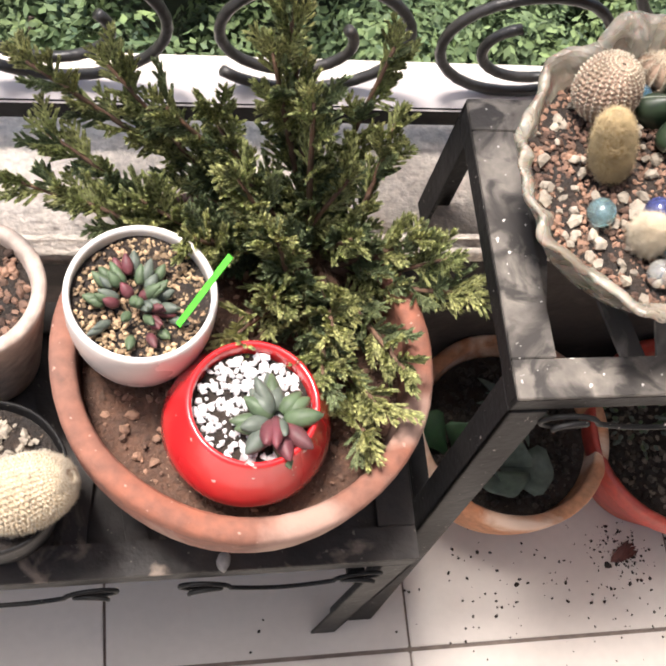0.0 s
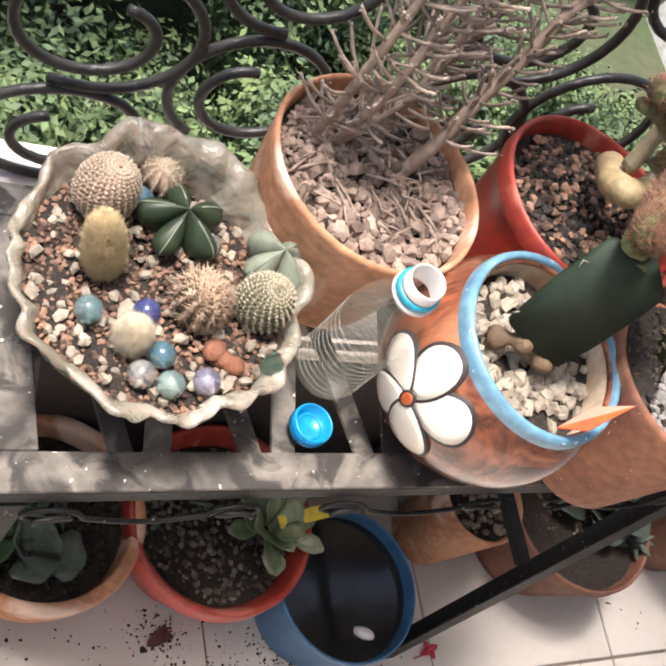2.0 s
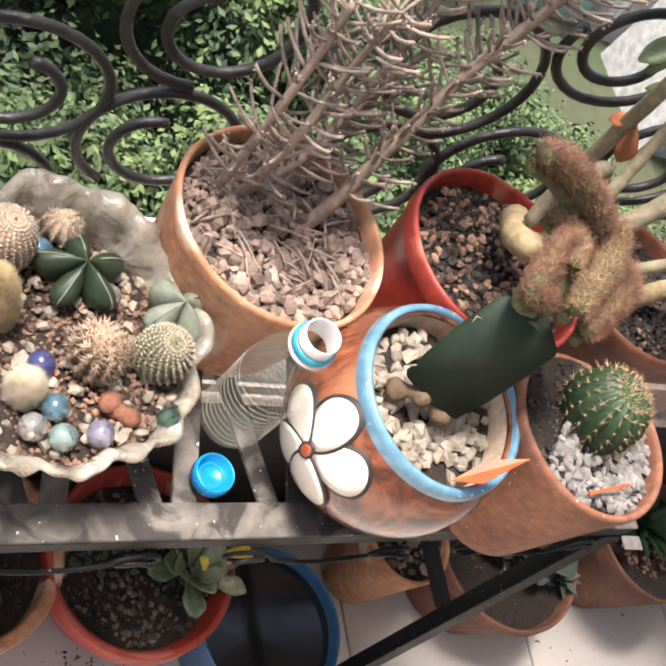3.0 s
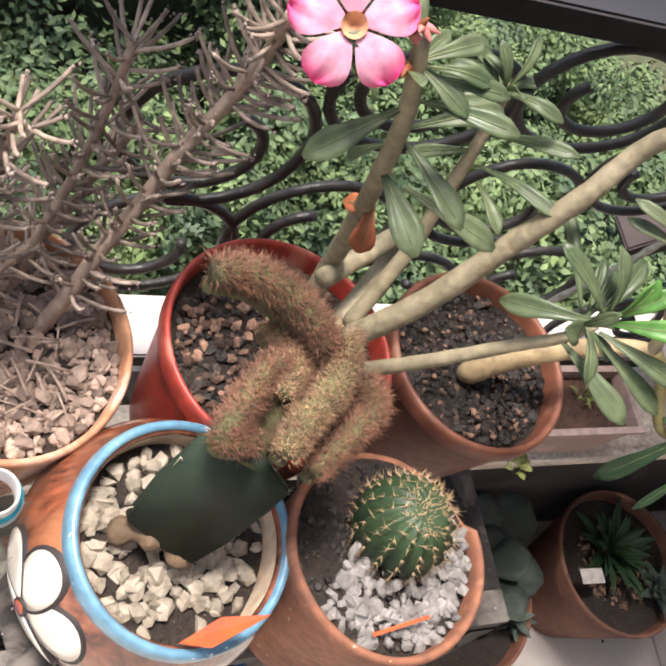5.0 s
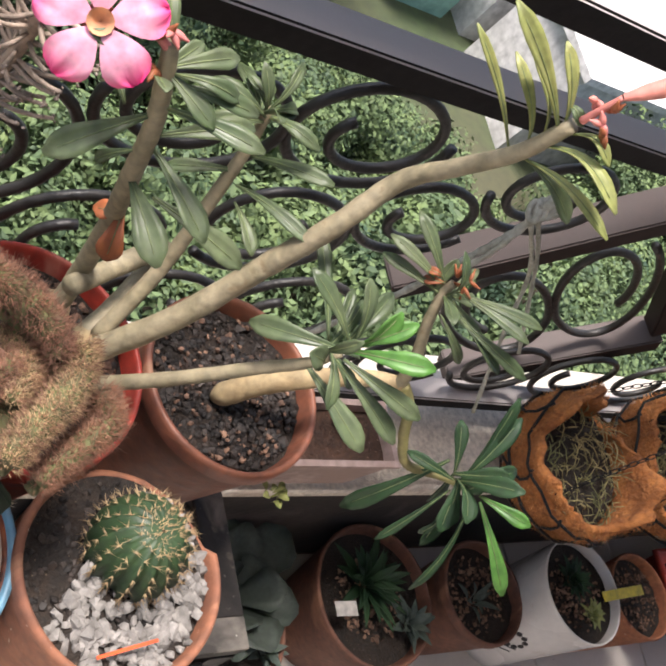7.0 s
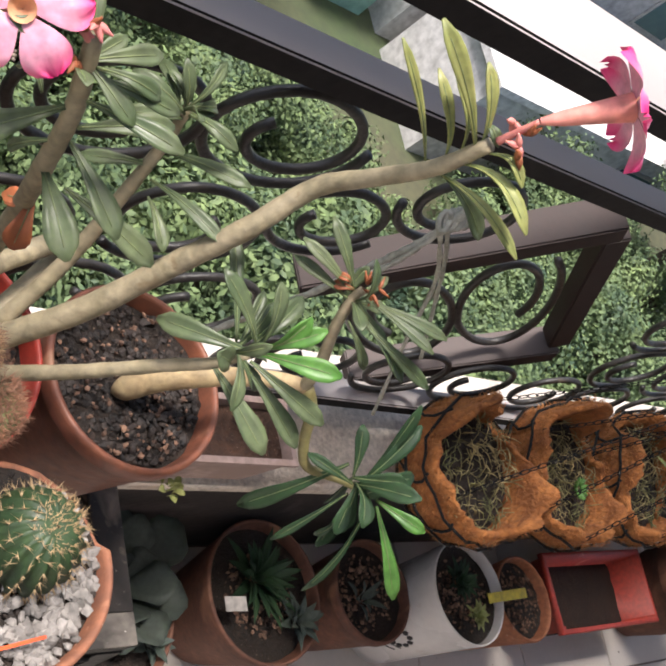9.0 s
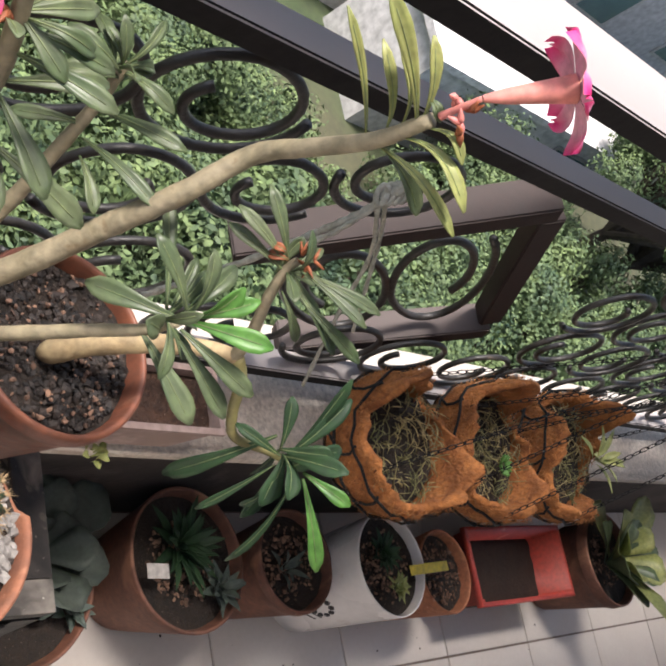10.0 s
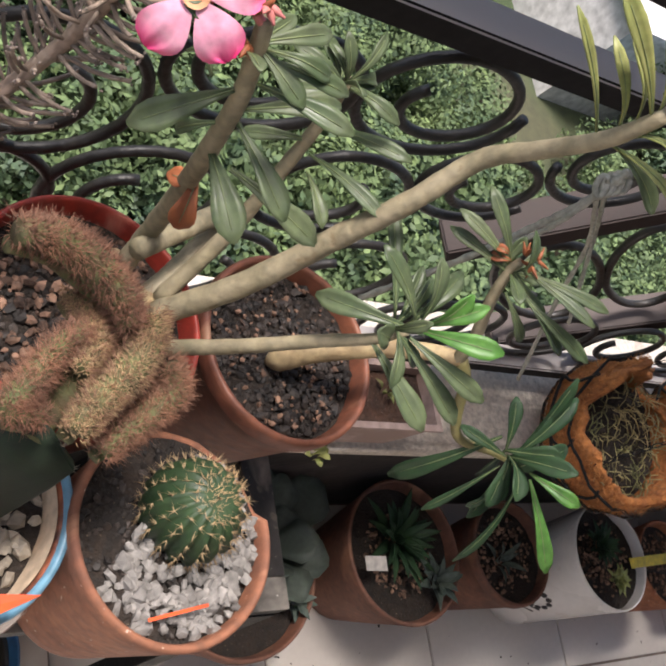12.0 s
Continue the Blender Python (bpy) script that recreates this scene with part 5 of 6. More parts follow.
    stem("flower_stalk", [(0.293, -0.141, 0.979), (0.286, -0.140, 0.983), (0.275, -0.138, 0.982)], 0.0022, 0.0016, M["flower_tube"])
    for p in ((0.496, -0.162, 1.023), (0.499, -0.173, 1.018), (0.500, -0.177, 1.015), (0.500, -0.171, 1.025), (0.290, -0.141, 0.985), (0.291, -0.144, 0.969), (0.292, -0.140, 0.987)):
        b = place_in(ob, p)
        part("bud", merged([blob_data(b, rng.normal(size=3) + (0, 0, 0.4), 0.0022, 0.008, 0.7, 6, 5) for _ in range(3)]), M["leaf_rust"] if rng.random() < 0.4 else M["flower_tube"], ob)
    return ob

settle(desert_rose(), 0.9856, (-10.02, -5.70, -1.20), (0.0667, -0.1276, 0.0204))

# ---- second desert rose: cut stem in the terracotta pot ----
def cut_rose():
    rng = np.random.default_rng(81)
    ob = thing("desert_rose", (0.47, -0.11, 0.68), "cut desert rose stem with drooping green leaf tufts", "succulent shrub")
    def stem(line, r0, r1, mat, blunt=0):
        pts = [place_in(ob, p) for p in smooth_line(line, 7)]
        n = len(pts)
        part("stem", tubes([(pts, [(r0 + (r1 - r0) * k / (n - 1)) * (1 + 0.06 * noise.noise(pts[k] * 240)) * (math.sin(math.pi / 2 * (k + 0.35) / blunt) ** 0.6 if k < blunt else 1.0) for k in range(n)])], 12), mat, ob)
    def leaves(rows, mat, droop=0.004):
        for b, t, w in rows:
            leaf_with_rib(ob, b, t, w * (1.0 if mat == M["leaf_yellow"] else 1.15), droop + rng.uniform(-0.002, 0.003), (rng.uniform(-0.6, 0.1), -0.6, 0.8), rng.uniform(0, 0.006), mat)
    stem([(0.469, -0.101, 0.667), (0.479, -0.105, 0.682), (0.493, -0.109, 0.698), (0.527, -0.118, 0.722), (0.553, -0.131, 0.742), (0.568, -0.142, 0.752)], 0.0098, 0.0052, M["caudex"], 6)
    stem([(0.566, -0.141, 0.750), (0.565, -0.138, 0.773), (0.561, -0.127, 0.802), (0.561, -0.120, 0.825), (0.562, -0.120, 0.836)], 0.0048, 0.0030, M["stem"])
    stem([(0.568, -0.142, 0.752), (0.579, -0.152, 0.737), (0.586, -0.161, 0.714), (0.597, -0.172, 0.696), (0.624, -0.183, 0.697), (0.645, -0.195, 0.699)], 0.0050, 0.0026, M["stem_green"])
    leaves([((0.560, -0.117, 0.830), (0.533, -0.087, 0.862), 0.0085), ((0.561, -0.118, 0.827), (0.520, -0.091, 0.843), 0.0080), ((0.560, -0.120, 0.824), (0.522, -0.092, 0.827), 0.0075), ((0.563, -0.123, 0.833), (0.598, -0.169, 0.844), 0.0080),
            ((0.565, -0.126, 0.833), (0.610, -0.161, 0.848), 0.0080), ((0.565, -0.128, 0.822), (0.602, -0.168, 0.806), 0.0090), ((0.567, -0.133, 0.820), (0.615, -0.178, 0.814), 0.0085), ((0.564, -0.128, 0.813), (0.587, -0.153, 0.792), 0.0070)], M["leaf"])
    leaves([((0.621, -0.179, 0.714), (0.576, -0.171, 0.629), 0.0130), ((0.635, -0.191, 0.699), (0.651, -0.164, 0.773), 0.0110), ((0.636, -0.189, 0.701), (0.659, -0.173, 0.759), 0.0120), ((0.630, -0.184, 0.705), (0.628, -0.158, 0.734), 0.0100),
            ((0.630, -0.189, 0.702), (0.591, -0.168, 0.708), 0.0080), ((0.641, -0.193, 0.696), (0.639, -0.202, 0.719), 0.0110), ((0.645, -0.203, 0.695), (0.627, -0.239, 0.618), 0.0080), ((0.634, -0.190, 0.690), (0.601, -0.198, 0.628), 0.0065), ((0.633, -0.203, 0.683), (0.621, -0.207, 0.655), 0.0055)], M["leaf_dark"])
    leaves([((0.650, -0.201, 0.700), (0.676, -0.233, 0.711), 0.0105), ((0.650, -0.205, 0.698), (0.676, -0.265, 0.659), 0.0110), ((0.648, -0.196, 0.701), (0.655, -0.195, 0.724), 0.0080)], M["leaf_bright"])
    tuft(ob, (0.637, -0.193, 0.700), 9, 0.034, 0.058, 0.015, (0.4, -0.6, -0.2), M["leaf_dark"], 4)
    tuft(ob, (0.563, -0.123, 0.828), 6, 0.025, 0.042, 0.009, (0.5, -0.3, 0.6), M["leaf"], 5)
    for p in ((0.562, -0.119, 0.841), (0.568, -0.124, 0.844), (0.566, -0.125, 0.839)):
        part("bud", merged([blob_data(place_in(ob, p), rng.normal(size=3), 0.0016, 0.009, 0.7, 6, 5) for _ in range(3)]), M["leaf_rust"], ob)
    leaves([((0.559, -0.117, 0.832), (0.545, -0.112, 0.829), 0.006), ((0.556, -0.114, 0.834), (0.545, -0.109, 0.835), 0.005)], M["leaf_rust"])
    return ob

settle(cut_rose(), 1.0116, (-10.38, -5.99, -1.50), (0.0670, -0.1274, -0.0104))

# ---- low stand ----
clay_bowl = make_pot("planter_bowl", -0.247, -0.203, LOW, 0.130, 0.090, 0.126, M["bowl_clay"], "wide dusty terracotta bowl with a juniper and two small pots", soil_mat=M["soil_red"], soil_drop=0.034, wall=0.017, belly=0.012, wobble=0.02)
rl = np.random.default_rng(12)
fill(clay_bowl, "crumb", disc_places(rl, 0.103, 240, 0.094, 0.005), 0.0015, 0.0045, M["gravel_mix"], 14)

white_pot = make_pot("plant_pot", -0.318, -0.184, 0.473, 0.0480, 0.031, 0.086, M["white_glaze"], "small white glazed pot of jelly-bean succulents", soil_mat=M["soil"], soil_drop=0.012, wall=0.0045, belly=0.006, wobble=0.003)
fill(white_pot, "grit", disc_places(rl, 0.0415, 800, 0.075, 0.003), 0.0009, 0.0022, material("ochre_grit", (0.46, 0.33, 0.19), (0.24, 0.15, 0.09), rough=0.85, scale=60, bump=0.3, island=0.7), 15)
red_glazed = thing("plant_pot", (-0.2506, -0.253, 0.474), "glossy red squat pot with white perlite", "plant pot")
part("body", lathe([(0.0, 0.0), (0.040, 0.0), (0.046, 0.003), (0.0535, 0.014), (0.0560, 0.024), (0.0545, 0.034), (0.0500, 0.046), (0.0450, 0.058), (0.0428, 0.064), (0.0418, 0.0665), (0.0400, 0.0670), (0.0385, 0.0655), (0.0378, 0.060), (0.0380, 0.045)], 56, 0.003), M["red_glaze"], red_glazed)
part("soil", soil_disc(0.0378, 0.053, 2.0), M["soil"], red_glazed)
fill(red_glazed, "perlite", disc_places(rl, 0.036, 330, 0.0545, 0.002), 0.0017, 0.0036, material("perlite", (0.74, 0.72, 0.72), (0.62, 0.60, 0.60), rough=0.9, scale=60, bump=0.3, island=0.2), 16)

JELLY = [leaf_material("jelly_leaf_green", (0.07, 0.105, 0.055), (0.11, 0.15, 0.08), rough=0.5), leaf_material("jelly_leaf_red", (0.15, 0.035, 0.045), (0.11, 0.05, 0.05), rough=0.5), leaf_material("jelly_leaf_grey", (0.12, 0.14, 0.11), (0.09, 0.11, 0.09), rough=0.5)]
def jelly(name, loc, n, spread, lo, hi, seed, label, reds=0.2, up=0.6):
    rng = np.random.default_rng(seed)
    ob = thing(name, loc, label, "succulent")
    for k in range(n):
        a, rr = rng.uniform(0, 6.28), spread * math.sqrt(rng.uniform(0, 1))
        base = (rr * math.cos(a), rr * math.sin(a), 0.004 * rng.uniform(0, 1) + 0.010 * (1 - rr / spread))
        ax = (math.cos(a) * (0.4 + rr / spread), math.sin(a) * (0.4 + rr / spread), up + rng.uniform(-0.2, 0.3))
        m = JELLY[1] if rng.random() < reds else JELLY[0 if rng.random() < 0.6 else 2]
        part("leaf", blob_data(base, ax, rng.uniform(lo, hi) * 0.29, rng.uniform(lo, hi), 0.35, 10, 8), m, ob)
    return ob

jelly("jelly_bean_plant", (-0.321, -0.190, 0.548), 48, 0.024, 0.010, 0.0155, 5, "green and wine-red jelly-bean succulent")
jelly("rosette_succulent", (-0.237, -0.264, 0.530), 20, 0.008, 0.017, 0.026, 6, "small dusky green and pink rosette succulent", 0.25, 0.35)
tag3 = thing("plant_label", (-0.296, -0.206, 0.555), "bright green plastic plant label", "plant label")
q3 = [place_in(tag3, p) for p in ((-0.296, -0.206, 0.555), (-0.266, -0.183, 0.603))]
part("blade", bar(q3[0], q3[1], 0.0040, 0.0009), material("green_tag_plastic", (0.12, 0.75, 0.05), rough=0.4, bump=0.0), tag3, smooth=False)

for px, rr, mt, lb in (((-0.432, -0.152, 0.505), 0.0530, "marbled", "marbled cream clay pot of gravel"), ((-0.418, -0.272, 0.470), 0.0525, "blue_plastic", "black plastic pot with a woolly cactus")):
    p = make_pot("plant_pot", px[0], px[1], LOW, rr, rr * 0.75, px[2] - LOW, M[mt] if mt == "marbled" else M["iron_dark"], lb, soil_mat=M["soil"], soil_drop=0.012, wall=0.010 if mt == "marbled" else 0.003)
    fill(p, "gravel", disc_places(rl, rr - 0.012, 260, px[2] - LOW - 0.010, 0.003), 0.002, 0.0045, M["gravel_cream"] if mt != "marbled" else M["gravel_mix"], 17)
spined_cactus("woolly_cactus", (-0.416, -0.292, 0.468), 0.0235, 0.062, 40, M["cactus_wool"], M["spine_white"], "cream woolly cactus leaning over with a white top", 67, per=9, length=0.0030, width=0.00022, depth=0.012, spread=1.4, knobs=22, tilt=(-8, 58), lines=30)
peb = thing("pebble", (-0.261, -0.319, 0.382), "single white pebble on the stand", "stone")
part("rock", stones(np.random.default_rng(2), np.array([(0, 0, 0.001)]), [0.0068], 0.6, 0.06, 2), M["gravel_white"], peb)


def juniper():
    rng = np.random.default_rng(91)
    root = Vector((-0.187, -0.118, 0.470))
    ob = thing("juniper", root, "bushy juniper with scaly yellow-green sprays", "shrub")
    ends = [(-0.231, -0.060, 0.680), (-0.239, -0.074, 0.655), (-0.155, -0.047, 0.630), (-0.152, -0.085, 0.600), (-0.215, -0.102, 0.645), (-0.182, -0.112, 0.575), (-0.386, -0.043, 0.600), (-0.336, -0.044, 0.600), (-0.300, -0.068, 0.590), (-0.274, -0.076, 0.600), (-0.375, -0.076, 0.570), (-0.398, -0.101, 0.555), (-0.355, -0.111, 0.545), (-0.317, -0.114, 0.550)]
    ends2 = [(-0.285, -0.145, 0.555), (-0.232, -0.153, 0.570), (-0.258, -0.128, 0.600), (-0.109, -0.151, 0.535), (-0.096, -0.175, 0.530), (-0.148, -0.230, 0.530), (-0.172, -0.275, 0.510), (-0.163, -0.253, 0.520), (-0.197, -0.205, 0.545), (-0.233, -0.179, 0.535), (-0.258, -0.201, 0.525), (-0.127, -0.137, 0.540), (-0.176, -0.140, 0.545), (-0.203, -0.232, 0.530)]
    wood, needles, inner = [], ([], []), ([], [])
    def scales(store, p, d, ln):
        """A twiglet clad in overlapping scale leaves that point towards its tip."""
        a = d.orthogonal().normalized()
        b = d.cross(a)
        k, turn = 0.0, rng.uniform(0, 6.28)
        while k < ln:
            o = a * math.cos(turn) + b * math.sin(turn)
            w = d.cross(o) * 0.00085
            c = p + d * k
            n = len(store[0])
            store[0].extend((c, c + d * 0.0016 + o * 0.0009 + w, c + d * 0.0040 + o * 0.0013, c + d * 0.0016 + o * 0.0009 - w))
            store[1].append((n, n + 1, n + 2, n + 3))
            turn += 2.4
            k += 0.00042
    def spray(p, d, ln, store):
        """A flat feathery fan: a rib with alternating twiglets, longest in its lower half."""
        side = d.cross(Vector(rng.normal(size=3))).normalized()
        k, sg = 0.002, 1
        while k < ln:
            sd = (d * 0.85 + side * sg * 0.55 + Vector(rng.normal(0, 0.12, 3))).normalized()
            scales(store, p + d * k, sd, 0.013 * (1 - 0.75 * k / ln) * rng.uniform(0.7, 1.2) + 0.002)
            sg = -sg
            k += 0.0026
        scales(store, p, d, ln + 0.003)
    for e in ends + ends2:
        e = Vector(e)
        mid = (root * 0.55 + e * 0.45) + Vector((rng.normal(0, 0.008), rng.normal(0, 0.008), -0.012))
        line = [p - root for p in smooth_line([root, mid, e], 7)]
        n = len(line)
        wood.append((line, [0.0032 * (1 - 0.75 * k / (n - 1)) + 0.0005 for k in range(n)]))
        total = (e - root).length
        count = int(8 + 92 * total)
        for k in range(count):
            u = 0.25 + 0.75 * k / count
            i = min(n - 2, int(u * (n - 1)))
            p = line[i].lerp(line[i + 1], u * (n - 1) - i)
            along = (line[i + 1] - line[i]).normalized()
            out = Vector(rng.normal(size=3))
            out = (out - along * out.dot(along)).normalized()
            d = (along * 0.9 + out * 0.62 + Vector((0, 0, 0.22))).normalized()
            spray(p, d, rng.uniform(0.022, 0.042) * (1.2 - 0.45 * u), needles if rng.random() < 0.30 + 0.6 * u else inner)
        spray(line[-1] - (line[-1] - line[-2]).normalized() * 0.018, (line[-1] - line[-2]).normalized(), 0.030, needles)
    for k, run in enumerate(wood):
        part("trunk" if k == 0 else "branch", tubes([run], 7), M["bark_red"], ob)
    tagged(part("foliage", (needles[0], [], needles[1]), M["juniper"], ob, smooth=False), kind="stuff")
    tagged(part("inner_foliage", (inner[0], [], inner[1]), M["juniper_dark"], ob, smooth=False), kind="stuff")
    return ob

juniper()

# ---- pots on the floor under the stand ----
FZ1 = 0.155
orange_pot = make_pot("plant_pot", 0.068, -0.150, 0, 0.109, 0.060, FZ1, M["terra_light"], "smooth orange clay pot with grey-green jade leaves", soil_mat=M["soil"], soil_drop=0.03, wall=0.015, belly=0.012)
red_floor_pot = make_pot("plant_pot", 0.2672, -0.163, 0, 0.112, 0.062, FZ1, M["red_plastic"], "red painted clay pot with a variegated cutting", soil_mat=M["soil"], soil_drop=0.028, wall=0.009, lip=0.004, lip_h=0.03)
blue_pan = make_pot("plant_pot", 0.441, -0.238, 0, 0.0952, 0.078, 0.113, M["blue_plastic"], "blue plastic pot full of dark water", wall=0.004, soil_mat=M["water"], soil_drop=0.02, tilt=(0, 0), wobble=0.002)
tan_pot = make_pot("plant_pot", 0.640, -0.150, 0, 0.062, 0.045, 0.16, M["terra_light"], "small clay pot of grey pebbles", soil_mat=M["soil"], soil_drop=0.012)
fill(orange_pot, "grit", disc_places(rl, 0.084, 320, FZ1 - 0.028, 0.004), 0.002, 0.0048, M["gravel_dark"], 18)
fill(red_floor_pot, "grit", disc_places(rl, 0.092, 460, FZ1 - 0.026, 0.004), 0.002, 0.0052, material("grey_grit", (0.15, 0.12, 0.09), (0.07, 0.055, 0.045), rough=0.9, scale=60, bump=0.3, island=0.8), 19)
fill(tan_pot, "gravel", disc_places(rl, 0.05, 90, 0.15, 0.003), 0.004, 0.008, M["gravel_tan"], 20)
for c in blue_pan.children:
    if c.data.materials[0] == M["water"]:
        zw = sum(v.co.z for v in c.data.vertices) / len(c.data.vertices)
        for v in c.data.vertices:
            v.co.z = zw
wst = thing("pebble", (0.458, -0.294, 0.096), "white pebble in dark water", "stone")
part("rock", stones(np.random.default_rng(4), np.array([(0, 0, 0)]), [0.0155], 0.55, 0.04, 2), M["white_glaze"], wst)


def leafy(name, loc, n, lo, hi, wd, mat, seed, label, rise=0.6, category="succulent", point=0.0, spread=0.006):
    rng = np.random.default_rng(seed)
    ob = thing(name, loc, label, category)
    for k in range(n):
        a = 2.399 * k + rng.uniform(-0.3, 0.3)
        e = rise * (0.35 + 0.9 * k / n) + rng.uniform(-0.1, 0.15)
        ln = rng.uniform(lo, hi) * (1 - 0.35 * k / n)
        b = Vector((math.cos(a) * spread, math.sin(a) * spread, 0.012 * k / n))
        t = b + Vector((math.cos(a) * math.cos(e), math.sin(a) * math.cos(e), math.sin(e))) * ln
        part("leaf", leaf_data(b, t, wd * rng.uniform(0.8, 1.15), 0.004, up=(0, 0, 1), fold=0.35, point=point, n=7), mat, ob)
    return ob

ox, oy = orange_pot.location.x, orange_pot.location.y
leafy("jade_cutting", (0.046, -0.186, FZ1 - 0.034), 5, 0.050, 0.066, 0.056, M["grey_leaf"], 3, "broad grey-green leaves of a jade cutting", 1.15)
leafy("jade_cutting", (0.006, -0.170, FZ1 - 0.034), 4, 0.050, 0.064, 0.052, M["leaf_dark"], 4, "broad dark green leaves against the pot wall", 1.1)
leafy("trailing_succulent", (0.085, -0.120, FZ1 - 0.030), 14, 0.030, 0.055, 0.012, M["grey_leaf"], 14, "thin grey-green trailing leaves in a clay pot", 0.6, point=0.3)
rx, ry = red_floor_pot.location.x, red_floor_pot.location.y
VAR = leaf_material("variegated_leaf", (0.12, 0.19, 0.09), (0.42, 0.42, 0.28), rough=0.4, island=0.2, spots=(0.55, 0.52, 0.36))
leafy("variegated_plant", (0.320, -0.178, FZ1 - 0.012), 20, 0.042, 0.075, 0.030, VAR, 5, "variegated green and cream leaf cutting", 0.8)
jelly("ground_succulent", (0.228, -0.140, FZ1 - 0.024), 70, 0.045, 0.006, 0.011, 9, "creeping dark green bead succulent", 0.0, 0.5)
tag4 = thing("plant_label", (0.326, -0.176, 0.170), "yellow plastic plant label", "plant label")
q4 = [place_in(tag4, p) for p in ((0.326, -0.176, 0.170), (0.384, -0.168, 0.185))]
part("blade", bar(q4[0], q4[1], 0.016, 0.0012), M["yellow_tag"], tag4, smooth=False)

# ---- floor pots along the parapet ----
def floor_pot(px, r, mat, label, base=0.72, soil_drop=0.02, **kw):
    return make_pot("plant_pot", px[0], px[1], 0, r, r * base, px[2], M[mat], label, soil_mat=M["soil"], soil_drop=soil_drop, group="pots along the parapet", **kw)

p0 = floor_pot((0.818, -0.160, 0.150), 0.124, "terra_dark", "dark red clay pot of broad grey-green leaves", lip=0.004, lip_h=0.02)
# terra_dark here puts the shade beside the parapet into the pot's colour
pa = floor_pot((1.092, -0.158, 0.172), 0.106, "terra_dark", "large brown terracotta pot of dark rosette succulents", base=0.66)
pb = floor_pot((1.318, -0.168, 0.172), 0.084, "terra_dark", "plain dark terracotta pot with a few sprouts", lip=0.003, lip_h=0.02)
pw = floor_pot((1.480, -0.193, 0.235), 0.088, "white_glaze", "tall white pot printed with black flowers", base=0.80, wall=0.004, wobble=0.002)
pc = floor_pot((1.690, -0.205, 0.195), 0.078, "terra", "small orange clay pot of bare soil")
pk = floor_pot((2.36, -0.205, 0.200), 0.110, "terra_dark", "dark terracotta pot with a broad-leaved succulent", lip=0.004, lip_h=0.03)
red_box = thing("planter_box", (1.885, -0.021, 0.000), "red plastic rectangular planter box", "planter box")
RB = Vector((2.010, -0.197, 0.170))
red_box.location = (RB.x, RB.y, 0)
bmx = bmesh.new()
L2, W2, H2 = 0.184, 0.072, 0.17
ring = []
for (l, w, z) in ((L2 * 0.85, W2 * 0.8, 0.0), (L2, W2, H2 - 0.012), (L2 + 0.006, W2 + 0.006, H2 - 0.011), (L2 + 0.006, W2 + 0.006, H2), (L2 - 0.003, W2 - 0.003, H2), (L2 * 0.9, W2 * 0.86, 0.03)):
    ring.append([bmx.verts.new((sx * l, sy * w, z)) for sx, sy in ((-1, -1), (1, -1), (1, 1), (-1, 1))])
bmx.faces.new(list(reversed(ring[0])))
for a, b in zip(ring, ring[1:]):
    for k in range(4):
        bmx.faces.new((a[k], a[(k + 1) % 4], b[(k + 1) % 4], b[k]))
bmx.faces.new(ring[-1])
bmesh.ops.bevel(bmx, geom=[e for e in bmx.edges if abs(e.verts[0].co.z - e.verts[1].co.z) > 0.02], offset=0.006, segments=2, affect="EDGES")
part("body", bmx, M["red_plastic"], red_box)
sb = bmesh.new()
box(sb, (-L2 * 0.93, -W2 * 0.9, 0.05), (L2 * 0.93, W2 * 0.9, 0.095))
bmesh.ops.subdivide_edges(sb, edges=sb.edges[:], cuts=6, use_grid_fill=True)
for v in sb.verts:
    v.co.z += 0.005 * noise.noise(v.co * 60)
part("soil", sb, M["soil"], red_box)

for (bx, ht, nm, n, lo, hi, wd, mt, lb, dx, dy) in (
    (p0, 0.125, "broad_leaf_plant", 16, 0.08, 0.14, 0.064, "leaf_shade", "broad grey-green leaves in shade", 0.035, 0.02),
    (p0, 0.130, "rosette_succulent", 16, 0.025, 0.045, 0.014, "grey_leaf", "small grey-green rosette at a pot rim", 0.085, -0.050),
    (pa, 0.155, "rosette_succulent", 34, 0.055, 0.085, 0.016, "leaf_dark", "dark pointed rosette succulent", -0.01, 0.02),
    (pa, 0.16, "rosette_succulent", 22, 0.03, 0.05, 0.015, "grey_leaf", "grey trailing rosette succulent", 0.05, -0.045),
    (pb, 0.152, "sprout", 9, 0.025, 0.05, 0.010, "grey_leaf", "thin grey-green sprouts in dark soil", -0.02, -0.01),
    (pw, 0.215, "star_succulent", 30, 0.028, 0.045, 0.012, "leaf_dark", "small dark pointed succulent", -0.01, 0.02),
    (pw, 0.218, "grey_rosette", 24, 0.018, 0.028, 0.010, "leaf_yellow", "pale grey-yellow rosette in grit", 0.012, -0.038),
    (pk, 0.19, "broad_succulent", 10, 0.13, 0.20, 0.080, "leaf_yellow", "yellow-green broad leaved succulent", 0.01, 0.0),
    (pk, 0.19, "broad_succulent", 7, 0.12, 0.18, 0.066, "leaf", "grey-green broad leaved succulent", -0.02, -0.01)):
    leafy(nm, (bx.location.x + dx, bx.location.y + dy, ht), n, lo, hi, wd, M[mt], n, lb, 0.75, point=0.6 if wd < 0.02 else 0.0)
for bx, z in ((pa, 0.154), (pb, 0.154), (pw, 0.217), (pc, 0.177), (pk, 0.182), (p0, 0.128)):
    fill(bx, "grit", disc_places(rl, 0.062, 220, z, 0.003), 0.002, 0.0045, M["gravel_mix"], int(z * 1000))
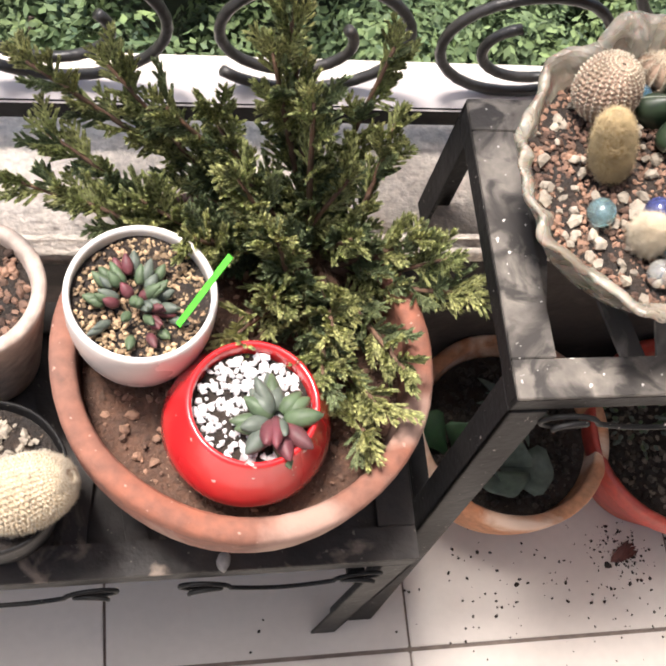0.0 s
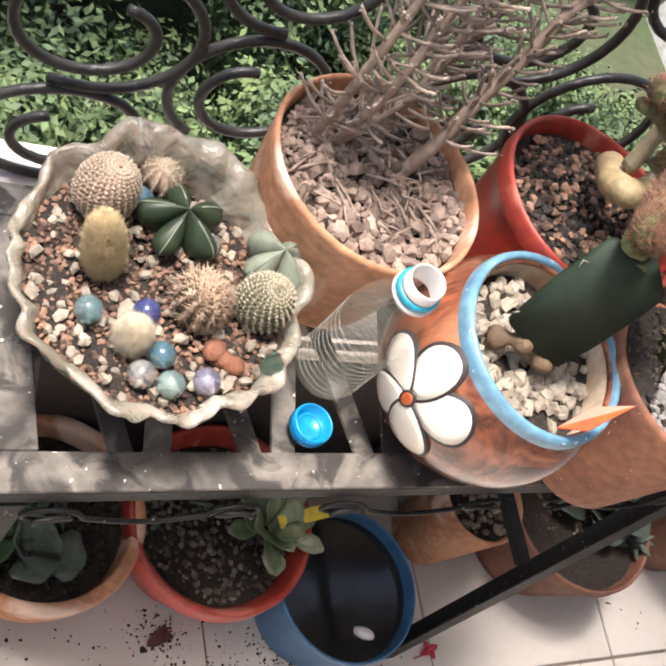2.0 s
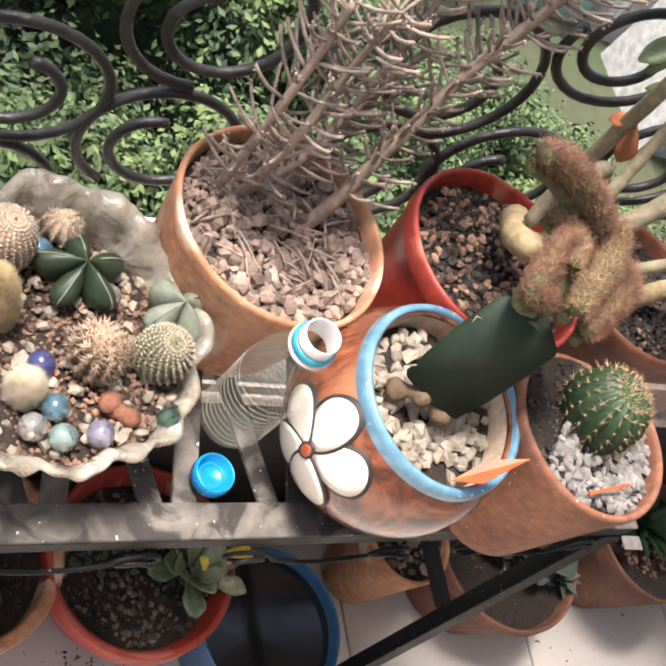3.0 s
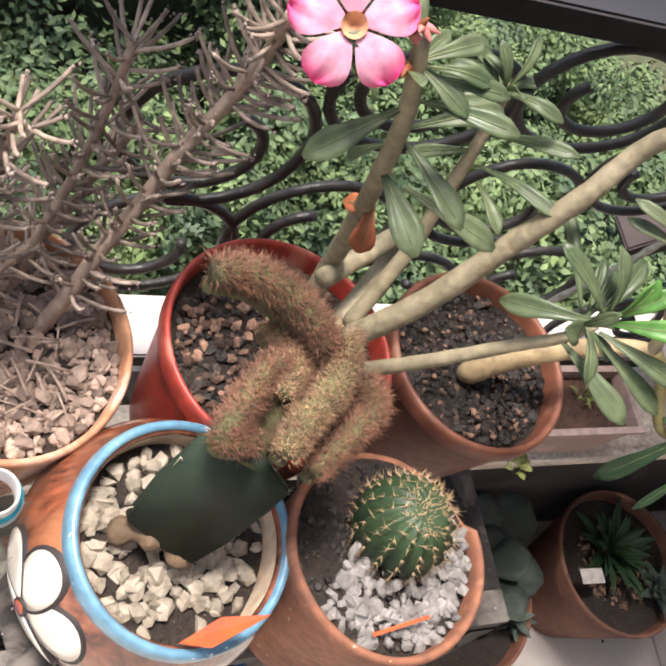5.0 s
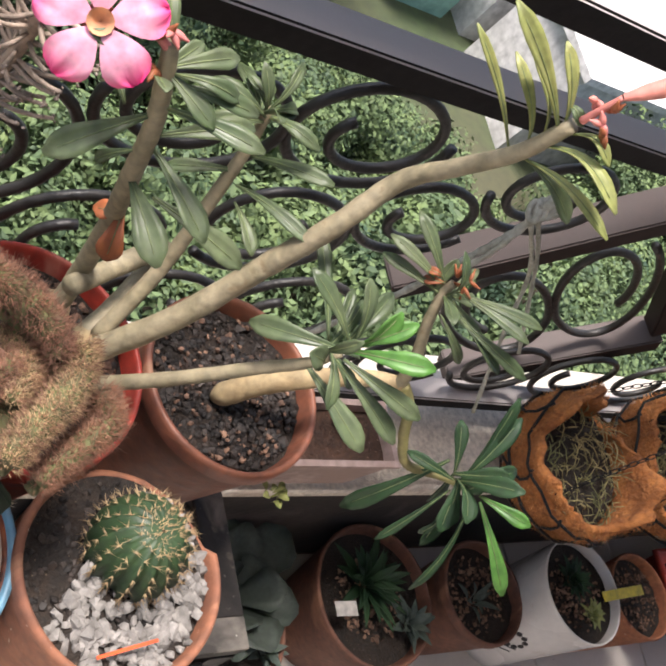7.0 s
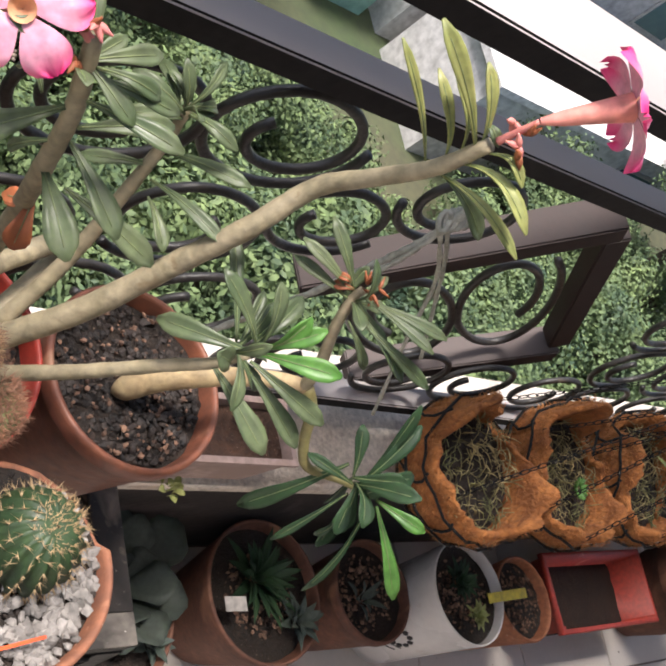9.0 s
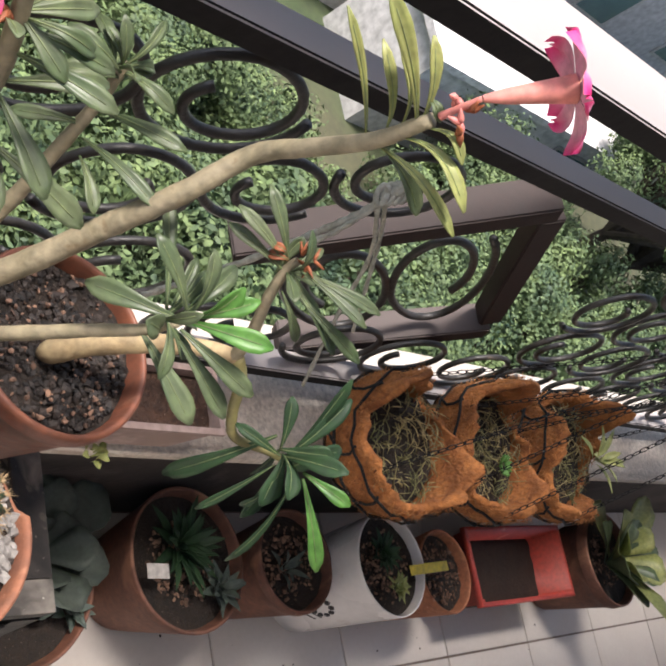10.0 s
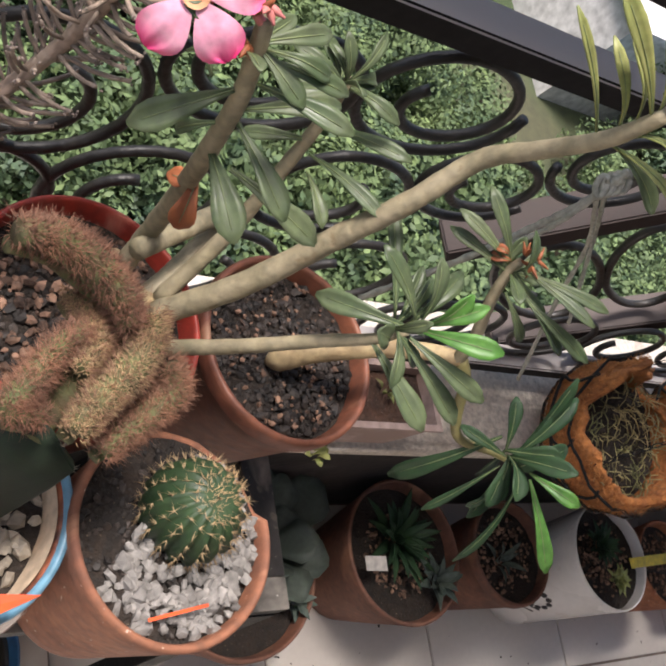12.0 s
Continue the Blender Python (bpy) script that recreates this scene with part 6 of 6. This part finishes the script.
tag5 = thing("plant_label", (1.518, -0.207, 0.235), "yellow plastic plant label across a pot rim", "plant label")
q5 = [place_in(tag5, p) for p in ((1.518, -0.207, 0.239), (1.627, -0.203, 0.241))]
part("blade", bar(q5[0], q5[1], 0.017, 0.0012), M["yellow_tag"], tag5, smooth=False)
tag6 = thing("plant_label", (0.987, -0.177, 0.200), "white plastic plant label at a pot rim", "plant label")
q6 = [place_in(tag6, p) for p in ((0.987, -0.177, 0.200), (1.024, -0.179, 0.200))]
part("blade", bar(q6[0], q6[1], 0.020, 0.0012), M["white_tag"], tag6, smooth=False)
# printed flower on the white pot
for k in range(9):
    a = radians(216) + 0.19 * math.cos(k * 0.7)
    zz = 0.12 + 0.020 * math.sin(k * 0.7)
    r = 0.0704 + 0.0176 * zz / 0.235 + 0.0004
    part("print", moved((ico(1)[0].tolist(), [], ico(1)[1]), Matrix.Translation((r * math.cos(a), r * math.sin(a), zz)) @ Matrix.Rotation(a, 4, "Z") @ Matrix.Diagonal((0.0006, 0.0055, 0.0065, 1))), M["ink"], pw)
for dz, ln in ((0.075, 0.02), (0.06, 0.03)):
    pts = [((0.0704 + 0.0176 * (dz + 0.03 * t) / 0.235 + 0.0005) * math.cos(radians(216) + 0.5 * (t - 0.5)), (0.0704 + 0.0176 * (dz + 0.03 * t) / 0.235 + 0.0005) * math.sin(radians(216) + 0.5 * (t - 0.5)), dz + 0.03 * t) for t in [k / 8 for k in range(9)]]
    part("print", tubes([(pts, 0.0009)], 5), M["ink"], pw)


# ---- coir baskets hanging in front of the railing ----
def coir_basket(loc, r, depth, seed, label, fill_green):
    rng = np.random.default_rng(seed)
    ob = thing("hanging_basket", loc, label, "hanging basket", "coir hanging baskets", tilt=(14, 0))
    def girth(u):
        """Radius from the bottom (0) to the rim (1): bulging below, drawn in at the top."""
        return math.sin(math.pi / 2 * u) ** 0.75 * (1.04 - 0.12 * u ** 3)
    prof = []
    for k in range(13):
        a = math.pi / 2 * k / 12
        prof.append((r * girth(k / 12) if k else 0.0, -depth * math.cos(a)))
    prof += [(r * 0.91, 0.010), (r * 0.89, 0.017), (r * 0.84, 0.018), (r * 0.80, 0.006), (r * 0.79, -0.012), (r * 0.79, -0.030)]
    v, e, f = lathe(prof, 64)
    def warp(p):
        x, y, z = p
        a = math.atan2(y, x)
        k = max(0.0, (z + depth) / depth)
        w = 0.014 * math.cos(2 * a + 0.6 + seed) + 0.008 * math.cos(3 * a + seed)
        n = noise.noise(Vector((x * 45, y * 45, z * 45 + seed)))
        s = 1 + 0.09 * n + 0.07 * k * math.cos(2 * a + seed)
        jag = 0.020 * noise.noise(Vector((math.cos(a) * 2.7, math.sin(a) * 2.7, seed * 3.1))) + 0.006 * noise.noise(Vector((math.cos(a) * 9, math.sin(a) * 9, seed)))
        return Vector((x * s, y * s, z + (w + jag) * k ** 3 + 0.004 * n))
    part("liner", ([warp(p) for p in v], e, f), M["coir"], ob)
    roots, dirs = [], []
    for _ in range(11000):
        a, u = rng.uniform(0, 6.28), rng.uniform(0.15, 1.0)
        t = math.pi / 2 * u
        p = warp((r * girth(u) * math.cos(a), r * girth(u) * math.sin(a), -depth * math.cos(t) + (0.016 if u > 0.9 else 0)))
        roots.append(np.array(p))
        dirs.append(np.array((math.cos(a) * 0.5, math.sin(a) * 0.5, 0.1)) + rng.normal(0, 0.8, 3))
    tagged(part("fibre_fuzz", hair_data(rng, roots, dirs, 0.0085, 0.00042), M["fibre"], ob), kind="stuff")
    for u in (0.45, 0.72, 0.97):
        t = math.pi / 2 * u
        part("wire_ring", tubes([([warp((r * 1.06 * girth(u) * math.cos(k * 0.1745), r * 1.06 * girth(u) * math.sin(k * 0.1745), -depth * 1.05 * math.cos(t))) for k in range(37)], 0.0021)], 6), M["iron_dark"], ob)
    for k in range(8):
        a = k * math.pi / 4
        zig = 0.18
        part("wire_rib", tubes([([warp((r * 1.06 * girth(u) * math.cos(a + zig * math.sin(u * 9)), r * 1.06 * girth(u) * math.sin(a + zig * math.sin(u * 9)), -depth * 1.05 * math.cos(math.pi / 2 * u))) for u in [j / 12 for j in range(1, 13)]], 0.0019)], 6), M["iron_dark"], ob)
    part("soil", soil_disc(r * 0.80, -0.024, seed, 0.006), M["soil"], ob)
    runs = []
    for _ in range(260):
        a, rr = rng.uniform(0, 6.28), r * 0.8 * math.sqrt(rng.random())
        p = Vector((rr * math.cos(a), rr * math.sin(a), -0.012))
        d = Vector((rng.normal(0, 0.8), rng.normal(0, 0.8), rng.uniform(0.2, 0.9))).normalized()
        ln = rng.uniform(0.012, 0.038)
        runs.append(([p, p + d * ln * 0.5, p + d * ln + Vector((0, 0, -0.008))], [0.0008, 0.0007, 0.0003]))
    tagged(part("grass", tubes(runs, 4), M["grass_dry"], ob), kind="stuff")
    if fill_green:
        for k in range(14):
            a = 2.4 * k
            part("leaf", blob_data((0.02 + 0.006 * math.cos(a), -0.02 + 0.006 * math.sin(a), -0.004), (math.cos(a), math.sin(a), 0.7), 0.003, 0.012, 0.4, 7, 5), M["leaf_bright"], ob)
    hook = Vector(loc) + Vector((0.16, 0.10, 0.38))
    for k in range(3):
        a = 2 * math.pi * k / 3 + 0.5 + seed
        p0c = warp((r * 0.90 * math.cos(a), r * 0.90 * math.sin(a), 0.012))
        p1c = hook - Vector(loc)
        n = int((p1c - p0c).length / 0.011)
        runs = []
        d = (p1c - p0c).normalized()
        s = d.orthogonal().normalized()
        s2 = d.cross(s)
        for j in range(n):
            c0 = p0c + d * (j + 0.5) * 0.011
            w = s if j % 2 else s2
            runs.append(([c0 + d * 0.0068 * math.cos(t) + w * 0.0028 * math.sin(t) for t in [m * 0.785 for m in range(9)]], 0.0007))
        part("chain", tubes(runs, 5), M["iron_dark"], ob)
    return ob

coir_basket((1.120, -0.102, 0.563), 0.098, 0.092, 1, "rusty brown coir hanging basket with dry grass", False)
coir_basket((1.313, -0.104, 0.571), 0.098, 0.092, 2, "rusty brown coir hanging basket with a green tuft", True)
coir_basket((1.517, -0.105, 0.577), 0.098, 0.092, 4, "rusty brown coir hanging basket with bare soil", False)
leafy("strap_plant", (1.564, -0.114, 0.590), 9, 0.05, 0.085, 0.014, M["leaf_yellow"], 8, "arching yellow-green strap leaves", 0.5, point=0.7)

# ---- planter box on the coping ----
pb2 = thing("planter_box", (0.640, -0.060, COPE), "long pinkish plastic window box with dry soil", "planter box")
PX0, PX1, PD, PH = -0.26, 0.190, 0.034, 0.080
bmy = bmesh.new()
ring = []
for (x0, x1, w, z) in ((PX0 + 0.01, PX1 - 0.01, PD - 0.006, 0.0), (PX0, PX1, PD, PH - 0.006), (PX0 - 0.004, PX1 + 0.004, PD + 0.004, PH - 0.005), (PX0 - 0.004, PX1 + 0.004, PD + 0.004, PH), (PX0 + 0.003, PX1 - 0.003, PD - 0.003, PH), (PX0 + 0.006, PX1 - 0.006, PD - 0.005, PH - 0.03)):
    ring.append([bmy.verts.new(p) for p in ((x0, -w, z), (x1, -w, z), (x1, w, z), (x0, w, z))])
bmy.faces.new(list(reversed(ring[0])))
for a, b in zip(ring, ring[1:]):
    for k in range(4):
        bmy.faces.new((a[k], a[(k + 1) % 4], b[(k + 1) % 4], b[k]))
part("body", bmy, material("pinkish_plastic", (0.46, 0.34, 0.30), (0.38, 0.27, 0.24), rough=0.6, scale=10, fine=90, bump=0.1, spots=(0.30, 0.21, 0.18), spot_scale=10, spot_cut=0.6), pb2, smooth=False)
sb = bmesh.new()
box(sb, (PX0 + 0.004, -PD + 0.004, PH - 0.03), (PX1 - 0.004, PD - 0.004, PH - 0.014))
bmesh.ops.subdivide_edges(sb, edges=sb.edges[:], cuts=8, use_grid_fill=True)
for v in sb.verts:
    v.co.z += 0.004 * noise.noise(v.co * 80)
part("soil", sb, M["soil_red"], pb2)
leafy("seedling", (0.772, -0.055, COPE + 0.065), 9, 0.010, 0.018, 0.006, M["leaf_yellow"], 12, "pale dried seedling in the box", 0.9, point=0.4)
leafy("seedling", (0.702, -0.108, 0.462), 7, 0.012, 0.020, 0.009, M["leaf_yellow"], 13, "small grey-green seedling by the box", 0.9)

# ---- rope tied to the grille ----
rope = thing("rope", (0.77, -0.01, 0.78), "pale rope tied round the grille and panel", "rope")
def rope_run(line, r=0.0028):
    pts = [place_in(rope, p) for p in smooth_line(line, 8)]
    part("strand", tubes([(pts, [r * (1 + 0.18 * math.sin(k * 2.1)) for k in range(len(pts))])], 7), M["rope"], rope)
rope_run([(0.710, -0.020, 0.840), (0.705, -0.020, 0.816), (0.702, -0.015, 0.785), (0.688, -0.012, 0.753), (0.666, -0.010, 0.713), (0.634, -0.010, 0.673), (0.596, -0.012, 0.635)], 0.0030)
rope_run([(0.710, -0.022, 0.834), (0.705, -0.020, 0.805), (0.696, -0.018, 0.764), (0.675, -0.018, 0.734)], 0.0026)
rope_run([(0.711, -0.020, 0.812), (0.811, 0.030, 0.724), (0.860, 0.030, 0.650), (0.890, 0.020, 0.593)], 0.0022)
rope_run([(0.705, -0.020, 0.810), (0.807, 0.020, 0.710), (0.845, 0.020, 0.623), (0.880, 0.000, 0.511)], 0.0022)
for k in range(4):
    c = Vector((0.708, -0.020, 0.820)) + Vector((0.005 * k - 0.008, 0, 0.003 * k))
    pts = [place_in(rope, c + Vector((0.0035 * math.cos(t), 0.006 * math.sin(t), 0.006 * math.sin(t + 0.6)))) for t in [j * 0.52 for j in range(13)]]
    part("wrap", tubes([(pts, 0.0026)], 7), M["rope"], rope)

settle(rope, 1.0344, (-10.25, -6.16, -1.39), (0.0649, -0.1234, -0.0373))

# ---- litter on the floor ----
rc = np.random.default_rng(77)
crumbs = []
for cx, cy, sx, sy, n in ((0.406, -0.324, 0.045, 0.030, 420), (0.326, -0.304, 0.09, 0.03, 150), (0.114, -0.283, 0.12, 0.04, 140), (0.235, -0.256, 0.02, 0.015, 120), (1.3, -0.36, 0.6, 0.06, 60)):
    pts = np.stack([rc.normal(cx, sx, n), rc.normal(cy, sy, n), np.full(n, 0.001)], 1)
    crumbs.append(pts[pts[:, 1] < -0.06])
crumbs = np.concatenate(crumbs)
litter = tagged(part("soil_crumbs", stones(rc, crumbs, np.abs(rc.normal(0.0008, 0.0007, len(crumbs))) + 0.0004, 0.7), M["soil"]), "scattered dark soil crumbs on the tiles", "soil", kind="stuff")
dry = thing("dry_leaf", (0.236, -0.262, 0.002), "crumpled dark red dry leaf on the tiles", "leaf")
DRY = material("dry_leaf_skin", (0.12, 0.035, 0.025), (0.07, 0.025, 0.02), rough=0.8, scale=60, fine=160, bump=0.4)
for k in range(4):
    a = 0.5 + 0.5 * k
    part("blade", leaf_data((-0.016, -0.008, 0.001), (0.020 * math.cos(a * 0.6), 0.020 * math.sin(a * 0.6) - 0.004, 0.005 + 0.002 * k), 0.010, 0.004, up=(0, 0, 1), fold=0.6, point=0.5), DRY, dry)
fl2 = thing("fallen_flower", (0.611, -0.310, 0.003), "fallen crimson flower on the tiles", "flower")
CRIM = leaf_material("crimson_petal", (0.40, 0.03, 0.05), (0.32, 0.02, 0.04), rough=0.5)
for k in range(4):
    a = 1.57 * k + 0.4
    part("petal", leaf_data((0, 0, 0.002), (0.017 * math.cos(a), 0.014 * math.sin(a), 0.006), 0.010, 0.002, up=(0, 0, 1), fold=0.4, point=0.3), CRIM, fl2)
part("stalk", tubes([([(0, 0, 0.002), (-0.012, -0.006, 0.003), (-0.024, -0.008, 0.002)], 0.0011)], 6), CRIM, fl2)

# ---- beyond the railing ----
ground = bmesh.new()
bmesh.ops.create_grid(ground, x_segments=60, y_segments=60, size=1500)
for v in ground.verts:
    v.co.z = -6.0
tagged(part("ground", ground, material("ground_green", (0.05, 0.08, 0.03), (0.09, 0.09, 0.05), rough=1.0, scale=0.4, fine=6), smooth=False), "green scrubby ground below the balcony", "ground", kind="structure")


def crown_mesh(seed, n=48000, leaf=0.032):
    """Unit-sized crown (radius 1 about the origin) of many small leaves in clumps, and the limbs that carry them."""
    rng = np.random.default_rng(seed)
    clumps, runs = [], [([(0, 0, -2.6), (0.03, 0.02, -1.2), (0.0, 0.04, -0.3)], [0.09, 0.07, 0.045])]
    for k in range(70):
        a, e = rng.uniform(0, 6.28), rng.uniform(-0.35, 1.45)
        rr = rng.uniform(0.5, 1.0)
        c = np.array((math.cos(a) * math.cos(e) * rr, math.sin(a) * math.cos(e) * rr, math.sin(e) * rr * 0.85))
        clumps.append((c, rng.uniform(0.10, 0.25)))
        if k % 3 == 0:
            runs.append(([(0, 0.03, -0.7), tuple(c * 0.5 + (0, 0, -0.2)), tuple(c)], [0.04, 0.025, 0.008]))
    pick = rng.integers(0, len(clumps), n)
    cen = np.array([clumps[i][0] for i in pick])
    rad = np.array([clumps[i][1] for i in pick])
    d = rng.normal(size=(n, 3))
    d /= np.linalg.norm(d, axis=1, keepdims=True)
    pos = cen + d * (rad * rng.uniform(0.45, 1.1, n))[:, None]
    face = d * 0.8 + (0, 0, 0.35) + rng.normal(0, 0.38, (n, 3))
    u = np.cross(face, rng.normal(size=(n, 3)))
    u /= np.linalg.norm(u, axis=1, keepdims=True)
    w = np.cross(u, face)
    w /= np.linalg.norm(w, axis=1, keepdims=True)
    ln = leaf / 1.9 * rng.uniform(0.6, 1.4, n)[:, None]
    nrm = np.cross(u, w)
    v = np.stack([pos - u * ln, pos + w * ln * 0.5 + nrm * ln * 0.14, pos + u * ln, pos - w * ln * 0.5 + nrm * ln * 0.14], 1).reshape(-1, 3)
    me = bpy.data.meshes.new("crown")
    me.vertices.add(4 * n)
    me.vertices.foreach_set("co", v.astype(np.float32).ravel())
    me.loops.add(4 * n)
    me.loops.foreach_set("vertex_index", np.arange(4 * n, dtype=np.int32))
    me.polygons.add(n)
    me.polygons.foreach_set("loop_start", np.arange(0, 4 * n, 4, dtype=np.int32))
    me.update(calc_edges=True)
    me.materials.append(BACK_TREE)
    tk = bpy.data.meshes.new("trunk")
    tk.from_pydata(*tubes(runs, 7))
    tk.materials.append(BARK)
    return me, tk

BARK = material("bark", (0.09, 0.065, 0.045), (0.05, 0.035, 0.025), rough=0.95, scale=8, fine=60, bump=0.5)
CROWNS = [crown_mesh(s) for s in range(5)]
rng0 = np.random.default_rng(5)

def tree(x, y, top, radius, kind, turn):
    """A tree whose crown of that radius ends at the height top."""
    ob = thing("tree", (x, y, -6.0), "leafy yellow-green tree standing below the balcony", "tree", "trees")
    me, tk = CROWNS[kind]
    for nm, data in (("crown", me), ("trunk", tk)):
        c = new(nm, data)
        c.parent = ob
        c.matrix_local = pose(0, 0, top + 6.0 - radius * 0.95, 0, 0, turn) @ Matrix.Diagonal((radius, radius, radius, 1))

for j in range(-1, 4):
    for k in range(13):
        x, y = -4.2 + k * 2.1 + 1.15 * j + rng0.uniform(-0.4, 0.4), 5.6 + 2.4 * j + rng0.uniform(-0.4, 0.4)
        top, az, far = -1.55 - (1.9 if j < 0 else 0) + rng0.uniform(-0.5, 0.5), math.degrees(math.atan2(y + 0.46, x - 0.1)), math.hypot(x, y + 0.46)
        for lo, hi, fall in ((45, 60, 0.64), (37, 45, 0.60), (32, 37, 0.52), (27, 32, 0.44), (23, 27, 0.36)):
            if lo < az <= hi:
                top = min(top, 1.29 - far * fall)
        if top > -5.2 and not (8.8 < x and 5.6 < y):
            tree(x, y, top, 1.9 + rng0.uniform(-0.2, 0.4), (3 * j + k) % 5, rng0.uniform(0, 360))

# far houses
def far_house(name, lo, hi, mat, label, roof_mat, rows):
    cx, cy = (lo[0] + hi[0]) / 2, (lo[1] + hi[1]) / 2
    ob = thing(name, (cx, cy, -6.0), label, "house")
    w, d, h = (hi[0] - lo[0]) / 2, (hi[1] - lo[1]) / 2, hi[2] + 6.0
    part("wall", box(bmesh.new(), (-w, -d, 0), (w, d, h - 0.12)), mat, ob, smooth=False)
    part("roof", box(bmesh.new(), (-w - 0.08, -d - 0.08, h - 0.12), (w + 0.08, d + 0.08, h)), roof_mat, ob, smooth=False)
    for x, z in rows:
        win = part("window", box(bmesh.new(), (x - 0.55, -d - 0.03, z - 0.5), (x + 0.55, -d + 0.02, z + 0.5)), FAR_FRAME, ob, smooth=False)
        part("pane", box(bmesh.new(), (x - 0.48, -d - 0.036, z - 0.43), (x + 0.48, -d - 0.028, z + 0.43)), FAR_PANE, win, smooth=False)
    return ob

FAR_FRAME = material("far_window_frame", (0.5, 0.5, 0.5), rough=0.6, bump=0.02)
FAR_PANE = material("far_window_pane", (0.05, 0.12, 0.16), (0.08, 0.17, 0.2), rough=0.1, scale=2, bump=0.0)
FAR_PALE = material("far_pale_render", (0.82, 0.80, 0.80), (0.75, 0.73, 0.73), rough=0.9, scale=0.8, fine=8)
FAR_GREY = material("far_grey_render", (0.44, 0.45, 0.475), (0.52, 0.53, 0.545), rough=0.9, scale=0.8, fine=8)
FAR_TEAL = material("far_teal_sheet", (0.25, 0.50, 0.44), (0.32, 0.55, 0.48), rough=0.6, scale=1.5, fine=8)
far_house("house", (12.6, 9.8, -6.0), (22.0, 11.5, 0.8), FAR_GREY, "large grey rendered house with dark blue windows beyond the trees", FAR_GREY, [(1.6, 2.6), (-1.2, 2.4), (-3.2, 1.2), (3.8, 2.6)])
far_house("outbuilding", (10.9, 9.0, -6.0), (12.5, 10.2, -3.2), FAR_PALE, "white rendered outbuilding beside a grey house", FAR_PALE, [])
far_house("annex", (10.9, 7.0, -6.0), (16.6, 8.7, -4.25), FAR_PALE, "low white rendered annex with a flat roof", FAR_PALE, [(1.4, 0.9)])
far_house("shed", (9.2, 9.2, -6.0), (10.6, 10.8, -4.6), FAR_TEAL, "low shed with a teal sheet roof", FAR_TEAL, [])

# ---- floor tiles ----
tm = bpy.data.meshes.new("tile")
tb = box(bmesh.new(), (-TILE / 2 + 0.0014, -TILE / 2 + 0.0014, -0.004), (TILE / 2 - 0.0014, TILE / 2 - 0.0014, 0.0), 0.0012)
tb.to_mesh(tm)
tb.free()
tm.materials.append(M["tile"])
for i in range(-6, 13):
    for j in range(-1, 6):
        t = new("tile", tm)
        t.parent = floor
        t.location = (TILE_X + (i + 0.5) * TILE, TILE_Y - (j + 0.5) * TILE, 0)
        if j < 0:
            t.scale = (1, 0.300 / TILE, 1)
            t.location.y = TILE_Y + 0.152
